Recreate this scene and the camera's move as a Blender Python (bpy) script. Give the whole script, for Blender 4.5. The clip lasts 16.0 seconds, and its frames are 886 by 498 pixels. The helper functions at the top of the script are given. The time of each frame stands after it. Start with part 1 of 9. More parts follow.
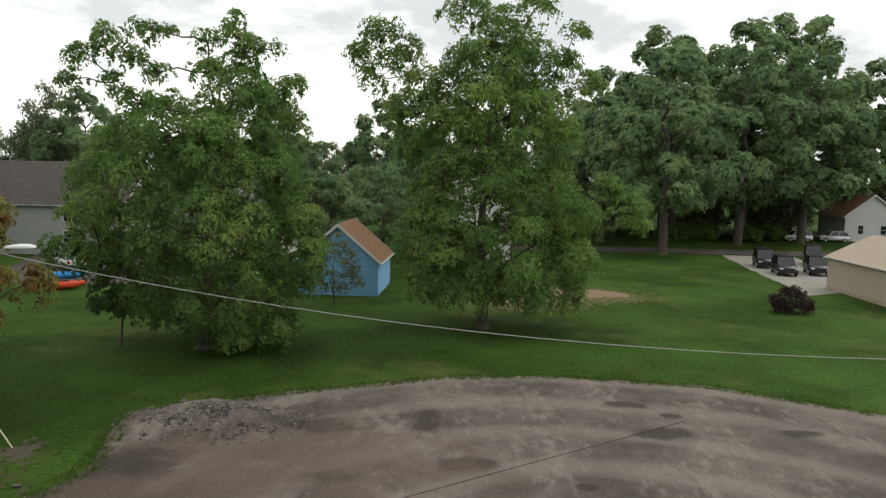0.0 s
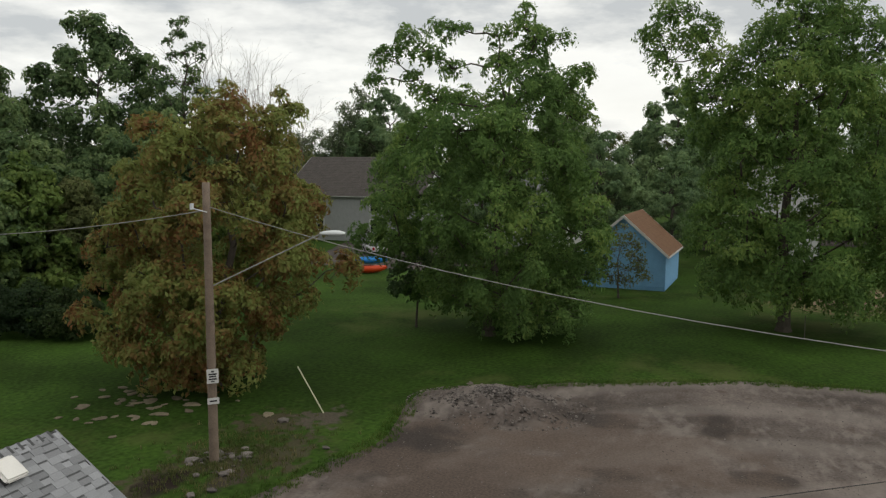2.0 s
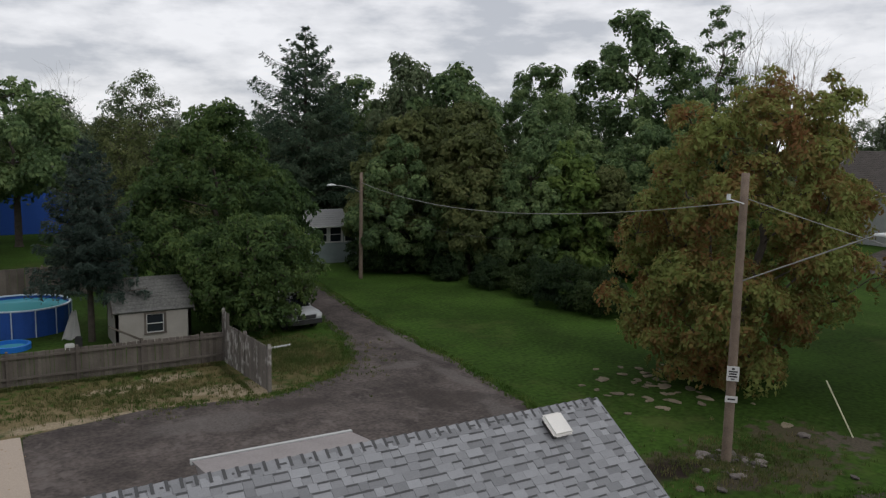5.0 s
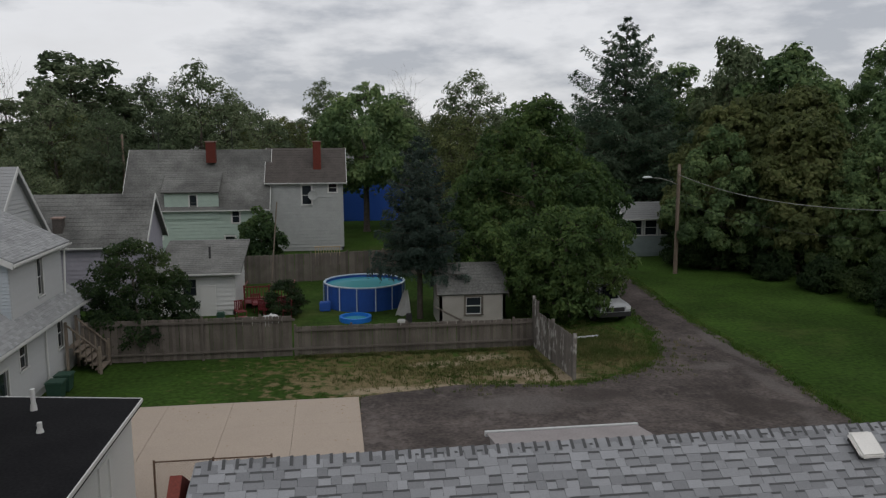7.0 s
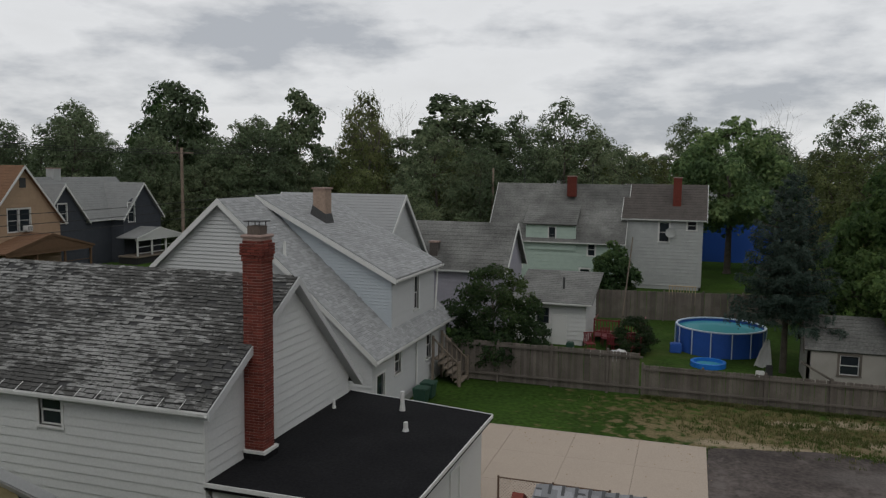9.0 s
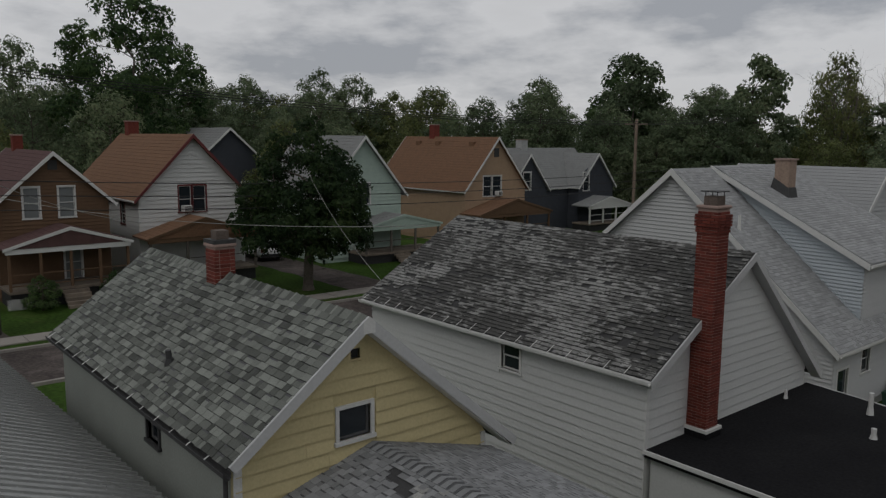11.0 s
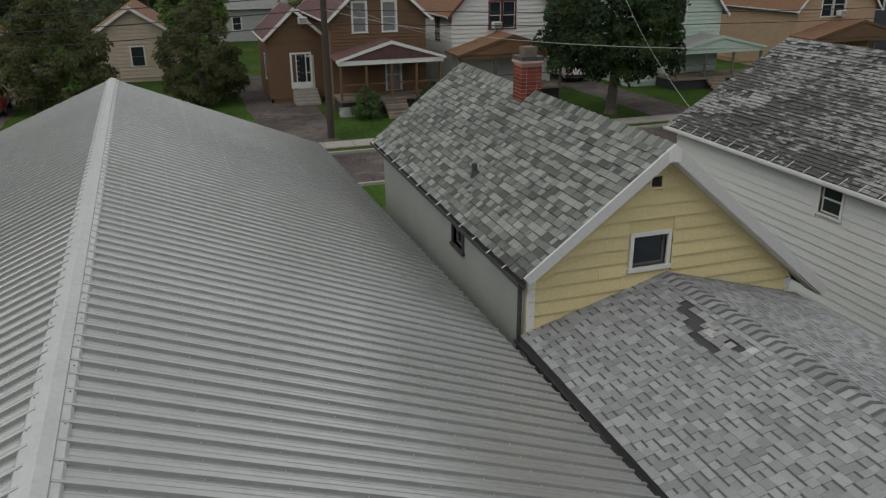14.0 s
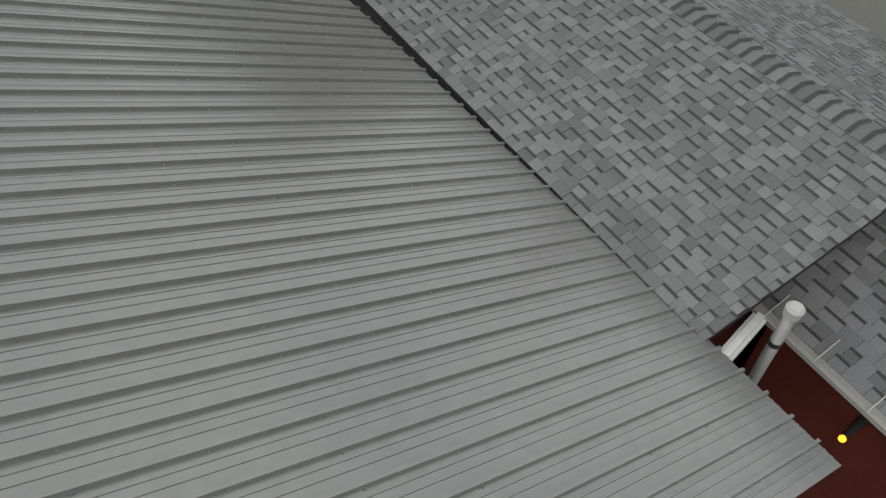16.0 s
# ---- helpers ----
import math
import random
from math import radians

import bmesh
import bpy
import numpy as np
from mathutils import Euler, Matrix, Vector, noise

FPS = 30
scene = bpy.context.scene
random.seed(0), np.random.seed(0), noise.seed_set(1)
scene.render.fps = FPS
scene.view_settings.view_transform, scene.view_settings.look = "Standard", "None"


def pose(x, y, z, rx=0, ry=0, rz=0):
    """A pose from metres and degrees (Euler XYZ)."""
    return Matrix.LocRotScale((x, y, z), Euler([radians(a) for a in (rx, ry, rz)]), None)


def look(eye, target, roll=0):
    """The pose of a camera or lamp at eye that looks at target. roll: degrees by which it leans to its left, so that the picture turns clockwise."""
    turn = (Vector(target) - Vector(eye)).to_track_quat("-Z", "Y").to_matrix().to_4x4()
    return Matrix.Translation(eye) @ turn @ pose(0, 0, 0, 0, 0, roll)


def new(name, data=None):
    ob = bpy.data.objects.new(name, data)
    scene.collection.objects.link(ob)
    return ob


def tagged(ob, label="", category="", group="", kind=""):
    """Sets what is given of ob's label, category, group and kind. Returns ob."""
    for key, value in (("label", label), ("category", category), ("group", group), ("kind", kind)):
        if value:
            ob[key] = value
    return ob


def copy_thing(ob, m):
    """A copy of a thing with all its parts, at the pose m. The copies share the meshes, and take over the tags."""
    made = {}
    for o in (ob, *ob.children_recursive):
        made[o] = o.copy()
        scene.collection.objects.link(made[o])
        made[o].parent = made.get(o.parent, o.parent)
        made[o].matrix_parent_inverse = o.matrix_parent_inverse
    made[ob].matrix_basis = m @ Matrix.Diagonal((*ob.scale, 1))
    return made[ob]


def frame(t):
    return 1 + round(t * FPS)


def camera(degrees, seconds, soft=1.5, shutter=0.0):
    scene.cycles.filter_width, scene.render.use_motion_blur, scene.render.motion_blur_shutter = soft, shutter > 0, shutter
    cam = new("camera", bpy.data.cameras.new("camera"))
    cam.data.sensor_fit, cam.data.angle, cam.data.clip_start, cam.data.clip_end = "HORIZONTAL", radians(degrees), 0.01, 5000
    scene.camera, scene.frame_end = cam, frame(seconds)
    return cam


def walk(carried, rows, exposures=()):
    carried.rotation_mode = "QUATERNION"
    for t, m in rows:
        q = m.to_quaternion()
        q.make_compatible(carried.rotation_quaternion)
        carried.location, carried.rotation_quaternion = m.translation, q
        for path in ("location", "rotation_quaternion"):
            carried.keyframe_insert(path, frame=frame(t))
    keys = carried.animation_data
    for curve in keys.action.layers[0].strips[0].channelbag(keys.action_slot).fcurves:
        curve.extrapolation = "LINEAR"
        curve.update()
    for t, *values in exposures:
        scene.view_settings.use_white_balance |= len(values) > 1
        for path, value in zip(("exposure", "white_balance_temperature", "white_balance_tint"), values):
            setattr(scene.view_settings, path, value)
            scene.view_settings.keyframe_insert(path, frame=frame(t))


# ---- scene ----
cam = camera(59.25, 16.0, soft=1.3)
PATH = [
    (0, (-19.221, -3.004, 9.681), (-17.231, -2.964, 9.485), 1.2),
    (0.5, (-18.945, -2.925, 9.613), (-16.978, -2.624, 9.408), 1.1),
    (1, (-18.747, -2.85, 9.564), (-16.82, -2.356, 9.357), 0.9),
    (1.5, (-18.719, -2.842, 9.554), (-16.833, -2.216, 9.331), 0.8),
    (2, (-18.759, -2.874, 9.599), (-16.915, -2.132, 9.373), 0.2),
    (2.5, (-18.795, -2.866, 9.62), (-17.011, -1.994, 9.383), -0.1),
    (3, (-18.864, -2.809, 9.639), (-17.173, -1.77, 9.397), -0.1),
    (3.5, (-18.901, -2.682, 9.616), (-17.334, -1.46, 9.392), 0.4),
    (4, (-18.921, -2.555, 9.572), (-17.519, -1.145, 9.356), 0.9),
    (4.5, (-18.879, -2.41, 9.531), (-17.666, -0.837, 9.292), 1.4),
    (5, (-18.834, -2.261, 9.48), (-17.802, -0.567, 9.221), 1.1),
    (7.5, (-18.578, -2.885, 9.602), (-18.519, -0.904, 9.33), -0.0),
    (8, (-18.549, -2.78, 9.585), (-18.704, -0.799, 9.355), 0.2),
    (8.5, (-18.576, -2.777, 9.584), (-18.9, -0.814, 9.379), -0.1),
    (9, (-18.651, -2.78, 9.538), (-19.257, -0.885, 9.336), 0.7),
    (9.5, (-18.724, -2.733, 9.512), (-19.732, -1.021, 9.287), 0.8),
    (10, (-18.807, -2.703, 9.494), (-20.05, -1.154, 9.253), 0.8),
    (12.5, (-19.078, -2.608, 9.376), (-20.882, -1.822, 9.021), -1.3),
    (13, (-19.105, -2.657, 9.387), (-20.973, -2.065, 8.99), -1.7),
    (13.5, (-18.98, -2.73, 9.406), (-20.854, -2.222, 8.929), -1.4),
    (14, (-19.069, -2.648, 9.387), (-20.844, -2.071, 8.668), -0.5),
    (14.5, (-19.141, -2.59, 9.364), (-20.729, -2.028, 8.285), 1.3),
    (15, (-19.12, -2.6, 9.312), (-20.532, -2.046, 8.009), 1.9),
    (15.5, (-18.833, -2.427, 9.25), (-20.105, -1.93, 7.788), 1.2),
    (16, (-18.35, -2.172, 9.207), (-19.455, -1.453, 7.703), 1.9),
]
EXPOSURES = [(0.0, 0.42, 6800, 5), (0.6, 0.18, 6800, 5), (1.5, 0.0, 6800, 6), (2.5, -0.04, 6750, 8), (3.5, -0.14, 6550, 11), (5.0, -0.2, 6380, 12), (7.5, -0.42, 6400, 11), (8.5, -0.38, 6430, 10), (9.0, -0.44, 6430, 10),
             (9.5, -0.84, 6420, 11), (10.0, -0.92, 6420, 11), (12.5, -0.64, 6450, 11), (13.0, -0.46, 6500, 10), (13.5, -0.08, 6530, 9), (14.5, 0.08, 6580, 9), (15.5, -0.1, 6590, 9), (16.0, -0.2, 6600, 9)]
walk(cam, [(t, look(eye, target, roll)) for t, eye, target, roll in PATH], EXPOSURES)

# ---- overcast daylight ----
world = bpy.data.worlds.new("overcast_sky")
scene.world = world
world.use_nodes = True
wn, wl = world.node_tree.nodes, world.node_tree.links
wn.clear()
w_out, w_bg = wn.new("ShaderNodeOutputWorld"), wn.new("ShaderNodeBackground")
sky = wn.new("ShaderNodeTexSky")
sky.sky_type, sky.sun_disc = "NISHITA", False
sky.sun_elevation, sky.sun_rotation = radians(48), radians(205)
coord = wn.new("ShaderNodeTexCoord")
# banks of cloud, flattened towards the horizon
flat = wn.new("ShaderNodeVectorMath"); flat.operation = "MULTIPLY"; flat.inputs[1].default_value = (1.0, 1.0, 3.0)
wl.new(coord.outputs["Generated"], flat.inputs[0])
cloud, puff = wn.new("ShaderNodeTexNoise"), wn.new("ShaderNodeTexNoise")
for node, scale, detail in ((cloud, 2.6, 7.0), (puff, 7.5, 6.0)):
    node.inputs["Scale"].default_value, node.inputs["Detail"].default_value, node.inputs["Roughness"].default_value = scale, detail, 0.56
    wl.new(flat.outputs[0], node.inputs["Vector"])
both = wn.new("ShaderNodeMath"); both.operation = "MULTIPLY_ADD"; both.inputs[1].default_value = 0.5
wl.new(puff.outputs["Fac"], both.inputs[0]); wl.new(cloud.outputs["Fac"], both.inputs[2])
ramp = wn.new("ShaderNodeValToRGB")
for node, at, tone in ((ramp.color_ramp.elements[0], 0.62, (0.62, 0.645, 0.685, 1)), (ramp.color_ramp.elements[1], 0.88, (1.34, 1.34, 1.34, 1)), (ramp.color_ramp.elements.new(0.72), 0.71, (0.90, 0.91, 0.925, 1)), (ramp.color_ramp.elements.new(0.79), 0.79, (1.08, 1.085, 1.09, 1))):
    node.position, node.color = at, tone
wl.new(both.outputs[0], ramp.inputs[0])
dim = wn.new("ShaderNodeVectorMath"); dim.operation = "SCALE"; dim.inputs["Scale"].default_value = 0.07
wl.new(sky.outputs[0], dim.inputs[0])
mixw = wn.new("ShaderNodeMix"); mixw.data_type = "RGBA"; mixw.inputs[0].default_value = 0.9
wl.new(dim.outputs[0], mixw.inputs[6])
wl.new(ramp.outputs[0], mixw.inputs[7])
wl.new(mixw.outputs[2], w_bg.inputs[0])
w_bg.inputs[1].default_value = 1.0
wl.new(w_bg.outputs[0], w_out.inputs[0])
sun = new("sun", bpy.data.lights.new("sun", "SUN"))
sun.data.energy, sun.data.angle, sun.data.color = 0.6, radians(25), (1.0, 0.97, 0.92)
sun.matrix_world = pose(0, 0, 60, 42, 0, 25)

# ---- materials ----
def material(name, base, rough=0.8, metal=0.0, vary=0.25, scale=6.0, fine=60.0, bump=0.15, tint=None, rnd=0.0, spec=0.25, stain=0.0):
    """A surface with variation at two scales, a fine relief, and a spread from piece to piece."""
    m = bpy.data.materials.new(name)
    m.use_nodes = True
    n, l = m.node_tree.nodes, m.node_tree.links
    b = n["Principled BSDF"]
    b.inputs["Roughness"].default_value, b.inputs["Metallic"].default_value = rough, metal
    b.inputs["Specular IOR Level"].default_value = spec
    geo = n.new("ShaderNodeNewGeometry")
    big, small = n.new("ShaderNodeTexNoise"), n.new("ShaderNodeTexNoise")
    big.inputs["Scale"].default_value, big.inputs["Detail"].default_value = scale, 5
    small.inputs["Scale"].default_value, small.inputs["Detail"].default_value = fine, 3
    for t in (big, small):
        l.new(geo.outputs["Position"], t.inputs["Vector"])
    tint = tint or tuple(c * 0.55 for c in base)
    mix = n.new("ShaderNodeMix"); mix.data_type = "RGBA"
    mix.inputs[6].default_value, mix.inputs[7].default_value = (*tint, 1), (*base, 1)
    rng = n.new("ShaderNodeMapRange")
    rng.inputs[1].default_value, rng.inputs[2].default_value = 0.32, 0.62
    rng.inputs[3].default_value, rng.inputs[4].default_value = 1 - vary * 2 if vary < 0.5 else 0.0, 1.0
    l.new(big.outputs["Fac"], rng.inputs[0]); l.new(rng.outputs[0], mix.inputs[0])
    hsv = n.new("ShaderNodeHueSaturation")
    l.new(mix.outputs[2], hsv.inputs["Color"])
    val = n.new("ShaderNodeMapRange")
    val.inputs[1].default_value, val.inputs[2].default_value = 0.25, 0.75
    val.inputs[3].default_value, val.inputs[4].default_value = 1 - vary, 1 + vary
    l.new(small.outputs["Fac"], val.inputs[0])
    last = val.outputs[0]
    if rnd:
        info = n.new("ShaderNodeObjectInfo")
        add = n.new("ShaderNodeMath"); add.operation = "ADD"
        l.new(info.outputs["Random"], add.inputs[0]); l.new(geo.outputs["Random Per Island"], add.inputs[1])
        fr = n.new("ShaderNodeMath"); fr.operation = "FRACT"; l.new(add.outputs[0], fr.inputs[0])
        r2 = n.new("ShaderNodeMapRange"); r2.inputs[3].default_value, r2.inputs[4].default_value = 1 - rnd, 1 + rnd
        l.new(fr.outputs[0], r2.inputs[0])
        mul = n.new("ShaderNodeMath"); mul.operation = "MULTIPLY"
        l.new(last, mul.inputs[0]); l.new(r2.outputs[0], mul.inputs[1]); last = mul.outputs[0]
    if stain:
        st = n.new("ShaderNodeTexNoise"); st.inputs["Scale"].default_value, st.inputs["Detail"].default_value = scale * 0.23, 6
        l.new(geo.outputs["Position"], st.inputs["Vector"])
        r3 = n.new("ShaderNodeMapRange"); r3.inputs[1].default_value, r3.inputs[2].default_value = 0.42, 0.62
        r3.inputs[3].default_value, r3.inputs[4].default_value = 1 - stain, 1 + stain * 0.3
        l.new(st.outputs["Fac"], r3.inputs[0])
        m3 = n.new("ShaderNodeMath"); m3.operation = "MULTIPLY"
        l.new(last, m3.inputs[0]); l.new(r3.outputs[0], m3.inputs[1]); last = m3.outputs[0]
    l.new(last, hsv.inputs["Value"])
    l.new(hsv.outputs[0], b.inputs["Base Color"])
    if bump:
        bp = n.new("ShaderNodeBump"); bp.inputs["Strength"].default_value, bp.inputs["Distance"].default_value = bump, 0.01
        l.new(small.outputs["Fac"], bp.inputs["Height"]); l.new(bp.outputs[0], b.inputs["Normal"])
    return m


def leaf_material(name, a, b, c, scale=0.35, lo=0.3, hi=0.72):
    """Leaves: three hues, leaf by leaf and clump by clump, with light shining through."""
    m = bpy.data.materials.new(name)
    m.use_nodes = True
    n, l = m.node_tree.nodes, m.node_tree.links
    bs = n["Principled BSDF"]
    bs.inputs["Roughness"].default_value, bs.inputs["Specular IOR Level"].default_value = 0.6, 0.15
    geo = n.new("ShaderNodeNewGeometry")
    no = n.new("ShaderNodeTexNoise"); no.inputs["Scale"].default_value, no.inputs["Detail"].default_value = scale, 3
    l.new(geo.outputs["Position"], no.inputs["Vector"])
    info = n.new("ShaderNodeObjectInfo")
    ma = n.new("ShaderNodeMath"); ma.operation = "MULTIPLY_ADD"; ma.inputs[1].default_value, ma.inputs[2].default_value = 0.3, -0.15
    l.new(geo.outputs["Random Per Island"], ma.inputs[0])
    ad = n.new("ShaderNodeMath"); ad.operation = "ADD"
    l.new(ma.outputs[0], ad.inputs[0]); l.new(no.outputs["Fac"], ad.inputs[1])
    mo = n.new("ShaderNodeMath"); mo.operation = "MULTIPLY_ADD"; mo.inputs[1].default_value, mo.inputs[2].default_value = 0.12, -0.06
    l.new(info.outputs["Random"], mo.inputs[0])
    ad2 = n.new("ShaderNodeMath"); ad2.operation = "ADD"
    l.new(ad.outputs[0], ad2.inputs[0]); l.new(mo.outputs[0], ad2.inputs[1])
    ra = n.new("ShaderNodeValToRGB")
    ra.color_ramp.elements[0].position, ra.color_ramp.elements[0].color = lo, (*a, 1)
    ra.color_ramp.elements[1].position, ra.color_ramp.elements[1].color = hi, (*c, 1)
    e = ra.color_ramp.elements.new(0.5); e.color = (*b, 1)
    l.new(ad2.outputs[0], ra.inputs[0])
    l.new(ra.outputs[0], bs.inputs["Base Color"])
    tr = n.new("ShaderNodeBsdfTranslucent"); l.new(ra.outputs[0], tr.inputs[0])
    mx = n.new("ShaderNodeMixShader"); mx.inputs[0].default_value = 0.5
    l.new(bs.outputs[0], mx.inputs[1]); l.new(tr.outputs[0], mx.inputs[2])
    l.new(mx.outputs[0], n["Material Output"].inputs[0])
    return m


def glass(name, tint=(0.02, 0.025, 0.03)):
    m = bpy.data.materials.new(name)
    m.use_nodes = True
    b = m.node_tree.nodes["Principled BSDF"]
    b.inputs["Base Color"].default_value = (*tint, 1)
    b.inputs["Roughness"].default_value, b.inputs["IOR"].default_value = 0.06, 1.5
    return m


def blotch(m, x, y, a, b, rgb, amount=0.7, ragged=0.6, scale=0.9):
    """A soft-edged, ragged stain or worn spot in a ground material, about (x, y)."""
    n, l = m.node_tree.nodes, m.node_tree.links
    g = n.new("ShaderNodeNewGeometry")
    s = n.new("ShaderNodeVectorMath"); s.operation = "SUBTRACT"; s.inputs[1].default_value = (x, y, 0)
    l.new(g.outputs["Position"], s.inputs[0])
    q = n.new("ShaderNodeVectorMath"); q.operation = "MULTIPLY"; q.inputs[1].default_value = (1 / a, 1 / b, 0)
    l.new(s.outputs[0], q.inputs[0])
    d = n.new("ShaderNodeVectorMath"); d.operation = "LENGTH"; l.new(q.outputs[0], d.inputs[0])
    t = n.new("ShaderNodeTexNoise"); t.inputs["Scale"].default_value, t.inputs["Detail"].default_value = scale, 6
    l.new(g.outputs["Position"], t.inputs["Vector"])
    w = n.new("ShaderNodeMath"); w.operation = "MULTIPLY_ADD"; w.inputs[1].default_value, w.inputs[2].default_value = -4 * ragged, 2 * ragged
    l.new(t.outputs["Fac"], w.inputs[0])
    e = n.new("ShaderNodeMath"); e.operation = "ADD"; l.new(d.outputs["Value"], e.inputs[0]); l.new(w.outputs[0], e.inputs[1])
    r = n.new("ShaderNodeMapRange"); r.interpolation_type = "SMOOTHSTEP"
    r.inputs[1].default_value, r.inputs[2].default_value, r.inputs[3].default_value, r.inputs[4].default_value = 0.55, 1.25, amount, 0.0
    l.new(e.outputs[0], r.inputs[0])
    bs = n["Principled BSDF"]
    was = bs.inputs["Base Color"].links[0].from_socket
    grain = n.new("ShaderNodeMapRange"); grain.inputs[1].default_value, grain.inputs[2].default_value, grain.inputs[3].default_value, grain.inputs[4].default_value = 0.3, 0.7, 0.75, 1.25
    t2 = n.new("ShaderNodeTexNoise"); t2.inputs["Scale"].default_value, t2.inputs["Detail"].default_value = 12, 4
    l.new(g.outputs["Position"], t2.inputs["Vector"]); l.new(t2.outputs["Fac"], grain.inputs[0])
    tone = n.new("ShaderNodeVectorMath"); tone.operation = "SCALE"; tone.inputs[0].default_value = rgb
    l.new(grain.outputs[0], tone.inputs["Scale"])
    mx = n.new("ShaderNodeMix"); mx.data_type = "RGBA"
    l.new(r.outputs[0], mx.inputs[0]); l.new(was, mx.inputs[6]); l.new(tone.outputs[0], mx.inputs[7])
    l.new(mx.outputs[2], bs.inputs["Base Color"])


# ---- building tools ----
def link(name, me, mat, parent=None, label="", base=None):
    ob = new(name, me)
    for k in (mat if isinstance(mat, (list, tuple)) else [mat]):
        me.materials.append(k)
    if parent is not None:
        ob.parent = parent
        ob.matrix_parent_inverse = world_of(parent).inverted()
    if label:
        ob["label"] = label
    return ob


def world_of(ob):
    m = ob.matrix_basis.copy()
    return m if ob.parent is None else world_of(ob.parent) @ ob.matrix_parent_inverse @ m


def part(name, bm, mat, parent=None, label="", smooth=False):
    """Links a bmesh as one mesh object under a thing or a part."""
    me = bpy.data.meshes.new(name)
    bmesh.ops.recalc_face_normals(bm, faces=bm.faces)
    bm.to_mesh(me)
    bm.free()
    if smooth:
        me.shade_smooth()
    return link(name, me, mat, parent, label)


def thing(name, at, label, category, group="", kind=""):
    ob = new(name)
    ob.location = at
    return tagged(ob, label, category, group, kind)


def prism(bm, low, high, mi=0):
    """A solid between two like rings of points."""
    a, b = [bm.verts.new(p) for p in low], [bm.verts.new(p) for p in high]
    n = len(a)
    fs = [bm.faces.new(a[::-1]), bm.faces.new(b)]
    fs += [bm.faces.new((a[k], a[(k + 1) % n], b[(k + 1) % n], b[k])) for k in range(n)]
    for f in fs:
        f.material_index = mi
    return fs


def box(bm, x0, x1, y0, y1, z0, z1, m=None, mi=0):
    pts = [(x0, y0), (x1, y0), (x1, y1), (x0, y1)]
    m = m or Matrix.Identity(4)
    prism(bm, [m @ Vector((x, y, z0)) for x, y in pts], [m @ Vector((x, y, z1)) for x, y in pts], mi)
    return bm


def box_part(name, x0, x1, y0, y1, z0, z1, mat, parent=None, label="", m=None, bevel=0.0):
    bm = box(bmesh.new(), x0, x1, y0, y1, z0, z1, m)
    if bevel:
        bmesh.ops.bevel(bm, geom=bm.edges[:], offset=bevel, segments=2, affect="EDGES")
    return part(name, bm, mat, parent, label)


def tube(bm, a, b, r0, r1=None, seg=8, mi=0):
    a, b = Vector(a), Vector(b)
    r1 = r0 if r1 is None else r1
    q = (b - a).to_track_quat("Z", "Y").to_matrix()
    ring = [Vector((math.cos(k * math.tau / seg), math.sin(k * math.tau / seg), 0)) for k in range(seg)]
    return prism(bm, [a + q @ (v * r0) for v in ring], [b + q @ (v * r1) for v in ring], mi)


def facing(origin, u):
    """A wall's frame: its first axis runs along u, its second points out of the wall (to the right of u), its third up."""
    u = Vector((*u, 0)).normalized()
    out = Vector((u.y, -u.x, 0))
    return Matrix(((u.x, out.x, 0, origin[0]), (u.y, out.y, 0, origin[1]), (0, 0, 1, origin[2]), (0, 0, 0, 1)))


def top_at(tops, u):
    for (a, za), (b, zb) in zip(tops, tops[1:]):
        if a <= u <= b:
            return za + (zb - za) * (u - a) / (b - a) if b > a else za
    return tops[0][1] if u < tops[0][0] else tops[-1][1]


def wall_mesh(fr, tops, z0, openings, thick):
    """A wall under a roofline, with openings cut through."""
    bm = bmesh.new()
    cuts = sorted({t[0] for t in tops} | {u for o in openings for u in o[:2]})
    for a, b in zip(cuts, cuts[1:]):
        mid = (a + b) / 2
        spans, low = [], z0
        for o in sorted((o for o in openings if o[0] < mid < o[1]), key=lambda o: o[2]):
            spans.append((low, o[2], o[2])); low = o[3]
        spans.append((low, top_at(tops, a + 1e-6), top_at(tops, b - 1e-6)))
        for lo, ha, hb in spans:
            if max(ha, hb) - lo > 0.01:
                ring = [(a, lo), (b, lo), (b, max(hb, lo + 1e-3)), (a, max(ha, lo + 1e-3))]
                prism(bm, [fr @ Vector((u, 0, z)) for u, z in ring], [fr @ Vector((u, -thick, z)) for u, z in ring])
    bmesh.ops.remove_doubles(bm, verts=bm.verts, dist=0.0005)
    return bm


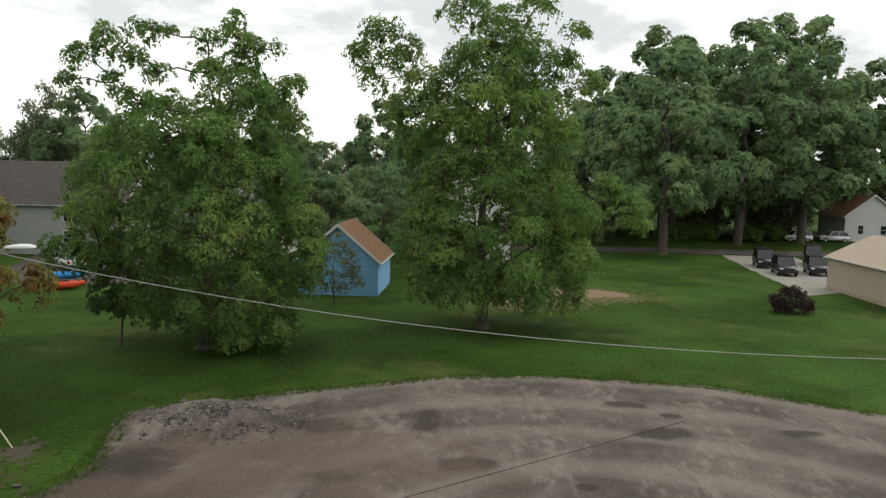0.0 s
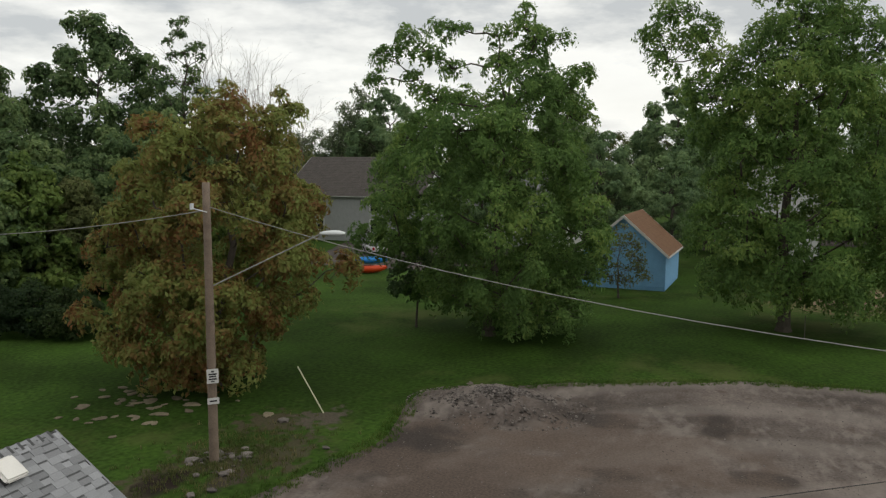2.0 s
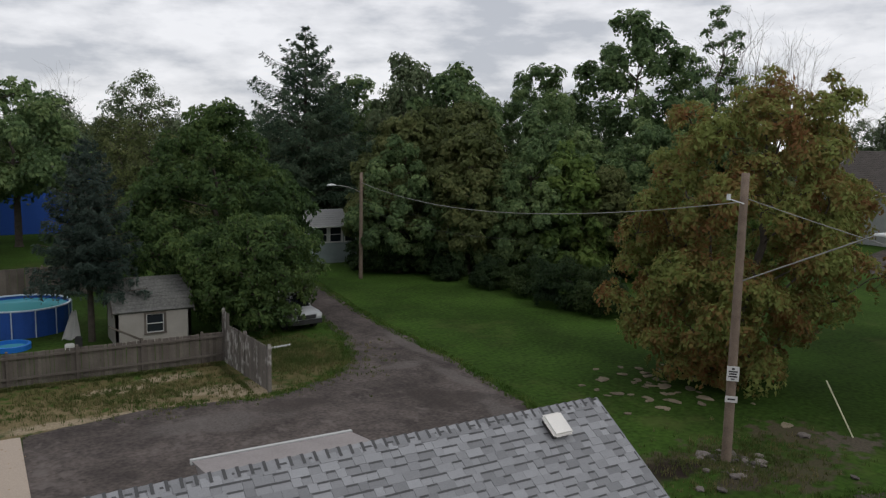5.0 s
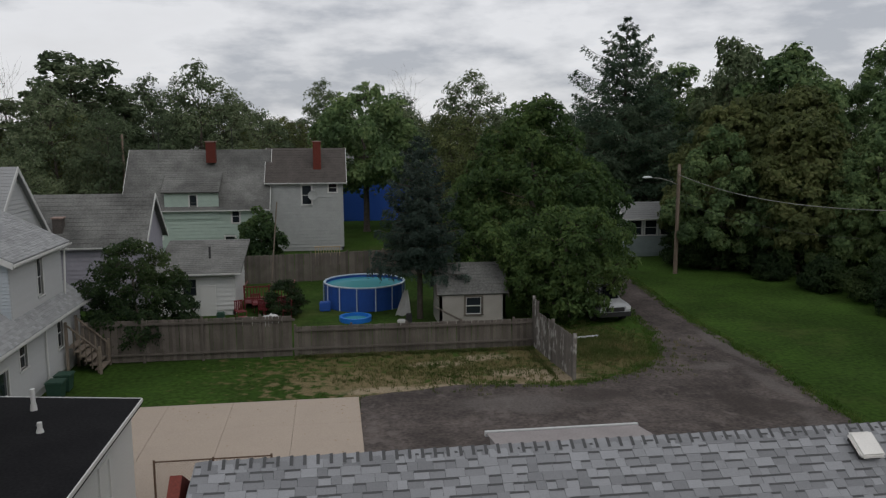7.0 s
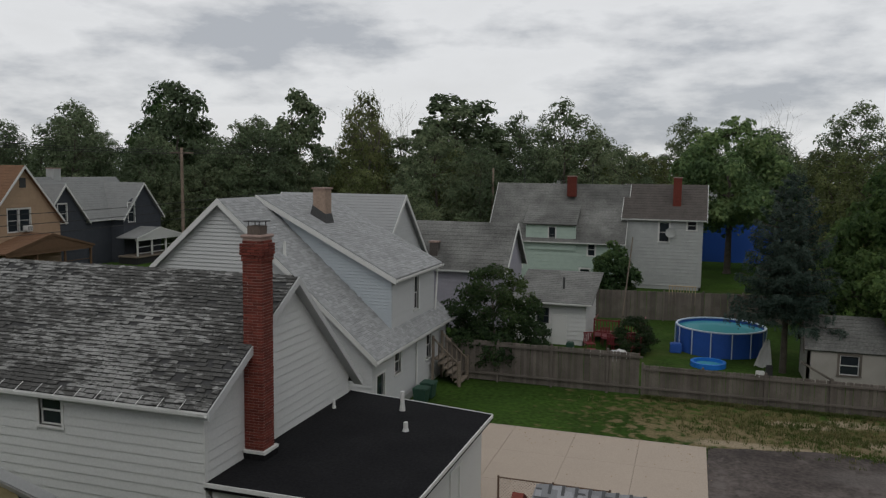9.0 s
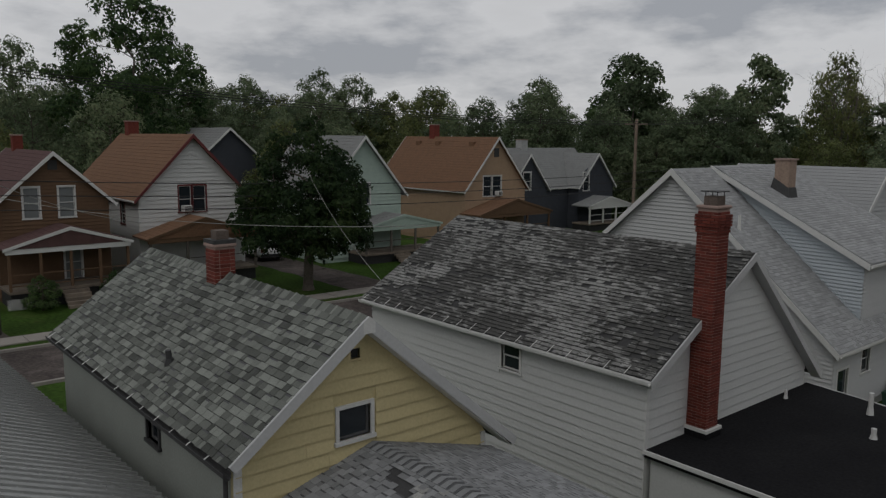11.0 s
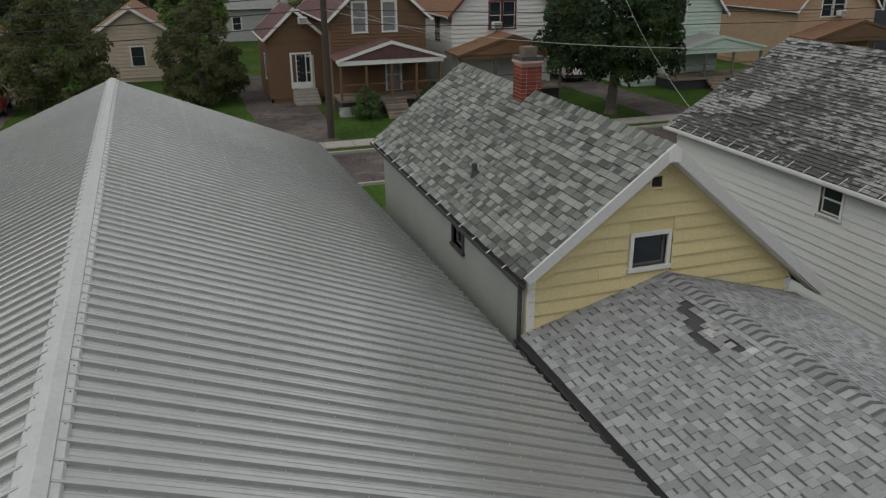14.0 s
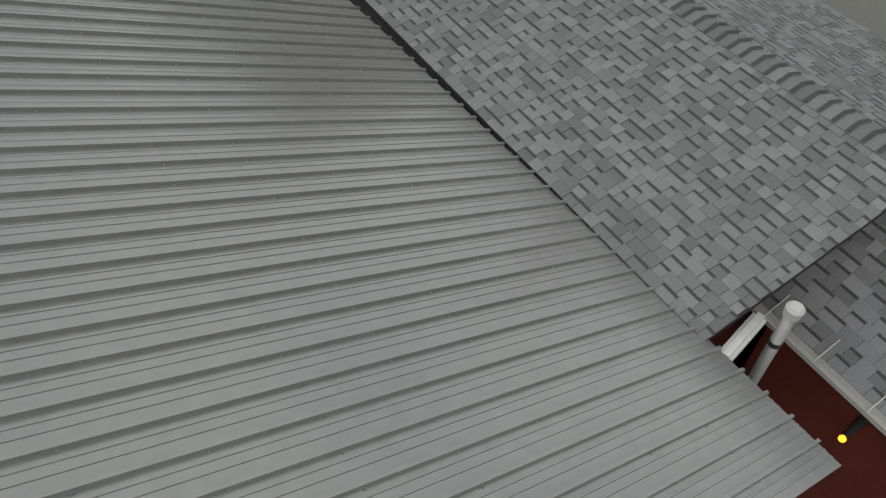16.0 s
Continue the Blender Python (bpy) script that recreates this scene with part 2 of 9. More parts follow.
def siding(fr, tops, z0, openings, mat, parent, step=0.2, name="siding_board", proud=0.045, breaks=0.0, rng=None, groove=0.018):
    """Lapped boards, course by course, cut at the openings and under the roofline."""
    rng = rng or random.Random(5)
    zmax = max(z for _, z in tops)
    k, made = 0, []
    while z0 + k * step < zmax - 0.03:
        za, zb = z0 + k * step, min(z0 + (k + 1) * step - groove, zmax - 0.004)
        k += 1

        def span(z):
            inside = []
            for (a, ha), (b, hb) in zip(tops, tops[1:]):
                for q in range(41):
                    u = a + (b - a) * q / 40
                    if ha + (hb - ha) * q / 40 >= z:
                        inside.append(u)
            return (min(inside), max(inside)) if inside else None

        sa, sb = span(za), span(zb)
        if not sa:
            continue
        sb = sb or ((sa[0] + sa[1]) / 2,) * 2
        pieces = [(sa[0], sa[1], sb[0], sb[1])]
        for o in openings:
            if o[2] < zb - 0.03 and o[3] > za + 0.03:
                nxt = []
                for p in pieces:
                    if o[1] <= p[0] or o[0] >= p[1]:
                        nxt.append(p)
                    else:
                        if o[0] > p[0]:
                            nxt.append((p[0], o[0], min(p[2], o[0]), o[0]))
                        if o[1] < p[1]:
                            nxt.append((o[1], p[1], o[1], max(p[3], o[1])))
                pieces = nxt
        if breaks:
            nxt = []
            for p in pieces:
                u, cur = p[0] + rng.uniform(0.4, 1.0) * breaks, p
                while u < min(cur[1], cur[3]) - 0.3:
                    if u > max(cur[0], cur[2]) + 0.1:
                        nxt.append((cur[0], u - 0.004, cur[2], u - 0.004))
                        cur = (u, cur[1], u, cur[3])
                    u += breaks
                nxt.append(cur)
            pieces = nxt
        for a0, a1, b0, b1 in pieces:
            if a1 - a0 < 0.02:
                continue
            bm = bmesh.new()
            j = rng.uniform(-0.002, 0.002)
            lo = [(a0, 0.001, za), (a1, 0.001, za), (b1, 0.001, zb), (b0, 0.001, zb)]
            hi = [(a0, proud + j, za), (a1, proud + j, za), (b1, 0.004, zb), (b0, 0.004, zb)]
            prism(bm, [fr @ Vector(v) for v in lo], [fr @ Vector(v) for v in hi])
            made.append(part(name, bm, mat, parent))
    return made


def window(fr, u0, u1, z0, z1, parent, trim, sash, pane, kind="double", cas=0.09, name="window", curtain=None):
    """A window in an opening: casing, sill, sashes and panes."""
    win = new(name)
    win.parent = parent
    win.matrix_parent_inverse = world_of(parent).inverted()
    bm = bmesh.new()
    for a, b, c, d in ((u0 - cas, u1 + cas, z1, z1 + cas), (u0 - cas, u0, z0, z1), (u1, u1 + cas, z0, z1)):
        box(bm, a, b, -0.05, 0.035, c, d, fr)
    part("window_frame", bm, trim, win)
    box_part("window_sill", u0 - cas - 0.02, u1 + cas + 0.02, -0.06, 0.06, z0 - 0.055, z0, trim, win, m=fr)
    s = 0.04
    halves = [(u0, u1, z0, (z0 + z1) / 2, -0.075), (u0, u1, (z0 + z1) / 2 - 0.03, z1, -0.05)] if kind == "double" else \
        [(u0, (u0 + u1) / 2 + 0.02, z0, z1, -0.05), ((u0 + u1) / 2 - 0.02, u1, z0, z1, -0.075)] if kind == "slide" else [(u0, u1, z0, z1, -0.06)]
    for a, b, c, d, y in halves:
        bm = bmesh.new()
        for e, f, g, h in ((a, b, c, c + s), (a, b, d - s, d), (a, a + s, c + s, d - s), (b - s, b, c + s, d - s)):
            box(bm, e, f, y - 0.02, y + 0.02, g, h, fr)
        part("sash", bm, sash, win)
        box_part("pane", a + s, b - s, y - 0.004, y + 0.004, c + s, d - s, pane, win, m=fr)
    if curtain:
        box_part("curtain", u0 + 0.02, u1 - 0.02, -0.13, -0.12, z0 + (z1 - z0) * 0.1, z1 - 0.03, curtain, win, m=fr)
    return win


def slab_roof(name, a, b, c, d, thick, mat, parent, label=""):
    """A roof slope between four corners, with thickness below it."""
    pts = [Vector(p) for p in (a, b, c, d)]
    n = (pts[1] - pts[0]).cross(pts[3] - pts[0]).normalized()
    n = n if n.z > 0 else -n
    return part(name, (lambda bm: (prism(bm, [p - n * thick for p in pts], pts), bm)[1])(bmesh.new()), mat, parent, label)


def pieces(name, meshes, places, parent, limit, pick, mats, rest):
    """Places like pieces: those that pick chooses, up to limit, as objects on shared meshes; the rest joined into one part."""
    chosen = [p for p in places if pick(p[1].translation)][:limit]
    ids = {id(p) for p in chosen}
    inv = world_of(parent).inverted()
    for k, m in chosen:
        ob = new(name, meshes[k])
        ob.parent, ob.matrix_parent_inverse = parent, inv
        ob.matrix_basis = m
    left = [p for p in places if id(p) not in ids]
    if not left:
        return
    data = {}
    for k, me in enumerate(meshes):
        data[k] = (np.array([v.co for v in me.vertices]), [tuple(p.vertices) for p in me.polygons], [p.material_index for p in me.polygons])
    vs, fs, mi, off = [], [], [], 0
    for k, m in left:
        v, f, q = data[k]
        mm = np.array(m)
        vs.append(v @ mm[:3, :3].T + mm[:3, 3])
        fs += [tuple(i + off for i in poly) for poly in f]
        mi += q
        off += len(v)
    me = bpy.data.meshes.new(rest)
    me.from_pydata(np.concatenate(vs).tolist(), [], fs)
    me.polygons.foreach_set("material_index", mi)
    ob = link(rest, me, mats, parent)
    ob["kind"] = "stuff"


def wire(name, a, b, sag, r, mat, label, parent=None, seg=24):
    """A hanging cable."""
    cu = bpy.data.curves.new(name, "CURVE")
    cu.dimensions, cu.bevel_depth, cu.bevel_resolution = "3D", r, 1
    sp = cu.splines.new("POLY")
    sp.points.add(seg)
    a, b = Vector(a), Vector(b)
    for k in range(seg + 1):
        t = k / seg
        p = a.lerp(b, t) - Vector((0, 0, 4 * sag * t * (1 - t)))
        sp.points[k].co = (*p, 1)
    ob = new(name, cu)
    cu.materials.append(mat)
    if parent is not None:
        ob.parent = parent
        ob.matrix_parent_inverse = world_of(parent).inverted()
        return ob
    return tagged(ob, label, "cable")

M_grass = material("lawn", (0.042, 0.084, 0.014), 0.95, vary=0.42, scale=0.5, fine=5, bump=0.8, tint=(0.034, 0.062, 0.013), stain=0.35, spec=0.05)
M_dry = material("dry_grass", (0.19, 0.155, 0.085), 0.95, vary=0.35, scale=2.2, fine=25, bump=0.6, tint=(0.07, 0.09, 0.03))
M_gravel = material("gravel", (0.142, 0.118, 0.104), 0.95, vary=0.26, scale=0.9, fine=9, bump=0.7, tint=(0.075, 0.063, 0.058), stain=0.35, spec=0.1)
M_tread = material("driven_gravel", (0.16, 0.14, 0.128), 0.95, vary=0.25, scale=0.9, fine=18, bump=0.5, tint=(0.115, 0.098, 0.09), spec=0.1)
M_dirt = material("bare_dirt", (0.075, 0.06, 0.05), 0.95, vary=0.35, scale=1.4, fine=22, bump=0.7)
M_asphalt = material("asphalt", (0.104, 0.088, 0.080), 0.92, vary=0.36, scale=1.3, fine=7, bump=0.5, tint=(0.055, 0.047, 0.045), stain=0.3, spec=0.1)
M_concrete = material("concrete", (0.39, 0.325, 0.265), 0.9, vary=0.12, scale=0.8, fine=25, bump=0.2, tint=(0.33, 0.275, 0.225))
M_walk = material("pale_concrete", (0.27, 0.25, 0.225), 0.9, vary=0.15, scale=1.2, fine=25, bump=0.2)
M_mulch = material("wood_chips", (0.225, 0.155, 0.10), 0.95, vary=0.4, scale=3, fine=25, bump=0.8)
M_stone = material("field_stone", (0.185, 0.155, 0.108), 0.9, vary=0.25, scale=4, fine=40, bump=0.4, rnd=0.3)
M_rubble = material("rubble", (0.128, 0.112, 0.102), 0.92, vary=0.3, scale=5, fine=40, bump=0.5, rnd=0.62)


def patch(name, pts, z, mat, label, category, rough=0.35, seed=1, thick=0.03, kind="structure", step=0.6):
    """A flat piece of ground with an uneven edge."""
    rng = random.Random(seed)
    ring = []
    for (x0, y0), (x1, y1) in zip(pts, pts[1:] + pts[:1]):
        d = math.hypot(x1 - x0, y1 - y0)
        k = max(1, int(d / step))
        for q in range(k):
            t = q / k
            x, y = x0 + (x1 - x0) * t, y0 + (y1 - y0) * t
            w = noise.noise((x * 0.6, y * 0.6, seed)) * rough + rng.uniform(-0.3, 0.3) * rough * 0.5
            ring.append((x + w * (y1 - y0) / d, y - w * (x1 - x0) / d))
    bm = bmesh.new()
    f = bm.faces.new([bm.verts.new((x, y, z)) for x, y in ring])
    bmesh.ops.triangulate(bm, faces=[f])
    return tagged(part(name, bm, mat), label, category, kind=kind)


def worn(m, rgb, big, fine, lo, hi, amount=0.85, mix=0.5):
    """Worn or faded patches in a surface: broad areas broken up by finer streaks."""
    n, l = m.node_tree.nodes, m.node_tree.links
    g = n.new("ShaderNodeNewGeometry")
    outs = []
    for size in (big, fine):
        q = n.new("ShaderNodeVectorMath"); q.operation = "MULTIPLY"; q.inputs[1].default_value = size
        l.new(g.outputs["Position"], q.inputs[0])
        t = n.new("ShaderNodeTexNoise"); t.inputs["Scale"].default_value, t.inputs["Detail"].default_value = 1.0, 5
        l.new(q.outputs[0], t.inputs["Vector"])
        outs.append(t.outputs["Fac"])
    f = n.new("ShaderNodeMix"); f.data_type = "FLOAT"; f.inputs[0].default_value = mix
    l.new(outs[0], f.inputs[2]); l.new(outs[1], f.inputs[3])
    w = n.new("ShaderNodeMapRange"); w.interpolation_type = "SMOOTHSTEP"
    w.inputs[1].default_value, w.inputs[2].default_value, w.inputs[3].default_value, w.inputs[4].default_value = lo, hi, 0.0, amount
    l.new(f.outputs[0], w.inputs[0])
    bs = n["Principled BSDF"]
    was = bs.inputs["Base Color"].links[0].from_socket
    mx = n.new("ShaderNodeMix"); mx.data_type = "RGBA"; mx.inputs[7].default_value = (*rgb, 1)
    l.new(w.outputs[0], mx.inputs[0]); l.new(was, mx.inputs[6]); l.new(mx.outputs[2], bs.inputs["Base Color"])


# dry and faded lawn, bare soil and pale dust in the gravel
worn(M_grass, (0.088, 0.100, 0.033), (0.09, 0.09, 0.0), (0.7, 0.7, 0.0), 0.51, 0.66, 0.5, 0.35)
worn(M_grass, (0.030, 0.060, 0.012), (0.25, 0.25, 0.0), (1.6, 1.6, 0.0), 0.52, 0.66, 0.6)
worn(M_gravel, (0.215, 0.185, 0.165), (0.16, 0.40, 0.0), (1.1, 2.4, 0.0), 0.50, 0.64, 0.6)
worn(M_gravel, (0.075, 0.056, 0.046), (0.28, 0.28, 0.0), (1.5, 1.5, 0.0), 0.53, 0.66, 0.7)
worn(M_asphalt, (0.150, 0.130, 0.120), (0.5, 0.3, 0.0), (2.6, 1.8, 0.0), 0.54, 0.66, 0.6)

# the ground, one sheet to the horizon
bm = bmesh.new()
bmesh.ops.create_grid(bm, x_segments=60, y_segments=60, size=700)
for v in bm.verts:
    far = max(0.0, math.hypot(v.co.x + 10, v.co.y - 10) - 130)
    v.co.z = 0.006 * far * (0.5 + noise.noise((v.co.x * 0.008, v.co.y * 0.008, 3))) if far else 0.0
tagged(part("ground", bm, M_grass), "green mown lawn with dry patches, reaching to the horizon", "ground", kind="structure")

# the gravel lot with its rounded outer edge
LOT = [(-9.5, 3.5), (-9.3, 11), (-4, 12.4), (-1.2, 10.2), (0.6, 9.7), (4.7, 8.8), (8.2, 9.5), (10.5, 9.1), (13.6, 4.8), (15.3, 1.0), (16.9, -2.4), (17.7, -7.2), (16.6, -14.7), (12.8, -20.8), (6, -28), (-19.0, -32), (-19.0, -9), (-18.9, 2.2)]
# curved wheel tracks in the lot's surface
nt, lt = M_gravel.node_tree.nodes, M_gravel.node_tree.links
gpos = nt.new("ShaderNodeNewGeometry")
shift = nt.new("ShaderNodeVectorMath"); shift.operation = "SUBTRACT"; shift.inputs[1].default_value = (-4.0, -9.0, 0)
lt.new(gpos.outputs["Position"], shift.inputs[0])
ringw = nt.new("ShaderNodeTexWave"); ringw.wave_type, ringw.rings_direction = "RINGS", "Z"
ringw.inputs["Scale"].default_value, ringw.inputs["Distortion"].default_value, ringw.inputs["Detail"].default_value, ringw.inputs["Detail Scale"].default_value = 0.085, 9.0, 5.0, 0.3
lt.new(shift.outputs[0], ringw.inputs["Vector"])
wmap = nt.new("ShaderNodeMapRange"); wmap.inputs[1].default_value, wmap.inputs[2].default_value, wmap.inputs[3].default_value, wmap.inputs[4].default_value = 0.5, 0.95, 0.0, 0.4
lt.new(ringw.outputs["Fac"], wmap.inputs[0])
bsdf = nt["Principled BSDF"]
old = bsdf.inputs["Base Color"].links[0].from_socket
pale = nt.new("ShaderNodeMix"); pale.data_type = "RGBA"; pale.inputs[7].default_value = (0.225, 0.195, 0.175, 1)
lt.new(wmap.outputs[0], pale.inputs[0]); lt.new(old, pale.inputs[6]); lt.new(pale.outputs[2], bsdf.inputs["Base Color"])
patch("gravel_lot", LOT, 0.012, M_gravel, "grey-brown gravel parking lot with a rounded edge", "gravel lot", 0.3, 2)
# dark wet hollows
for x, y, a, b in ((10.3, -2.0, 1.5, 0.55), (13.2, -10.3, 0.6, 0.9), (9.6, -11.0, 0.7, 1.3), (5.9, -3.4, 0.8, 1.0), (10.0, -16.2, 0.5, 0.8), (11.8, -11.8, 0.4, 0.5), (4.3, -7.2, 0.3, 0.4), (9.4, 2.3, 1.0, 1.6), (4.6, 0.9, 0.6, 1.0), (1.0, 4.5, 2.5, 3.0), (4.0, 7.6, 3.5, 1.6)):
    blotch(M_gravel, x, y, a, b, (0.048, 0.040, 0.036), 0.85, 0.5)
for x, y, a, b in ((2.0, 5.0, 6.0, 4.0), (6.5, 1.0, 3.5, 5.0)):
    blotch(M_gravel, x, y, a, b, (0.112, 0.084, 0.068), 0.6, 0.7, 0.5)
for x, y, a, b in ((-1.0, 10.9, 1.8, 0.9), (2.4, 10.2, 1.5, 0.7), (6.0, 9.6, 1.8, 0.7)):
    blotch(M_gravel, x, y, a, b, (0.060, 0.048, 0.038), 0.85, 0.5)
# the worn drive and the lane that leads away
LANE = [(-18.4, 10.4), (-17.8, 25.2), (-13.5, 26.0), (-9.6, 25.3), (-6.8, 26.4), (-4.6, 28.6), (-3.2, 33), (-2.6, 38), (-1.6, 46), (-1.2, 62), (1.8, 62), (1.0, 46), (-0.2, 36.5), (-0.7, 26.4), (-1.4, 19.8), (-2.5, 14.5), (-5, 12), (-9.5, 10.5)]
patch("asphalt_lane", LANE, 0.016, M_asphalt, "worn grey asphalt lane with crumbling edges", "lane", 0.3, 7)
for x, y, a, b in ((-3.2, 26.8, 1.1, 0.5), (-1.9, 24.5, 0.4, 2.8), (-1.0, 29.5, 0.45, 3.4), (-2.6, 19.5, 0.6, 2.6), (-12.0, 23.6, 2.6, 1.0)):
    blotch(M_asphalt, x, y, a, b, (0.125, 0.112, 0.104), 0.6, 0.5)
for x, y, a, b in ((-4.2, 22.6, 0.8, 1.5), (-2.9, 21.9, 0.7, 0.7), (-9.3, 24.1, 1.6, 0.7), (-6.5, 16.0, 2.0, 1.2)):
    blotch(M_asphalt, x, y, a, b, (0.050, 0.042, 0.038), 0.7, 0.4)
# thin dry lawn before the fence
for x, y, a, b, c, w in ((-15.0, 28.2, 6.0, 3.2, (0.125, 0.098, 0.048), 0.8), (-17.5, 26.6, 3.0, 1.6, (0.17, 0.135, 0.075), 0.8), (-12.0, 26.4, 3.6, 1.4, (0.17, 0.135, 0.08), 0.85), (-10.6, 29.4, 1.6, 1.6, (0.13, 0.105, 0.05), 0.7),
                         (-6.6, 30.4, 2.6, 4.0, (0.085, 0.082, 0.030), 0.75), (-7.6, 27.2, 1.5, 1.0, (0.12, 0.10, 0.05), 0.7), (0.9, 12.6, 1.2, 1.5, (0.075, 0.058, 0.042), 0.85), (4.6, 13.2, 1.2, 1.2, (0.075, 0.058, 0.042), 0.8), (-1.6, 13.6, 2.0, 0.8, (0.075, 0.058, 0.042), 0.75), (2.2, 11.2, 1.6, 1.0, (0.070, 0.056, 0.040), 0.8), (5.8, 11.9, 1.1, 0.8, (0.09, 0.075, 0.06), 0.9), (-1.2, 13.3, 0.9, 0.5, (0.028, 0.022, 0.018), 0.95)):
    blotch(M_grass, x, y, a, b, c, w, 1.1, 1.9)
# bare sand where the thin lawn has worn through, and black mud by the pole
for x, y, a, b in ((-14.2, 28.9, 1.3, 0.45), (-11.0, 27.2, 1.6, 0.6), (-9.9, 26.3, 1.3, 0.5), (-16.8, 25.8, 1.8, 0.4), (-13.2, 25.9, 2.4, 0.35), (-12.3, 29.6, 1.2, 0.5)):
    blotch(M_grass, x, y, a, b, (0.275, 0.225, 0.155), 0.9, 0.45, 1.6)
blotch(M_grass, -1.25, 13.2, 1.15, 0.6, (0.024, 0.018, 0.015), 0.97, 0.25, 1.4)
blotch(M_grass, -0.2, 11.6, 0.9, 0.5, (0.06, 0.048, 0.038), 0.9, 0.35, 1.4)
for k, (x, y, a, b) in enumerate([(39.6, -8.4, 1.9, 2.9), (44.2, -13.3, 2.3, 3.4)]):
    rngm = random.Random(170 + k)
    ragged = [(q * math.tau / 18, rngm.uniform(0.72, 1.15)) for q in range(18)]
    patch("mulch_bed", [(x + a * w * math.cos(q), y + b * w * math.sin(q)) for q, w in ragged], 0.02, M_mulch, "brown wood-chip patch left in the lawn", "mulch", 0.8, 70 + k, step=0.3)
    blotch(M_grass, x - 0.6, y, a + 1.6, b + 1.5, (0.15, 0.115, 0.065), 0.75, 0.8, 2.2)
# concrete pad in panels with open joints
# the narrow strip of older slabs by the white extension
pad = thing("concrete_pad", (-21, 21, 0), "tan concrete parking pad in square panels with leaf litter", "pavement", kind="structure")
xs, ys = [-24.6, -22.35, -20.1, -17.85], [14.6, 17.3, 19.9, 22.5, 25.05]
for i in range(3):
    for j in range(4):
        bm = box(bmesh.new(), xs[i] + 0.004, xs[i + 1] - 0.004, ys[j] + 0.004, ys[j + 1] - 0.004, -0.05, 0.05)
        bmesh.ops.bevel(bm, geom=[e for e in bm.edges if min(v.co.z for v in e.verts) > 0], offset=0.005, segments=1, affect="EDGES")
        part("slab", bm, M_concrete, pad)

for j in range(2, 4):
    part("slab", box(bmesh.new(), -26.1, -24.608, ys[j] + 0.004, ys[j + 1] - 0.004, -0.05, 0.048), M_concrete, pad)

# the street and its kerbs and walks
bm = box(bmesh.new(), -56.2, -50.6, -400, 400, -0.2, 0.01)
tagged(part("road", bm, M_asphalt), "grey asphalt residential street", "road", kind="structure")
for x in (-50.6, -56.4):
    bm = box(bmesh.new(), x, x + 0.18, -200, 200, -0.2, 0.13)
    tagged(part("kerb", bm, M_walk), "pale concrete kerb along the street", "kerb", kind="structure")
walkway = thing("pavement", (-58, 0, 0), "pale concrete footpath in slabs beside the street", "pavement", kind="structure")
me = None
for k in range(60):
    if me is None:
        ob = box_part("slab", -0.7, 0.7, -0.735, 0.735, -0.1, 0.05, M_walk, walkway, bevel=0.01)
        me = ob.data
        ob.matrix_parent_inverse = world_of(walkway).inverted()
        ob.matrix_basis = Matrix.Translation((-58.2, -30 + 1.5 * k, 0))
    else:
        ob = new("slab", me)
        ob.parent, ob.matrix_parent_inverse = walkway, world_of(walkway).inverted()
        ob.matrix_basis = Matrix.Translation((-58.2, -30 + 1.5 * k, 0))
patch("driveway", [(-84, -13), (-56.3, -13), (-56.3, -19.5), (-97, -24), (-97, -14)], 0.014, M_asphalt, "dark asphalt driveway across the street", "driveway", 0.2, 90)
patch("driveway", [(-84, 0.5), (-57.5, 1.2), (-57.5, 4.6), (-68, 5.2), (-84, 5.0)], 0.014, M_asphalt, "worn grey driveway beside the brown house", "driveway", 0.2, 91)
patch("driveway", [(-84, 23.4), (-57.5, 23.6), (-57.5, 27.0), (-84, 26.5)], 0.014, M_asphalt, "worn asphalt driveway between two houses", "driveway", 0.2, 92)
patch("far_road", [(79, -140), (86, -140), (88, 60), (81, 60)], 0.014, M_asphalt, "distant asphalt road beyond the lawn", "road", 0.2, 93)
patch("driveway", [(46, -32.5), (50, -39), (64, -43), (79, -45), (79, -36), (62, -34)], 0.016, M_walk, "pale gravel driveway with parked cars", "driveway", 0.3, 94)
patch("parking_court", [(43, 24), (43, 36), (62, 42), (64, 22), (52, 18)], 0.014, M_asphalt, "dark parking court beside the grey houses", "asphalt", 0.2, 95)

M_metal = material("ribbed_steel", (0.365, 0.372, 0.362), 0.24, metal=0.55, vary=0.06, scale=0.8, fine=8, bump=0.03, tint=(0.33, 0.337, 0.327), stain=0.10, spec=0.6)
M_galv = material("galvanised_cap", (0.38, 0.388, 0.38), 0.36, metal=0.35, vary=0.1, scale=2, fine=20, bump=0.05, spec=0.5)
M_screw = material("screw_head", (0.30, 0.30, 0.30), 0.5, metal=0.6, vary=0.1, bump=0)
M_white = material("white_paint", (0.55, 0.55, 0.53), 0.6, vary=0.07, scale=1.5, fine=30, bump=0.08, tint=(0.46, 0.46, 0.44))
M_wsiding = material("white_siding", (0.52, 0.525, 0.51), 0.65, vary=0.06, scale=0.8, fine=20, bump=0.06, tint=(0.40, 0.405, 0.39), rnd=0.02)
M_vinyl = material("grey_vinyl_siding", (0.44, 0.445, 0.44), 0.6, vary=0.05, scale=0.8, fine=20, bump=0.05, tint=(0.40, 0.405, 0.405), rnd=0.02)
M_bluevinyl = material("blue_grey_vinyl", (0.41, 0.45, 0.475), 0.6, vary=0.05, scale=0.8, fine=20, bump=0.05, tint=(0.37, 0.405, 0.43), rnd=0.02)
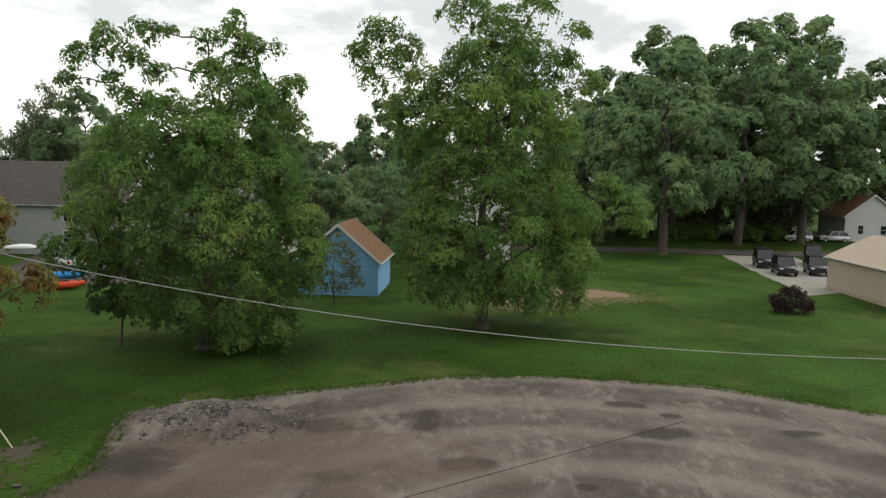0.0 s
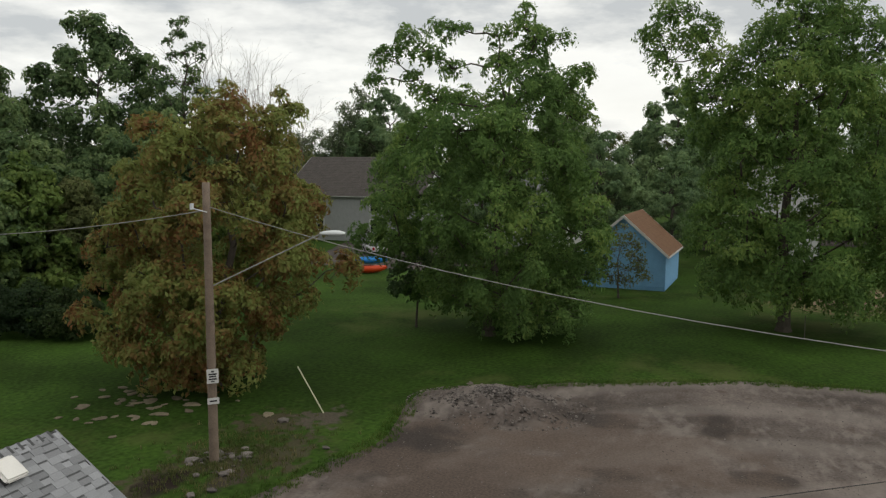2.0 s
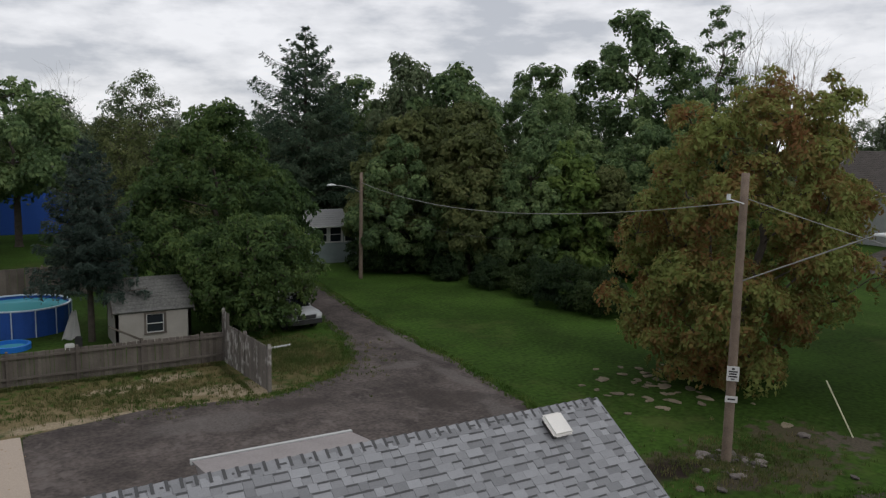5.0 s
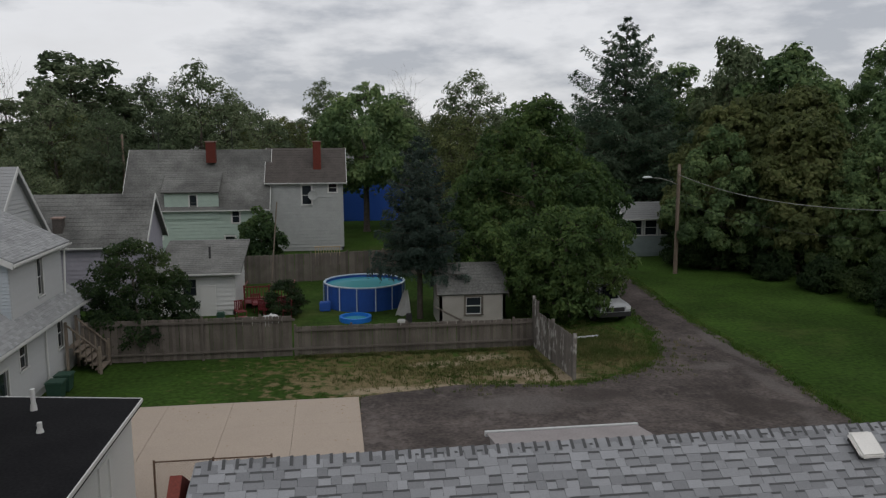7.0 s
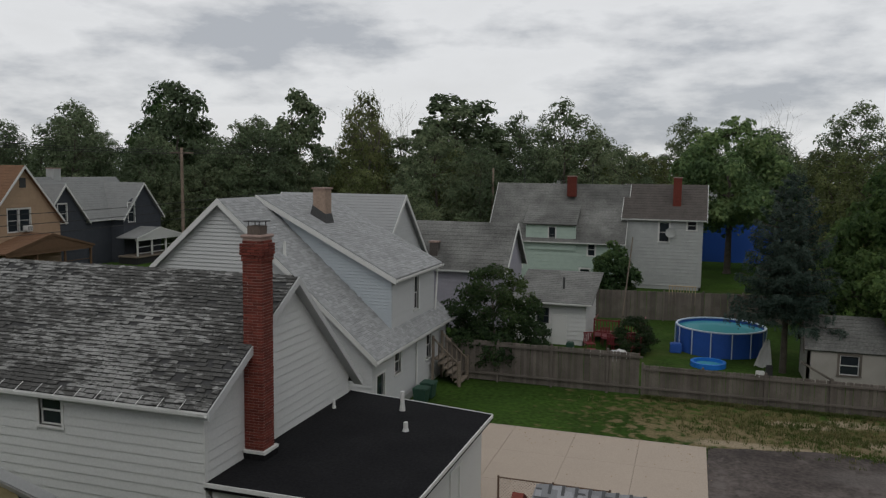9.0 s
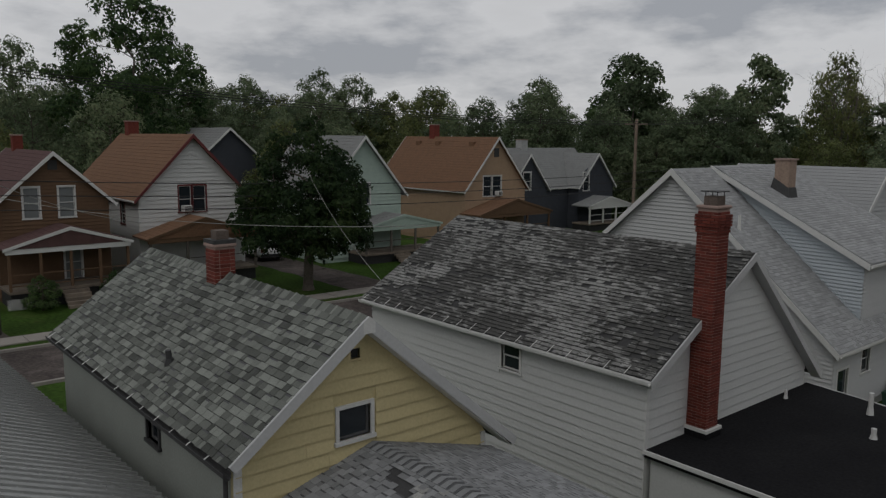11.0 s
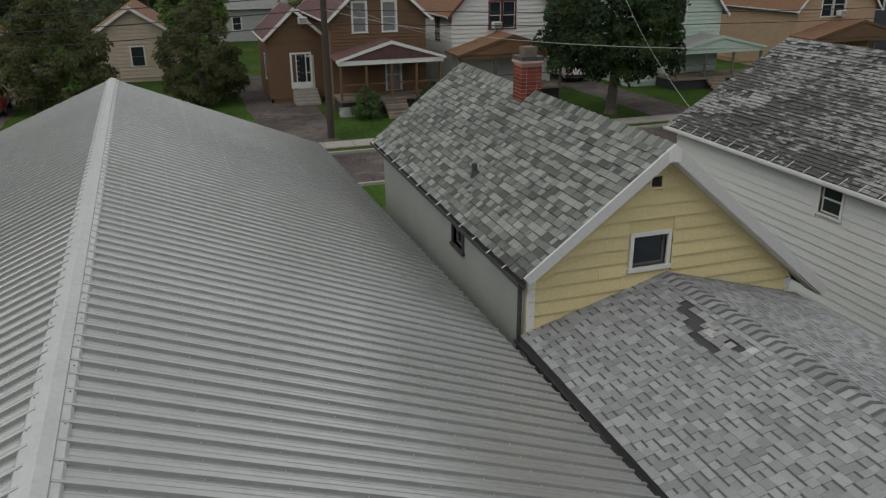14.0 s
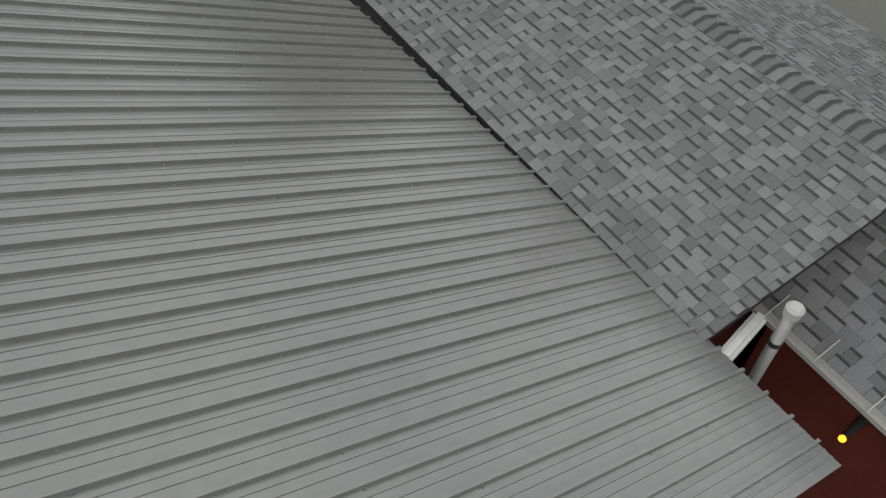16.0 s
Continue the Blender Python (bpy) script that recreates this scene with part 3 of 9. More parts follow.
M_yellow = material("yellow_siding", (0.50, 0.425, 0.235), 0.65, vary=0.08, scale=1.2, fine=25, bump=0.08, tint=(0.42, 0.362, 0.19), rnd=0.05)
M_sagegrey = material("grey_green_siding", (0.25, 0.265, 0.24), 0.75, vary=0.1, scale=1.2, fine=25, bump=0.1)
M_red = material("red_barn_paint", (0.15, 0.035, 0.025), 0.7, vary=0.2, scale=2, fine=30, bump=0.15)
M_brick = material("red_brick", (0.14, 0.034, 0.024), 0.9, vary=0.22, scale=9, fine=60, bump=0.4, rnd=0.28)
M_mortar = material("mortar", (0.30, 0.215, 0.185), 0.95, vary=0.15, scale=8, fine=60, bump=0.3)
M_flue = material("sooty_flue_tile", (0.12, 0.095, 0.08), 0.9, vary=0.25, scale=5, fine=40, bump=0.3)
M_black = material("black_membrane", (0.010, 0.010, 0.011), 0.95, vary=0.4, scale=0.7, fine=14, bump=0.15, tint=(0.015, 0.015, 0.016), spec=0.08)
M_lead = material("dark_flashing", (0.05, 0.05, 0.05), 0.6, vary=0.2, bump=0.1)
M_shA = material("grey_shingle", (0.215, 0.22, 0.222), 0.95, vary=0.16, scale=1.2, fine=90, bump=0.4, tint=(0.17, 0.173, 0.175), rnd=0.22)
M_shA2 = material("shingle_shadow_band", (0.085, 0.086, 0.088), 0.95, vary=0.15, scale=3, fine=90, bump=0.3)
M_shY = material("weathered_green_grey_shingle", (0.14, 0.148, 0.132), 0.95, vary=0.2, scale=1.0, fine=80, bump=0.4, tint=(0.09, 0.096, 0.085), rnd=0.58)
M_shG = material("light_grey_shingle", (0.235, 0.24, 0.25), 0.95, vary=0.14, scale=1.2, fine=80, bump=0.35, tint=(0.20, 0.205, 0.21), rnd=0.24)
M_shW = material("mossy_shingle", (0.225, 0.225, 0.215), 0.95, vary=0.22, scale=3.0, fine=60, bump=0.6, tint=(0.16, 0.16, 0.15), rnd=0.22, stain=0.12)
M_deck = material("roof_felt", (0.055, 0.055, 0.055), 0.95, vary=0.2, scale=3, fine=60, bump=0.3)
M_pane = glass("window_pane")
M_sash = material("dark_sash", (0.10, 0.10, 0.10), 0.5, vary=0.1, bump=0.05)
M_wood = material("weathered_wood", (0.20, 0.165, 0.13), 0.9, vary=0.28, scale=2.0, fine=45, bump=0.35, tint=(0.11, 0.09, 0.075), rnd=0.2)
M_greywood = material("grey_fence_wood", (0.132, 0.115, 0.099), 0.92, vary=0.28, scale=1.4, fine=40, bump=0.35, tint=(0.069, 0.059, 0.051), rnd=0.22)
M_gutter = material("white_gutter", (0.60, 0.60, 0.58), 0.5, vary=0.08, scale=3, fine=30, bump=0.03)
M_wire = material("cable_sheath", (0.28, 0.28, 0.26), 0.7, vary=0.1, bump=0)
M_dark = material("dark_cable", (0.03, 0.03, 0.03), 0.7, vary=0.1, bump=0)


def tab_meshes(name, widths, expo, mats, band=True, thick=0.008, seed=1, gap=0.002, foot=0.0):
    """Shingle tabs of a few widths, some with the dark shadow band at the head."""
    out = []
    for k, w in enumerate(widths):
        for b in ((0, 1) if band else (0,)):
            bm = bmesh.new()
            t = thick if b == 0 else thick * 0.45
            v = [(gap, foot, 0), (w - gap, foot, 0), (w - gap, expo, 0.001), (gap, expo, 0.001)]
            lo = [bm.verts.new((x, y, z)) for x, y, z in v]
            hi = [bm.verts.new((x, y, z + (t if y == foot else t * 0.35))) for x, y, z in v]
            bm.faces.new(hi)
            for a in range(4):
                bm.faces.new((lo[a], lo[(a + 1) % 4], hi[(a + 1) % 4], hi[a]))
            if b:
                h = expo * 0.24
                q = [bm.verts.new(p) for p in ((0.004, expo - h, t * 0.6 + 0.003), (w - 0.004, expo - h, t * 0.6 + 0.003), (w - 0.004, expo, t * 0.4 + 0.003), (0.004, expo, t * 0.4 + 0.003))]
                f = bm.faces.new(q)
                f.material_index = 1
            me = bpy.data.meshes.new(name)
            bm.to_mesh(me)
            bm.free()
            for m in mats:
                me.materials.append(m)
            out.append(me)
    return out


def shingles(parent, corner, along, up, width, length, meshes, widths, expo, mats, pick, limit=300, seed=3, band=True, skip=None, clip=None, name="shingle", lift=0.006, chance=0.5, loose=0.0):
    """Courses of tabs over a slope: corner at the eave, along the eave, and up the slope."""
    rng = random.Random(seed)
    a, u = Vector(along).normalized(), Vector(up).normalized()
    n = a.cross(u)
    if n.z < 0:
        n = -n
    base = Matrix((( a.x, u.x, n.x, corner[0]), (a.y, u.y, n.y, corner[1]), (a.z, u.z, n.z, corner[2]), (0, 0, 0, 1)))
    places = []
    rows = int(length / expo)
    for r in range(rows):
        s = -rng.uniform(0, widths[-1])
        banded = rng.random() < 0.5
        while s < width:
            k = rng.randrange(len(widths))
            w = widths[k]
            banded = not banded if rng.random() < 0.8 else banded
            lo, hi = (0.0, width) if clip is None else clip(r * expo)
            p, q = max(s, lo), min(s + w, hi)
            if q - p > 0.03 and not (skip and skip(s + w / 2, r * expo)):
                k2 = k * 2 + int(banded and rng.random() < chance * 2) if band else k
                tilt = rng.uniform(-0.004, 0.004) * (1 + loose * 500)
                places.append((k2, base @ Matrix.Translation((p, r * expo + rng.uniform(-1, 1) * loose, lift + rng.uniform(0, 0.002))) @ pose(0, 0, 0, 0, 0, math.degrees(tilt)) @ Matrix.Diagonal(((q - p) / w, 1, 1, 1))))
            s += w
    pieces(name, meshes, places, parent, limit, pick, mats, name + "s")


def ridge_caps(parent, a, b, slope_a, slope_b, step, width, mat, dark, name="ridge_cap", limit=120):
    """Bent cap shingles lapped along a ridge from a to b."""
    a, b = Vector(a), Vector(b)
    d = (b - a).normalized()
    side = Vector((d.y, -d.x, 0))
    bm = bmesh.new()
    t = 0.012
    for s, sl in ((1, slope_a), (-1, slope_b)):
        dy, dz = width * math.cos(sl), -width * math.sin(sl)
        pts = [Vector((0, 0, t)), Vector((step * 1.05, 0, t * 2.2)), Vector((step * 1.05, s * dy, dz + t * 2.2)), Vector((0, s * dy, dz + t))]
        prism(bm, [p - Vector((0, 0, t)) for p in pts], pts)
        q = [Vector((step * 0.80, 0, t * 2.4)), Vector((step * 1.055, 0, t * 2.6)), Vector((step * 1.055, s * dy, dz + t * 2.6)), Vector((step * 0.80, s * dy, dz + t * 2.4))]
        f = bm.faces.new([bm.verts.new(p) for p in q])
        f.material_index = 1
    me = bpy.data.meshes.new(name)
    bm.to_mesh(me)
    bm.free()
    me.materials.append(mat); me.materials.append(dark)
    base = Matrix(((d.x, side.x, 0, 0), (d.y, side.y, 0, 0), (d.z, 0, 1, 0), (0, 0, 0, 1)))
    inv = world_of(parent).inverted()
    for k in range(min(limit, int((b - a).length / step))):
        ob = new(name, me)
        ob.parent, ob.matrix_parent_inverse = parent, inv
        ob.matrix_basis = Matrix.Translation(a + d * (k * step)) @ base


def gutter(parent, a, b, mat, straps=0.0, out=(0, -1), name="gutter"):
    """A half-round trough from a to b, opening upward, on the outer side given."""
    a, b, o = Vector(a), Vector(b), Vector((*out, 0))
    bm = bmesh.new()
    prof = [(0.0, 0.0), (0.005, -0.07), (0.03, -0.105), (0.075, -0.105), (0.105, -0.07), (0.115, 0.0), (0.107, 0.0), (0.097, -0.065), (0.07, -0.097), (0.033, -0.097), (0.013, -0.065), (0.008, 0.0)]
    prism(bm, [a + o * x + Vector((0, 0, z)) for x, z in prof], [b + o * x + Vector((0, 0, z)) for x, z in prof])
    g = part(name, bm, mat, parent)
    if straps:
        d = (b - a).normalized()
        for k in range(int((b - a).length / straps)):
            p = a + d * (0.2 + k * straps)
            bm = bmesh.new()
            tube(bm, p + o * 0.115 + Vector((0, 0, 0.004)), p - o * 0.17 + Vector((0, 0, 0.16)), 0.008, seg=5)
            part("gutter_strap", bm, M_gutter, g)
    return g


def brick_chimney(parent, x0, x1, y0, y1, z0, z1, cap=True, pick=None, limit=300, course=0.0677, corbel=True, pot=True):
    """A chimney laid brick by brick round a mortar core, with corbelled head courses."""
    core = box_part("mortar_core", x0 + 0.012, x1 - 0.012, y0 + 0.012, y1 - 0.012, z0, z1, M_mortar, parent)
    meshes, keys = [], {}

    def brick_mesh(lx, ly):
        key = (round(lx, 3), round(ly, 3))
        if key not in keys:
            bm = box(bmesh.new(), -lx / 2, lx / 2, -ly / 2, ly / 2, 0, course - 0.010)
            bmesh.ops.bevel(bm, geom=bm.edges[:], offset=0.004, segments=1, affect="EDGES")
            me = bpy.data.meshes.new("brick")
            bm.to_mesh(me); bm.free()
            me.materials.append(M_brick)
            keys[key] = len(meshes)
            meshes.append(me)
        return keys[key]

    rng = random.Random(int(z1 * 100))
    places, n = [], int((z1 - z0) / course)
    for r in range(n):
        left = n - r
        grow = 0.045 if corbel and left in (2, 3, 4, 5) else 0.022 if corbel and left in (6, 7) else 0.0
        ax, bx, ay, by = x0 - grow, x1 + grow, y0 - grow, y1 + grow
        for axis in (0, 1):
            lo, hi = (ax, bx) if axis == 0 else (ay + 0.1, by - 0.1)
            cnt = max(1, round((hi - lo) / 0.205))
            if r % 2 and axis == 0:
                edges = [lo] + [lo + (hi - lo) * (q + 0.5) / cnt for q in range(cnt)] + [hi]
            else:
                edges = [lo + (hi - lo) * q / cnt for q in range(cnt + 1)]
            for a, b in zip(edges, edges[1:]):
                if b - a < 0.03:
                    continue
                for side in (0, 1):
                    c = (a + b) / 2
                    if axis == 0:
                        k = brick_mesh(b - a - 0.010, 0.095)
                        p = (c, (ay + 0.0475) if side == 0 else (by - 0.0475))
                    else:
                        k = brick_mesh(0.095, b - a - 0.010)
                        p = ((ax + 0.0475) if side == 0 else (bx - 0.0475), c)
                    places.append((k, Matrix.Translation((p[0] + rng.uniform(-0.002, 0.002), p[1] + rng.uniform(-0.002, 0.002), z0 + r * course))))
    pieces("brick", meshes, places, parent, limit, pick or (lambda p: p.z > z1 - 2.2), [M_brick], "bricks")
    if cap:
        bm = box(bmesh.new(), x0 - 0.03, x1 + 0.03, y0 - 0.03, y1 + 0.03, z1, z1 + 0.07)
        bmesh.ops.bevel(bm, geom=bm.edges[:], offset=0.02, segments=1, affect="EDGES")
        part("mortar_crown", bm, M_mortar, parent)
    if pot:
        cx, cy = (x0 + x1) / 2, (y0 + y1) / 2
        bm = bmesh.new()
        box(bm, cx - 0.16, cx + 0.16, cy - 0.16, cy + 0.16, z1 + 0.07, z1 + 0.27)
        part("flue", bm, M_flue, parent)
        bm = bmesh.new()
        for dx in (-0.14, 0.14):
            for dy in (-0.14, 0.14):
                tube(bm, (cx + dx, cy + dy, z1 + 0.27), (cx + dx, cy + dy, z1 + 0.36), 0.012, seg=5)
        box(bm, cx - 0.22, cx + 0.22, cy - 0.22, cy + 0.22, z1 + 0.36, z1 + 0.385)
        part("chimney_cap", bm, M_lead, parent, "dark sheet-metal rain cap")
    return core


W1 = (0.13, 0.16, 0.20, 0.25)
WL = (0.09, 0.115, 0.14, 0.175)

# ---- the ribbed steel building under the camera ----
steel = thing("steel_building", (-30, -3.6, 0), "long low building with a grey ribbed steel roof", "building")
SL = math.radians(22.4)
RZ, RY, XE, XW, EY = 6.425, -3.63, -18.9, -40.4, 1.47
ez = RZ - (EY - RY) * math.tan(SL)
for side in (1, -1):
    bm = bmesh.new()
    run = (EY - RY) if side == 1 else 6.4
    L = run / math.cos(SL)
    # one panel: a profile across the ribs, swept down the slope
    prof = [(0, 0), (0.072, 0), (0.075, 0.0055), (0.087, 0.0055), (0.090, 0), (0.134, 0), (0.137, 0.0055), (0.149, 0.0055), (0.152, 0), (0.186, 0), (0.192, 0.031), (0.2186, 0.031), (0.2246, 0), (0.2286, 0)]
    total = int((XE - XW) / 0.2286)
    pts = []
    for k in range(total):
        pts += [(k * 0.2286 + x, z) for x, z in prof[:-1]]
    pts.append((total * 0.2286, 0))
    ny, nz = side * math.sin(SL), math.cos(SL)
    dy, dz = side * math.cos(SL), -math.sin(SL)
    top = [bm.verts.new((XE - x, RY + ny * z, RZ + nz * z)) for x, z in pts]
    low = [bm.verts.new((XE - x, RY + dy * L + ny * z, RZ + dz * L + nz * z)) for x, z in pts]
    for k in range(len(pts) - 1):
        bm.faces.new((top[k], top[k + 1], low[k + 1], low[k]))
    ob = part("steel_roof", bm, M_metal, steel)
    # fixing screws in rows
    screw = bmesh.new()
    tube(screw, (0, 0, 0), (0, 0, 0.008), 0.0085, 0.006, seg=6)
    me = bpy.data.meshes.new("screw"); screw.to_mesh(me); screw.free(); me.materials.append(M_screw)
    rot = Matrix.Rotation(-side * SL, 4, "X")
    places = []
    rng = random.Random(11)
    for r in range(1, int(L / 0.61) + 1):
        for k in range(total):
            s = r * 0.61 - 0.18
            x = XE - k * 0.2286 - 0.185 + rng.uniform(-0.004, 0.004)
            s += rng.uniform(-0.008, 0.008)
            places.append((0, Matrix.Translation((x, RY + dy * s + ny * 0.001, RZ + dz * s + nz * 0.001)) @ rot))
    pieces("screw", [me], places, ob, 150 if side == 1 else 0, lambda p: p.x > -24 and p.y > -3, [M_screw], "screws")
# walls under it
bm = bmesh.new()
ey2 = RY - 6.4
fr = facing((XE - 0.25, ey2 + 0.25, 0), (0, 1))
wl_ = EY - ey2 - 0.5
part("end_wall", wall_mesh(fr, [(0, RZ - 6.2 * math.tan(SL)), (RY - ey2 - 0.25, RZ - 0.06), (wl_, ez - 0.02)], 0, [], 0.15), M_red, steel)
fr = facing((XW + 0.25, EY - 0.25, 0), (0, -1))
part("end_wall", wall_mesh(fr, [(0, ez - 0.02), (EY - RY - 0.25, RZ - 0.06), (wl_, RZ - 6.2 * math.tan(SL))], 0, [], 0.15), M_sagegrey, steel)
box_part("side_wall", XW + 0.25, XE - 0.25, EY - 0.40, EY - 0.25, 0, ez + 0.05, M_sagegrey, steel)
box_part("side_wall", XW + 0.25, XE - 0.25, ey2 + 0.25, ey2 + 0.40, 0, RZ - 6.2 * math.tan(SL), M_sagegrey, steel)
# ridge cap in lapped lengths
k, x = 0, XE + 0.02
while x > XW:
    x2 = max(x - 3.05, XW - 0.02)
    bm = bmesh.new()
    lift = 0.022 + 0.003 * (k % 2)
    ring = []
    for off in (0, 0.004):
        ring.append([(y, z + off) for y, z in ((-0.155, -0.155 * math.tan(SL) + lift - 0.014), (-0.14, -0.14 * math.tan(SL) + lift), (-0.09, -0.09 * math.tan(SL) + lift), (-0.085, -0.085 * math.tan(SL) + lift + 0.012), (0, lift + 0.016), (0.085, -0.085 * math.tan(SL) + lift + 0.012), (0.09, -0.09 * math.tan(SL) + lift), (0.14, -0.14 * math.tan(SL) + lift), (0.155, -0.155 * math.tan(SL) + lift - 0.014))])
    loop = ring[0] + ring[1][::-1]
    prism(bm, [(x, RY + y, RZ + z) for y, z in loop], [(x2 - 0.08, RY + y, RZ + z) for y, z in loop])
    cap = part("ridge_cap", bm, M_galv, steel, "pale galvanised ridge cap length")
    for side in (1, -1):
        for j in range(7):
            sx = x - 0.2 - 0.44 * j
            if sx > x2:
                y = side * 0.118
                bm = bmesh.new()
                tube(bm, (sx, RY + y, RZ - abs(y) * math.tan(SL) + lift), (sx, RY + y, RZ - abs(y) * math.tan(SL) + lift + 0.012), 0.010, 0.007, seg=6)
                part("cap_screw", bm, M_screw, cap)
    x, k = x2, k + 1

steel.matrix_basis = Matrix.Translation((XE, EY, 0)) @ pose(0, 0, 0, 0, 0, 2.0) @ Matrix.Translation((-XE, -EY, 0)) @ Matrix.Translation((-30, -3.6, 0))

# ---- the yellow house ----
yel = thing("yellow_house", (-32, 3.4, 0), "yellow-sided house with a weathered grey shingle gable roof", "house")
YX0, YX1, YR, YRZ = -36.3, -27.75, 3.42, 6.93
yl, yr_ = (1.30, 5.30), (6.42, 4.42)
sl1, sl2 = math.atan2(YRZ - yl[1], YR - yl[0]), math.atan2(YRZ - yr_[1], yr_[0] - YR)
slab_roof("roof_slope", (YX0, yl[0], yl[1]), (YX1, yl[0], yl[1]), (YX1, YR, YRZ), (YX0, YR, YRZ), 0.12, M_deck, yel)
slab_roof("roof_slope", (YX0, yr_[0], yr_[1]), (YX1, yr_[0], yr_[1]), (YX1, YR, YRZ), (YX0, YR, YRZ), 0.12, M_deck, yel)
gx = -28.0
frg = facing((gx, 1.48, 0), (0, 1))
tops = [(0, yl[1] + 0.02), (YR - 1.48, YRZ - 0.14), (5.9 - 1.48, YRZ - 0.14 - (5.9 - YR) * math.tan(sl2))]
win_o = (3.07 - 1.48, 3.62 - 1.48, 5.12, 5.59)
vent_o = (3.27 - 1.48, 3.43 - 1.48, 6.30, 6.45)
part("gable_wall", wall_mesh(frg, tops, 0, [win_o, vent_o], 0.12), M_yellow, yel)
siding(frg, tops, 4.0, [tuple(v + d for v, d in zip(win_o, (-0.09, 0.09, -0.07, 0.09))), vent_o], M_yellow, yel, 0.205, breaks=2.6, proud=0.038, groove=0.006)
window(frg, *win_o, yel, M_white, M_sash, M_pane, kind="single", cas=0.055)
vt = box_part("louvre_vent", vent_o[0], vent_o[1], -0.08, -0.03, vent_o[2], vent_o[3], M_dark, yel, m=frg)
bm = bmesh.new()
for a, b, c, d in ((-0.03, 0.19, 0.15, 0.18), (-0.03, 0.19, -0.03, 0.0), (-0.03, 0.0, 0, 0.15), (0.16, 0.19, 0, 0.15)):
    box(bm, vent_o[0] + a, vent_o[0] + b, -0.02, 0.03, vent_o[2] + c, vent_o[2] + d, frg)
part("vent_frame", bm, M_yellow, yel)
box_part("corner_board", -0.02, 0.09, 0.0, 0.035, 0, 5.2, M_white, yel, m=frg)
box_part("corner_board", 4.34, 4.44, 0.0, 0.035, 0, 4.6, M_white, yel, m=frg)
for side, (ey_, ez_) in ((1, yl), (-1, yr_)):
    bm = bmesh.new()
    d = Vector((0, ey_ - YR, ez_ - YRZ))
    up = Vector((0, -d.z, d.y)).normalized()
    up = up if up.z > 0 else -up
    a, b = Vector((YX1, YR, YRZ)), Vector((YX1, YR, YRZ)) + d
    prism(bm, [a + up * 0.02, b + up * 0.02, b - up * 0.12, a - up * 0.12 - Vector((0, 0, 0.03))], [p + Vector((0.035, 0, 0)) for p in (a + up * 0.02, b + up * 0.02, b - up * 0.12, a - up * 0.12 - Vector((0, 0, 0.03)))])
    part("bargeboard", bm, M_vinyl, yel)
    bm = bmesh.new()
    prism(bm, [a - up * 0.125, b - up * 0.125, b - up * 0.145, a - up * 0.145], [p - Vector((0.3, 0, 0)) for p in (a - up * 0.125, b - up * 0.125, b - up * 0.145, a - up * 0.145)])
    part("soffit", bm, M_white, yel)
bm = bmesh.new()
prism(bm, [(YX1 - 0.3, YR - 0.1, YRZ - 0.16), (YX1 - 0.3, YR + 0.1, YRZ - 0.16), (YX1 - 0.3, YR + 0.1, YRZ - 0.06), (YX1 - 0.3, YR, YRZ + 0.02), (YX1 - 0.3, YR - 0.1, YRZ - 0.06)], [(YX1 + 0.038, YR - 0.1, YRZ - 0.22), (YX1 + 0.038, YR + 0.1, YRZ - 0.22), (YX1 + 0.038, YR + 0.1, YRZ - 0.06), (YX1 + 0.038, YR, YRZ + 0.02), (YX1 + 0.038, YR - 0.1, YRZ - 0.06)])
part("peak_block", bm, M_white, yel)
box_part("side_wall", -36.1, gx - 0.12, 5.78, 5.9, 0, 4.75, M_sagegrey, yel)
part("side_wall", wall_mesh(facing((-36.1, 1.48, 0), (1, 0)), [(0, 5.28), (-36.1 * -1 + gx - 0.12, 5.28)], 0, [(4.95, 5.45, 4.6, 5.17)], 0.12), M_sagegrey, yel)
box_part("rear_wall", -36.1, -36.0, 1.6, 5.78, 0, 5.0, M_sagegrey, yel)
frs = facing((-36.1, 1.48, 0), (1, 0))
window(frs, 4.95, 5.45, 4.6, 5.17, yel, M_lead, M_sash, M_pane, cas=0.05)
gutter(yel, (YX0, yl[0] + 0.02, yl[1] - 0.02), (YX1 + 0.02, yl[0] + 0.02, yl[1] - 0.05), M_lead, 0.6, (0, -1))
bm = bmesh.new()
tube(bm, (-28.1, 1.40, 0), (-28.1, 1.40, 5.2), 0.035)
part("downpipe", bm, M_lead, yel)
wY = (0.10, 0.14, 0.18, 0.24)
mY = tab_meshes("shingle", wY, 0.122, [M_shY, M_shA2], True, 0.015, gap=0.004, foot=0.007)
for (ey_, ez_), sgn in ((yl, 1), (yr_, -1)):
    up = Vector((0, YR - ey_, YRZ - ez_))
    shingles(yel, (YX0, ey_ - 0.03 * sgn, ez_ - 0.02), (1, 0, 0), up, YX1 - YX0, up.length, mY, wY, 0.122, [M_shY, M_shA2], (lambda p: p.x > -31 and p.y < YR) if sgn == 1 else (lambda p: False), 300 if sgn == 1 else 0, 7 + sgn, True, lift=0.008, chance=0.15, loose=0.006)
ridge_caps(yel, (YX1, YR, YRZ + 0.01), (YX0, YR, YRZ + 0.01), sl1, sl2, 0.20, 0.17, M_shY, M_shY)
chy = thing("chimney", (-32.4, 3.4, 6.6), "red brick chimney with a corbelled head on the yellow house", "chimney")
brick_chimney(chy, -32.6, -32.2, 3.15, 3.55, 5.9, 7.42, pick=lambda p: True, limit=280, corbel=False, pot=False)
box_part("flue_cap", -32.62, -32.18, 3.13, 3.57, 7.49, 7.56, M_lead, chy, "grey stone cap slab")
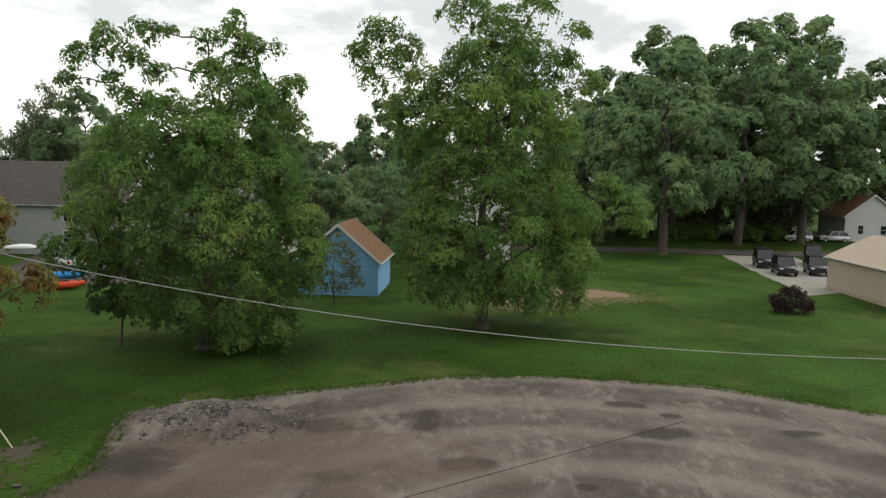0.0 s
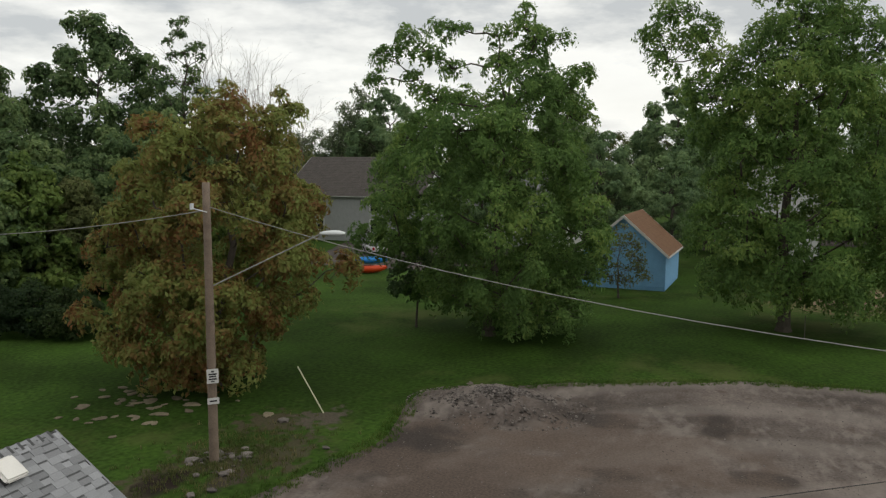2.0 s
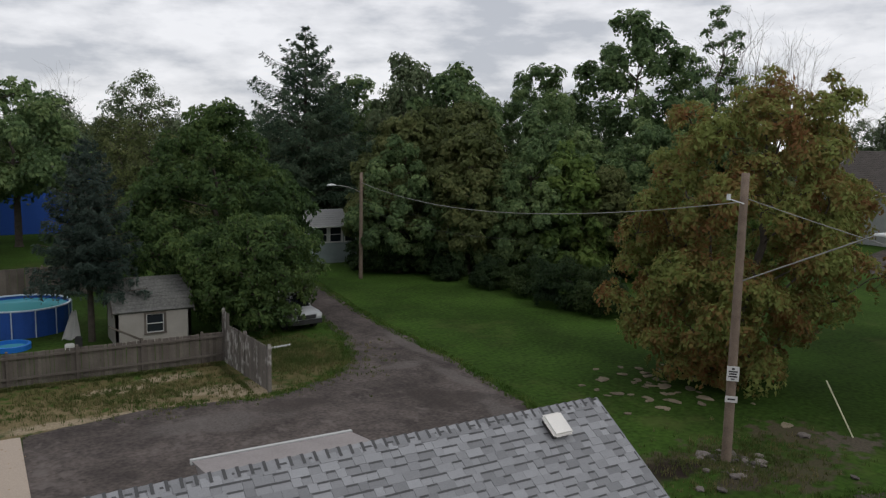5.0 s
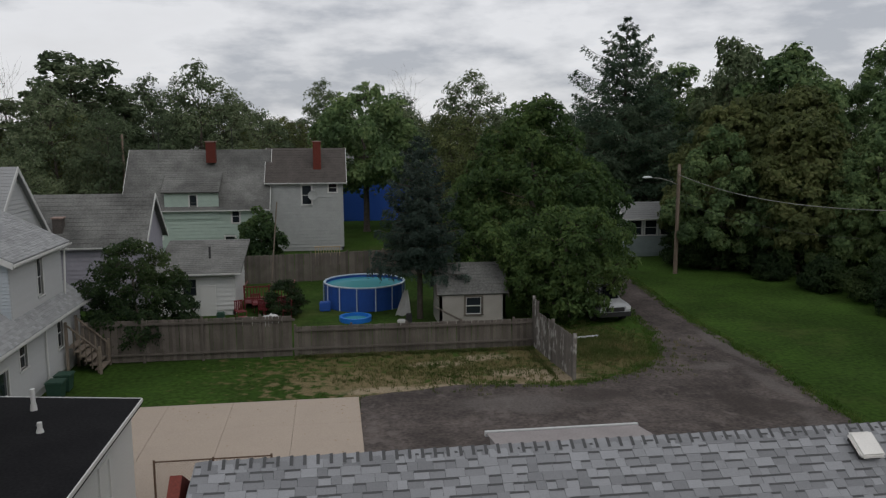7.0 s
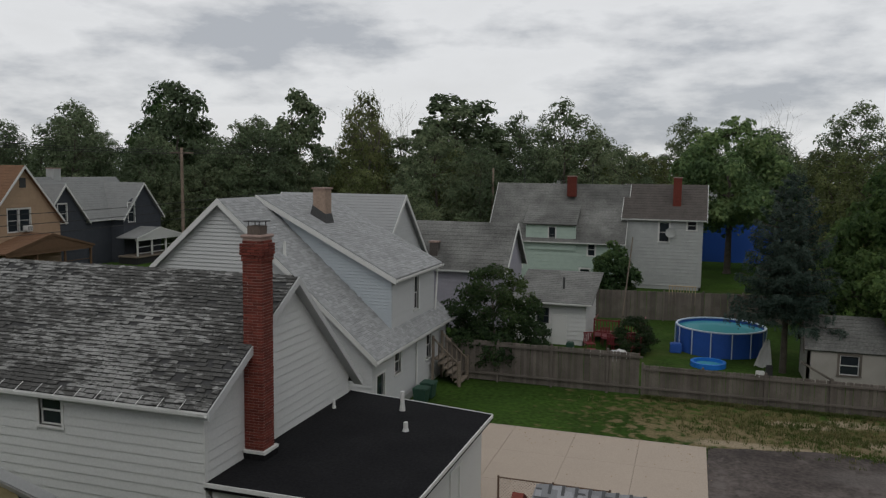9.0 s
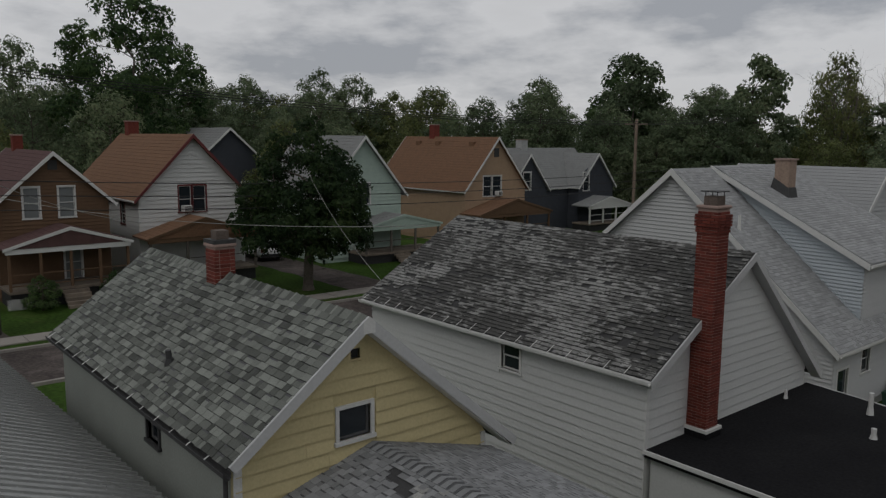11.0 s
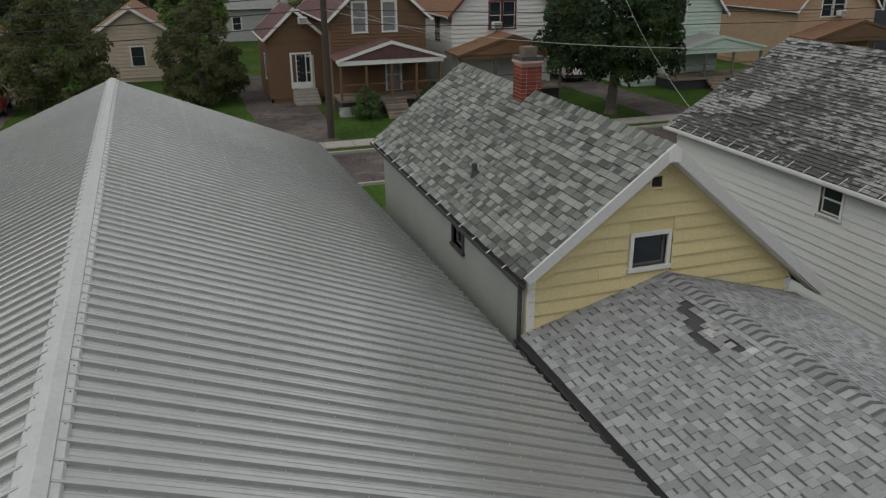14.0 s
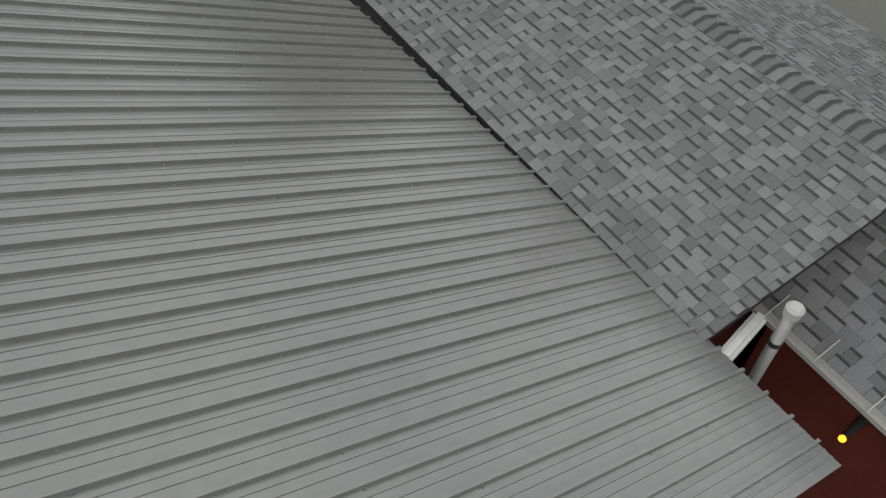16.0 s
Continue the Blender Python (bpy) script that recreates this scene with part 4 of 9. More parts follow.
box_part("flue", -32.52, -32.28, 3.23, 3.47, 7.56, 7.72, M_flue, chy)
bm = bmesh.new()
tube(bm, (-31.2, 1.9, 5.6), (-31.18, 1.86, 5.98), 0.048, seg=10)
tube(bm, (-31.2, 1.9, 5.7), (-31.19, 1.88, 5.84), 0.11, 0.06, seg=10)
pv = part("vent_pipe", bm, M_lead, None)
tagged(pv, "dark plumbing vent pipe standing on the shingles", "vent pipe")

# ---- the low shingled link between the yellow house and the garage ----
lnk = thing("link_building", (-24, 3.6, 0), "low link building with grey laminated shingles", "building")
LR, LRZ, LE, LEZ = 3.65, 4.98, 1.40, 4.34
LX0, LX1 = -27.97, -20.12
lsl = math.atan2(LRZ - LEZ, LR - LE)
LE2 = 2 * LR - LE
slab_roof("roof_slope", (LX0, LE, LEZ), (LX1, LE, LEZ), (LX1, LR, LRZ), (LX0, LR, LRZ), 0.035, M_deck, lnk)
slab_roof("roof_slope", (LX0, LE2 + 0.1, LEZ - 0.03), (LX1, LE2 + 0.1, LEZ - 0.03), (LX1, LR, LRZ), (LX0, LR, LRZ), 0.035, M_deck, lnk)
mA = tab_meshes("shingle", WL, 0.113, [M_shA, M_shA2], True)
up = Vector((0, LR - LE, LRZ - LEZ))


def torn(s, h):
    x = LX0 + s
    return (-27.15 < x < -26.4 and -0.05 < h - (1.97 - (x + 27.1) * 0.3) < 0.13) or (-26.5 < x < -25.9 and 1.62 < h < 1.76) or (-26.1 < x < -25.8 and 1.85 < h < 1.97)


shingles(lnk, (LX0, LE - 0.03, LEZ), (1, 0, 0), up, LX1 - LX0, up.length, mA, WL, 0.113, [M_shA, M_shA2], lambda p: p.x > -23.5 and p.y < 3.4, 300, 21, True, torn)
up2 = Vector((0, LR - LE2 - 0.1, LRZ - LEZ + 0.03))
shingles(lnk, (LX1, LE2 + 0.13, LEZ - 0.03), (-1, 0, 0), up2, LX1 - LX0, up2.length, mA, WL, 0.113, [M_shA, M_shA2], lambda p: False, 0, 22, True)
ridge_caps(lnk, (LX0, LR, LRZ + 0.01), (LX1, LR, LRZ + 0.01), lsl, lsl, 0.155, 0.16, M_shA, M_shA2)
# torn-off patch with the older layer showing
rngo = random.Random(8)
mB = tab_meshes("old_shingle", (0.12, 0.2), 0.12, [material("old_shingle", (0.30, 0.30, 0.285), 0.95, vary=0.25, scale=3, fine=60, bump=0.6, rnd=0.35), M_deck], False, 0.01)
shingles(lnk, (-26.55, LE + 1.83 * math.cos(lsl), LEZ + 1.83 * math.sin(lsl)), (1, 0.03, 0.008), up, 1.25, 0.38, mB, (0.12, 0.2), 0.12, [mB[0].materials[0], M_deck], lambda p: True, 60, 23, False, lambda s, h: rngo.random() < 0.55, name="old_shingle", lift=0.014)
box_part("side_wall", LX0 + 0.1, LX1 - 0.73, LE + 0.25, LE + 0.37, 0, LEZ - 0.02, M_sagegrey, lnk)
box_part("end_wall", LX1 - 0.85, LX1 - 0.73, LE + 0.37, LE2 - 0.37, 0, LEZ - 0.02, M_red, lnk)
box_part("side_wall", LX0 + 0.1, LX1 - 0.1, LE2 - 0.37, LE2 - 0.25, 0, LEZ - 0.02, M_sagegrey, lnk)
gutter(lnk, (LX0, LE - 0.02, LEZ - 0.02), (LX1, LE - 0.02, LEZ - 0.02), M_lead, 0, (0, -1))
bm = box(bmesh.new(), -0.01, 0.11, 0.0, 0.60, -0.11, 0.0, pose(-20.0, 1.40, 4.32, 0, 0, 14))
bmesh.ops.bevel(bm, geom=bm.edges[:], offset=0.03, segments=2, affect="EDGES")
part("white_end_gutter", bm, M_gutter, lnk, "short white end gutter")

# ---- the shingled garage with red walls ----
gar = thing("garage", (-15.4, 6.65, 0), "red-walled garage with a light grey laminated shingle roof", "garage")
GX0, GX1, GR, GRZ, GE0, GE1 = -20.85, -10.5, 6.68, 5.57, 3.03, 10.33
gsl = math.atan2(GRZ - 3.22, GR - GE0)
GXR = -20.36
GEZ = 3.22
mats = [M_shG, M_shA2]
mG = tab_meshes("shingle", W1, 0.127, mats, True)
for e, sgn in ((GE0, 1), (GE1, -1)):
    slab_roof("roof_slope", (GX0, e, GEZ), (GX1, e, GEZ), (GX1, GR, GRZ), (GXR, GR, GRZ), 0.12, M_deck, gar)
    up = Vector((0, GR - e, GRZ - GEZ))
    if sgn == 1:
        shingles(gar, (GX0, e - 0.03, GEZ), (1, 0, 0), up, GX1 - GX0, up.length, mG, W1, 0.127, mats, lambda p: p.y > 5.6, 300, 31, True, clip=lambda h: ((GXR - GX0) * h / 4.4, GX1 - GX0))
    else:
        shingles(gar, (GX1, e + 0.03, GEZ), (-1, 0, 0), up, GX1 - GX0, up.length, mG, W1, 0.127, mats, lambda p: False, 0, 32, True, clip=lambda h: (0.0, GX1 - GX0 - (GXR - GX0) * h / 4.4))
    # white drip edge up the gable
    for gxx, sg in ((GX1, 1), (GX0, -1)):
        bm = bmesh.new()
        a, b = Vector((gxx, e, GEZ)), Vector((gxx if sg > 0 else GXR, GR, GRZ))
        ring = [a + Vector((0, 0, 0.02)), b + Vector((0, 0, 0.02)), b - Vector((0, 0, 0.16)), a - Vector((0, 0, 0.16))]
        prism(bm, ring, [p + Vector((0.03 * sg, 0, 0)) for p in ring])
        part("bargeboard", bm, M_shG, gar)
ridge_caps(gar, (GXR, GR, GRZ + 0.012), (GX1, GR, GRZ + 0.012), gsl, gsl, 0.165, 0.15, M_shG, M_shA2)
box_part("front_wall", GX0 + 0.15, GX1 - 0.2, GE0 + 0.3, GE0 + 0.45, 0, GEZ + 0.1, M_red, gar)
box_part("rear_wall", GX0 + 0.15, GX1 - 0.2, GE1 - 0.45, GE1 - 0.3, 0, GEZ + 0.1, M_red, gar)
for gxx, u, o in ((GX1 - 0.2, (0, 1), (GX1 - 0.2, GE0 + 0.3, 0)), (GX0 + 0.15, (0, -1), (GX0 + 0.15, GE1 - 0.3, 0))):
    half = GR - GE0 - 0.3
    part("gable_wall", wall_mesh(facing(o, u), [(0, GEZ + 0.1), (half, GRZ - 0.13), (2 * half, GEZ + 0.1)], 0, [], 0.15), M_red, gar)
gutter(gar, (GX0 + 0.2, GE0 - 0.02, GEZ - 0.01), (GX1, GE0 - 0.02, GEZ - 0.01), M_gutter, 0.6, (0, -1))
# low rear dormer behind the ridge
dor = bmesh.new()
prism(dor, [(-16.3, 7.2, 4.9), (-14.2, 7.2, 4.9), (-14.2, 8.05, 4.6), (-16.3, 8.05, 4.6)], [(-16.4, 7.15, 5.30), (-14.1, 7.15, 5.30), (-14.1, 8.1, 5.16), (-16.4, 8.1, 5.16)])
M_dusty = material("dusty_pink_grey_cladding", (0.27, 0.245, 0.24), 0.8, vary=0.12, scale=3, fine=30, bump=0.1)
part("dormer", dor, M_dusty, gar, "low dusty grey shed dormer on the rear slope")
bm = bmesh.new()
prism(bm, [(-16.43, 7.12, 5.302), (-14.07, 7.12, 5.302), (-14.07, 8.13, 5.156), (-16.43, 8.13, 5.156)], [(-16.43, 7.12, 5.322), (-14.07, 7.12, 5.322), (-14.07, 8.13, 5.176), (-16.43, 8.13, 5.176)])
part("dormer_roof", bm, M_dusty, gar, "dusty grey sheet roof of the dormer")
box_part("dormer_edge", -16.45, -14.05, 8.134, 8.19, 5.12, 5.195, M_vinyl, gar)
# white roof vent
vy = 6.33
vz = GRZ - (GR - vy) * math.tan(gsl)
rot = Matrix.Translation((-11.6, vy, vz + 0.03)) @ Matrix.Rotation(gsl, 4, "X")
bm = box(bmesh.new(), -0.19, 0.19, -0.21, 0.21, 0.06, 0.14, rot)
bmesh.ops.bevel(bm, geom=bm.edges[:], offset=0.04, segments=3, affect="EDGES")
rv = part("roof_vent", bm, material("white_plastic", (0.72, 0.70, 0.66), 0.5, vary=0.08, scale=5, bump=0.03), None)
tagged(rv, "square white plastic roof vent on grey shingles", "roof vent")
box_part("base", -0.15, 0.15, -0.16, 0.16, -0.04, 0.07, M_lead, rv, m=rot)

# ---- the white house with the mossy roof ----
worn(M_shW, (0.048, 0.047, 0.044), (0.40, 0.6, 0.0), (2.6, 8.0, 0.0), 0.47, 0.525, 0.85, 0.5)
worn(M_shW, (0.030, 0.031, 0.027), (1.6, 2.2, 0.0), (9.0, 16.0, 0.0), 0.55, 0.60, 0.8, 0.6)
wh = thing("white_house", (-33.5, 14.9, 0), "white-sided house with a mossy dark shingle roof", "house")
WX0, WX1, WY0, WR, WY1, WEZ, WRZ = -38.9, -28.15, 10.85, 14.85, 18.85, 4.42, 6.78
wsl = math.atan2(WRZ - 3.1, WY1 - WR)
WEZ1 = 3.1
wsl0 = math.atan2(WRZ - WEZ, WR - WY0)
slab_roof("roof_slope", (WX0, WY0, WEZ), (WX1, WY0, WEZ), (WX1, WR, WRZ), (WX0, WR, WRZ), 0.12, M_deck, wh)
slab_roof("roof_slope", (WX0, WY1, WEZ1), (WX1, WY1, WEZ1), (WX1, WR, WRZ), (WX0, WR, WRZ), 0.12, M_deck, wh)
wW = (0.17, 0.24, 0.28)
# foot bares dark deck below each tab, drawn as its shadow line
mW = tab_meshes("shingle", wW, 0.125, [M_shW, M_deck], False, 0.016, gap=0.008, foot=0.02)
up = Vector((0, WR - WY0, WRZ - WEZ))
rngm = random.Random(77)
shingles(wh, (WX0, WY0 - 0.03, WEZ), (1, 0, 0), up, WX1 - WX0, up.length, mW, wW, 0.125, [M_shW, M_deck], lambda p: p.x > -31 and p.y < 13, 300, 41, False, lambda s, h: noise.noise((s * 0.22, h * 4.2, 5.0)) > 0.2 and rngm.random() < 0.3, lift=0.008, loose=0.012)
up = Vector((0, WR - WY1, WRZ - WEZ1))
shingles(wh, (WX1, WY1 + 0.03, WEZ1), (-1, 0, 0), up, WX1 - WX0, up.length, mW, wW, 0.125, [M_shW, M_deck], lambda p: False, 0, 42, False, lift=0.008)
ridge_caps(wh, (WX0, WR, WRZ + 0.01), (WX1, WR, WRZ + 0.01), wsl0, wsl, 0.2, 0.15, M_shW, M_shW)
frw = facing((-38.6, 11.08, 0), (1, 0))
LW = 10.2
wo = (5.78, 6.42, 3.58, 4.31)
part("side_wall", wall_mesh(frw, [(0, 4.42), (LW, 4.42)], 0, [wo], 0.12), M_wsiding, wh)
siding(frw, [(0, 4.40), (LW, 4.40)], 0.35, [(wo[0] - 0.07, wo[1] + 0.07, wo[2] - 0.05, wo[3] + 0.07)], M_wsiding, wh, 0.22, breaks=0, proud=0.026, groove=0.016)
window(frw, *wo, wh, M_white, M_white, M_pane, cas=0.07)
frwg = facing((-28.4, 11.08, 0), (0, 1))
wt = [(0, 4.42), (WR - 11.08, WRZ - 0.13), (18.4 - 11.08, 3.42)]
part("gable_wall", wall_mesh(frwg, wt, 0, [], 0.12), M_wsiding, wh)
siding(frwg, wt, 0.35, [], M_wsiding, wh, 0.22, proud=0.026, groove=0.016)
box_part("corner_board", -0.03, 0.08, 0.002, 0.03, 0, 4.4, M_white, wh, m=frwg)
box_part("rear_wall", -38.6, -28.52, 18.28, 18.4, 0, 3.4, M_wsiding, wh)
part("end_wall", wall_mesh(facing((-38.6, 18.4, 0), (0, -1)), [(0, 3.42), (18.4 - WR, WRZ - 0.13), (7.32, 4.42)], 0, [], 0.12), M_wsiding, wh)
gutter(wh, (WX0, WY0 + 0.0, WEZ - 0.01), (WX1, WY0 + 0.0, WEZ - 0.01), M_gutter, 0.55, (0, -1))
for (y_, z_) in ((WY0, WEZ), (WY1, WEZ1)):
    bm = bmesh.new()
    a, b = Vector((WX1, y_, z_)), Vector((WX1, WR, WRZ))
    ring = [a + Vector((0, 0, 0.0)), b, b - Vector((0, 0, 0.2)), a - Vector((0, 0, 0.2))]
    prism(bm, ring, [p + Vector((0.035, 0, 0)) for p in ring])
    part("bargeboard", bm, M_vinyl, wh)
    bm = bmesh.new()
    ring = [a - Vector((0, 0, 0.17)), b - Vector((0, 0, 0.17)), b - Vector((0, 0, 0.19)), a - Vector((0, 0, 0.19))]
    prism(bm, ring, [p - Vector((0.25, 0, 0)) for p in ring])
    part("soffit", bm, M_vinyl, wh)
chw = thing("chimney", (-28.1, 13.4, 2.8), "tall red brick chimney on the white house's gable", "chimney")
brick_chimney(chw, -28.38, -27.88, 12.62, 13.12, 2.75, 7.95)
box_part("flashing", -28.40, -27.83, 12.57, 13.17, 2.72, 2.93, M_black, chw)
box_part("flashing_collar", -28.40, -27.81, 12.55, 13.19, 2.932, 3.0, M_white, chw, "white sheet-metal collar")

# flat black roof of the rear extension
ext = thing("flat_roof_extension", (-26, 14.5, 0), "white flat-roofed extension with a black membrane roof", "extension")
bm = bmesh.new()
ring = [(-28.4, 11.05), (-23.78, 11.05), (-23.72, 17.75), (-28.4, 18.6)]
prism(bm, [(x, y, 2.62) for x, y in ring], [(x, y, 2.78) for x, y in ring])
part("flat_roof", bm, M_black, ext)
bm = bmesh.new()
for (xa, ya), (xb, yb) in zip(ring, ring[1:]):
    d = Vector((xb - xa, yb - ya, 0)).normalized()
    o = Vector((d.y, -d.x, 0)) * 0.03
    a, b = Vector((xa, ya, 0)), Vector((xb, yb, 0))
    q = [a, b, b + o, a + o]
    prism(bm, [(p.x, p.y, 2.70) for p in q], [(p.x, p.y, 2.795) for p in q])
part("drip_edge", bm, M_gutter, ext)
box_part("wall", -28.3, -23.95, 11.2, 17.5, 0, 2.62, M_wsiding, ext)
fre = facing((-23.945, 11.2, 0), (0, 1))
window(fre, 3.4, 4.1, 1.2, 2.2, ext, M_white, M_white, M_pane)
for x, y, h, r, m, lab in ((-26.2, 17.25, 0.55, 0.06, M_white, "white plastic vent pipe on a black roof"), (-28.7 + 0.6, 16.8, 0.25, 0.04, M_white, "short white vent pipe on a black roof"), (-25.5, 15.65, 0.24, 0.06, M_white, "white bent vent hood on a black roof")):
    bm = bmesh.new()
    tube(bm, (x, y, 2.78), (x, y, 2.78 + h * 0.3), r * 1.5, r * 1.2, 10)
    tube(bm, (x, y, 2.78 + h * 0.3), (x, y, 2.78 + h), r, r, 12)
    tagged(part("vent_pipe", bm, m), lab, "vent pipe")

# ---- houses further off ----
def coursed_roof(name, a, b, c, d, mat, parent, step=0.3, thick=0.1, lip=0.016):
    """A roof slope laid in lapped courses: a and b along the eave, c and d along the ridge."""
    a, b, c, d = (Vector(p) for p in (a, b, c, d))
    n = (b - a).cross(d - a).normalized()
    n = n if n.z > 0 else -n
    bm = bmesh.new()
    k = max(2, int((d - a).length / step))
    left, right = [a - n * thick], [b - n * thick]
    for q in range(k):
        for t, h in ((q / k, lip), ((q + 1) / k, 0.002)):
            left.append(a.lerp(d, t) + n * h)
            right.append(b.lerp(c, t) + n * h)
    left.append(d - n * thick)
    right.append(c - n * thick)
    vl, vr = [bm.verts.new(p) for p in left], [bm.verts.new(p) for p in right]
    m = len(vl)
    for q in range(m):
        bm.faces.new((vl[q], vr[q], vr[(q + 1) % m], vl[(q + 1) % m]))
    bm.faces.new(vl)
    bm.faces.new(vr[::-1])
    return part(name, bm, mat, parent)


SIDES = {"E": lambda x0, x1, y0, y1: ((x1, y0), (0, 1), y1 - y0), "S": lambda x0, x1, y0, y1: ((x0, y0), (1, 0), x1 - x0),
         "W": lambda x0, x1, y0, y1: ((x0, y1), (0, -1), y1 - y0), "N": lambda x0, x1, y0, y1: ((x1, y1), (-1, 0), x1 - x0)}


def gable_body(parent, x0, x1, y0, y1, eave, ridge, axis, wall, roof, trim, z0=0.0, over=0.3, boards="ES", step=0.26, windows=(), course=0.3, kind="double", sash=None, pane=None, curtain=None, gutters=True):
    """Walls with openings and windows, boards on the sides that are seen, and a gable roof with bargeboards."""
    for s in "ESWN":
        o, u, ln = SIDES[s](x0, x1, y0, y1)
        fr = facing((*o, 0), u)
        gab = (axis == "x") == (s in "EW")
        tops = [(0, eave), (ln / 2, ridge - 0.12), (ln, eave)] if gab else [(0, eave), (ln, eave)]
        ops = [w[1:5] for w in windows if w[0] == s]
        part("wall", wall_mesh(fr, tops, z0, ops, 0.14), wall, parent)
        if s in boards:
            siding(fr, tops, max(z0, 0.3), [(a - 0.08, b + 0.08, c - 0.05, d + 0.08) for a, b, c, d in ops], wall, parent, step)
        for w in windows:
            if w[0] == s:
                window(fr, *w[1:5], parent, trim, sash or trim, pane or M_pane, kind, 0.1, curtain=curtain)
    tx = (ridge - eave)
    if axis == "x":
        m = (y0 + y1) / 2
        k = tx / (m - y0)
        a0, a1, zz = y0 - over, y1 + over, eave - over * k
        X0, X1 = x0 - over, x1 + over
        coursed_roof("roof", (X0, a0, zz), (X1, a0, zz), (X1, m, ridge), (X0, m, ridge), roof, parent, course)
        coursed_roof("roof", (X1, a1, zz), (X0, a1, zz), (X0, m, ridge), (X1, m, ridge), roof, parent, course)
        ends = [(Vector((X, e, zz)), Vector((X, m, ridge)), Vector((sg * 0.04, 0, 0))) for X, sg in ((X0, -1), (X1, 1)) for e in (a0, a1)]
        eaves = [((X0, a0, zz), (X1, a0, zz), (0, -1)), ((X0, a1, zz), (X1, a1, zz), (0, 1))]
    else:
        m = (x0 + x1) / 2
        k = tx / (m - x0)
        a0, a1, zz = x0 - over, x1 + over, eave - over * k
        Y0, Y1 = y0 - over, y1 + over
        coursed_roof("roof", (a0, Y0, zz), (a0, Y1, zz), (m, Y1, ridge), (m, Y0, ridge), roof, parent, course)
        coursed_roof("roof", (a1, Y1, zz), (a1, Y0, zz), (m, Y0, ridge), (m, Y1, ridge), roof, parent, course)
        ends = [(Vector((e, Y, zz)), Vector((m, Y, ridge)), Vector((0, sg * 0.04, 0))) for Y, sg in ((Y0, -1), (Y1, 1)) for e in (a0, a1)]
        eaves = [((a0, Y0, zz), (a0, Y1, zz), (-1, 0)), ((a1, Y0, zz), (a1, Y1, zz), (1, 0))]
    for a, b, o in ends:
        bm = bmesh.new()
        ring = [a + Vector((0, 0, 0.02)), b + Vector((0, 0, 0.02)), b - Vector((0, 0, 0.24)), a - Vector((0, 0, 0.2))]
        prism(bm, ring, [p + o for p in ring])
        part("bargeboard", bm, trim, parent)
    for a, b, o in eaves if gutters else ():
        gutter(parent, a, b, M_gutter, 0, o)


def porch(parent, x0, x1, y0, y1, eave, peak, roof, trim, floor=0.9, posts=4, steps=None, mat=None, face=None, post=None):
    """An open front porch: floor, posts, a rail and a low gable roof."""
    m = (y0 + y1) / 2
    coursed_roof("porch_roof", (x0, y0, eave), (x1, y0, eave), (x1, m, peak), (x0, m, peak), roof, parent, 0.3)
    coursed_roof("porch_roof", (x1, y1, eave), (x0, y1, eave), (x0, m, peak), (x1, m, peak), roof, parent, 0.3)
    bm = bmesh.new()
    prism(bm, [(x1 - 0.1, y0 + 0.15, eave - 0.02), (x1 - 0.1, y1 - 0.15, eave - 0.02), (x1 - 0.1, m, peak - 0.12)], [(x1 - 0.02, y0 + 0.15, eave - 0.02), (x1 - 0.02, y1 - 0.15, eave - 0.02), (x1 - 0.02, m, peak - 0.12)])
    part("porch_gable", bm, face or trim, parent)
    for ya in (y0, y1):
        bm = bmesh.new()
        ring = [Vector((x1, ya, eave + 0.02)), Vector((x1, m, peak + 0.02)), Vector((x1, m, peak - 0.18)), Vector((x1, ya, eave - 0.14))]
        prism(bm, ring, [p + Vector((0.04, 0, 0)) for p in ring])
        part("porch_bargeboard", bm, trim, parent)
    box_part("porch_beam", x1 - 0.3, x1 - 0.05, y0 + 0.15, y1 - 0.15, eave - 0.3, eave - 0.03, trim, parent)
    box_part("porch_floor", x0, x1 - 0.1, y0 + 0.2, y1 - 0.2, floor - 0.15, floor, mat or M_wood, parent)
    box_part("porch_skirt", x0, x1 - 0.25, y0 + 0.3, y1 - 0.3, 0, floor - 0.15, M_dark, parent)
    for k in range(posts):
        y = y0 + 0.3 + (y1 - y0 - 0.6) * k / (posts - 1)
        box_part("porch_post", x1 - 0.25, x1 - 0.11, y - 0.07, y + 0.07, floor, eave - 0.3, post or trim, parent)
    for z in (floor + 0.25, floor + 0.85):
        box_part("porch_rail", x1 - 0.2, x1 - 0.15, y0 + 0.3, y1 - 0.3, z, z + 0.05, post or trim, parent)
    if steps:
        for k in range(5):
            box_part("porch_step", x1 - 0.1 + k * 0.28, x1 + 0.18 + k * 0.28, steps - 0.7, steps + 0.7, max(0, floor - 0.17 * (k + 2)), floor - 0.17 * (k + 1), M_wood, parent)


def plain_chimney(parent_label, x, y, z0, z1, w=0.6, mat=None):
    ch = box_part("chimney", x - w / 2, x + w / 2, y - w / 2, y + w / 2, z0, z1, mat or M_brick)
    tagged(ch, parent_label, "chimney")
    box_part("chimney_crown", x - w / 2 - 0.05, x + w / 2 + 0.05, y - w / 2 - 0.05, y + w / 2 + 0.05, z1, z1 + 0.08, M_mortar, ch)
    return ch


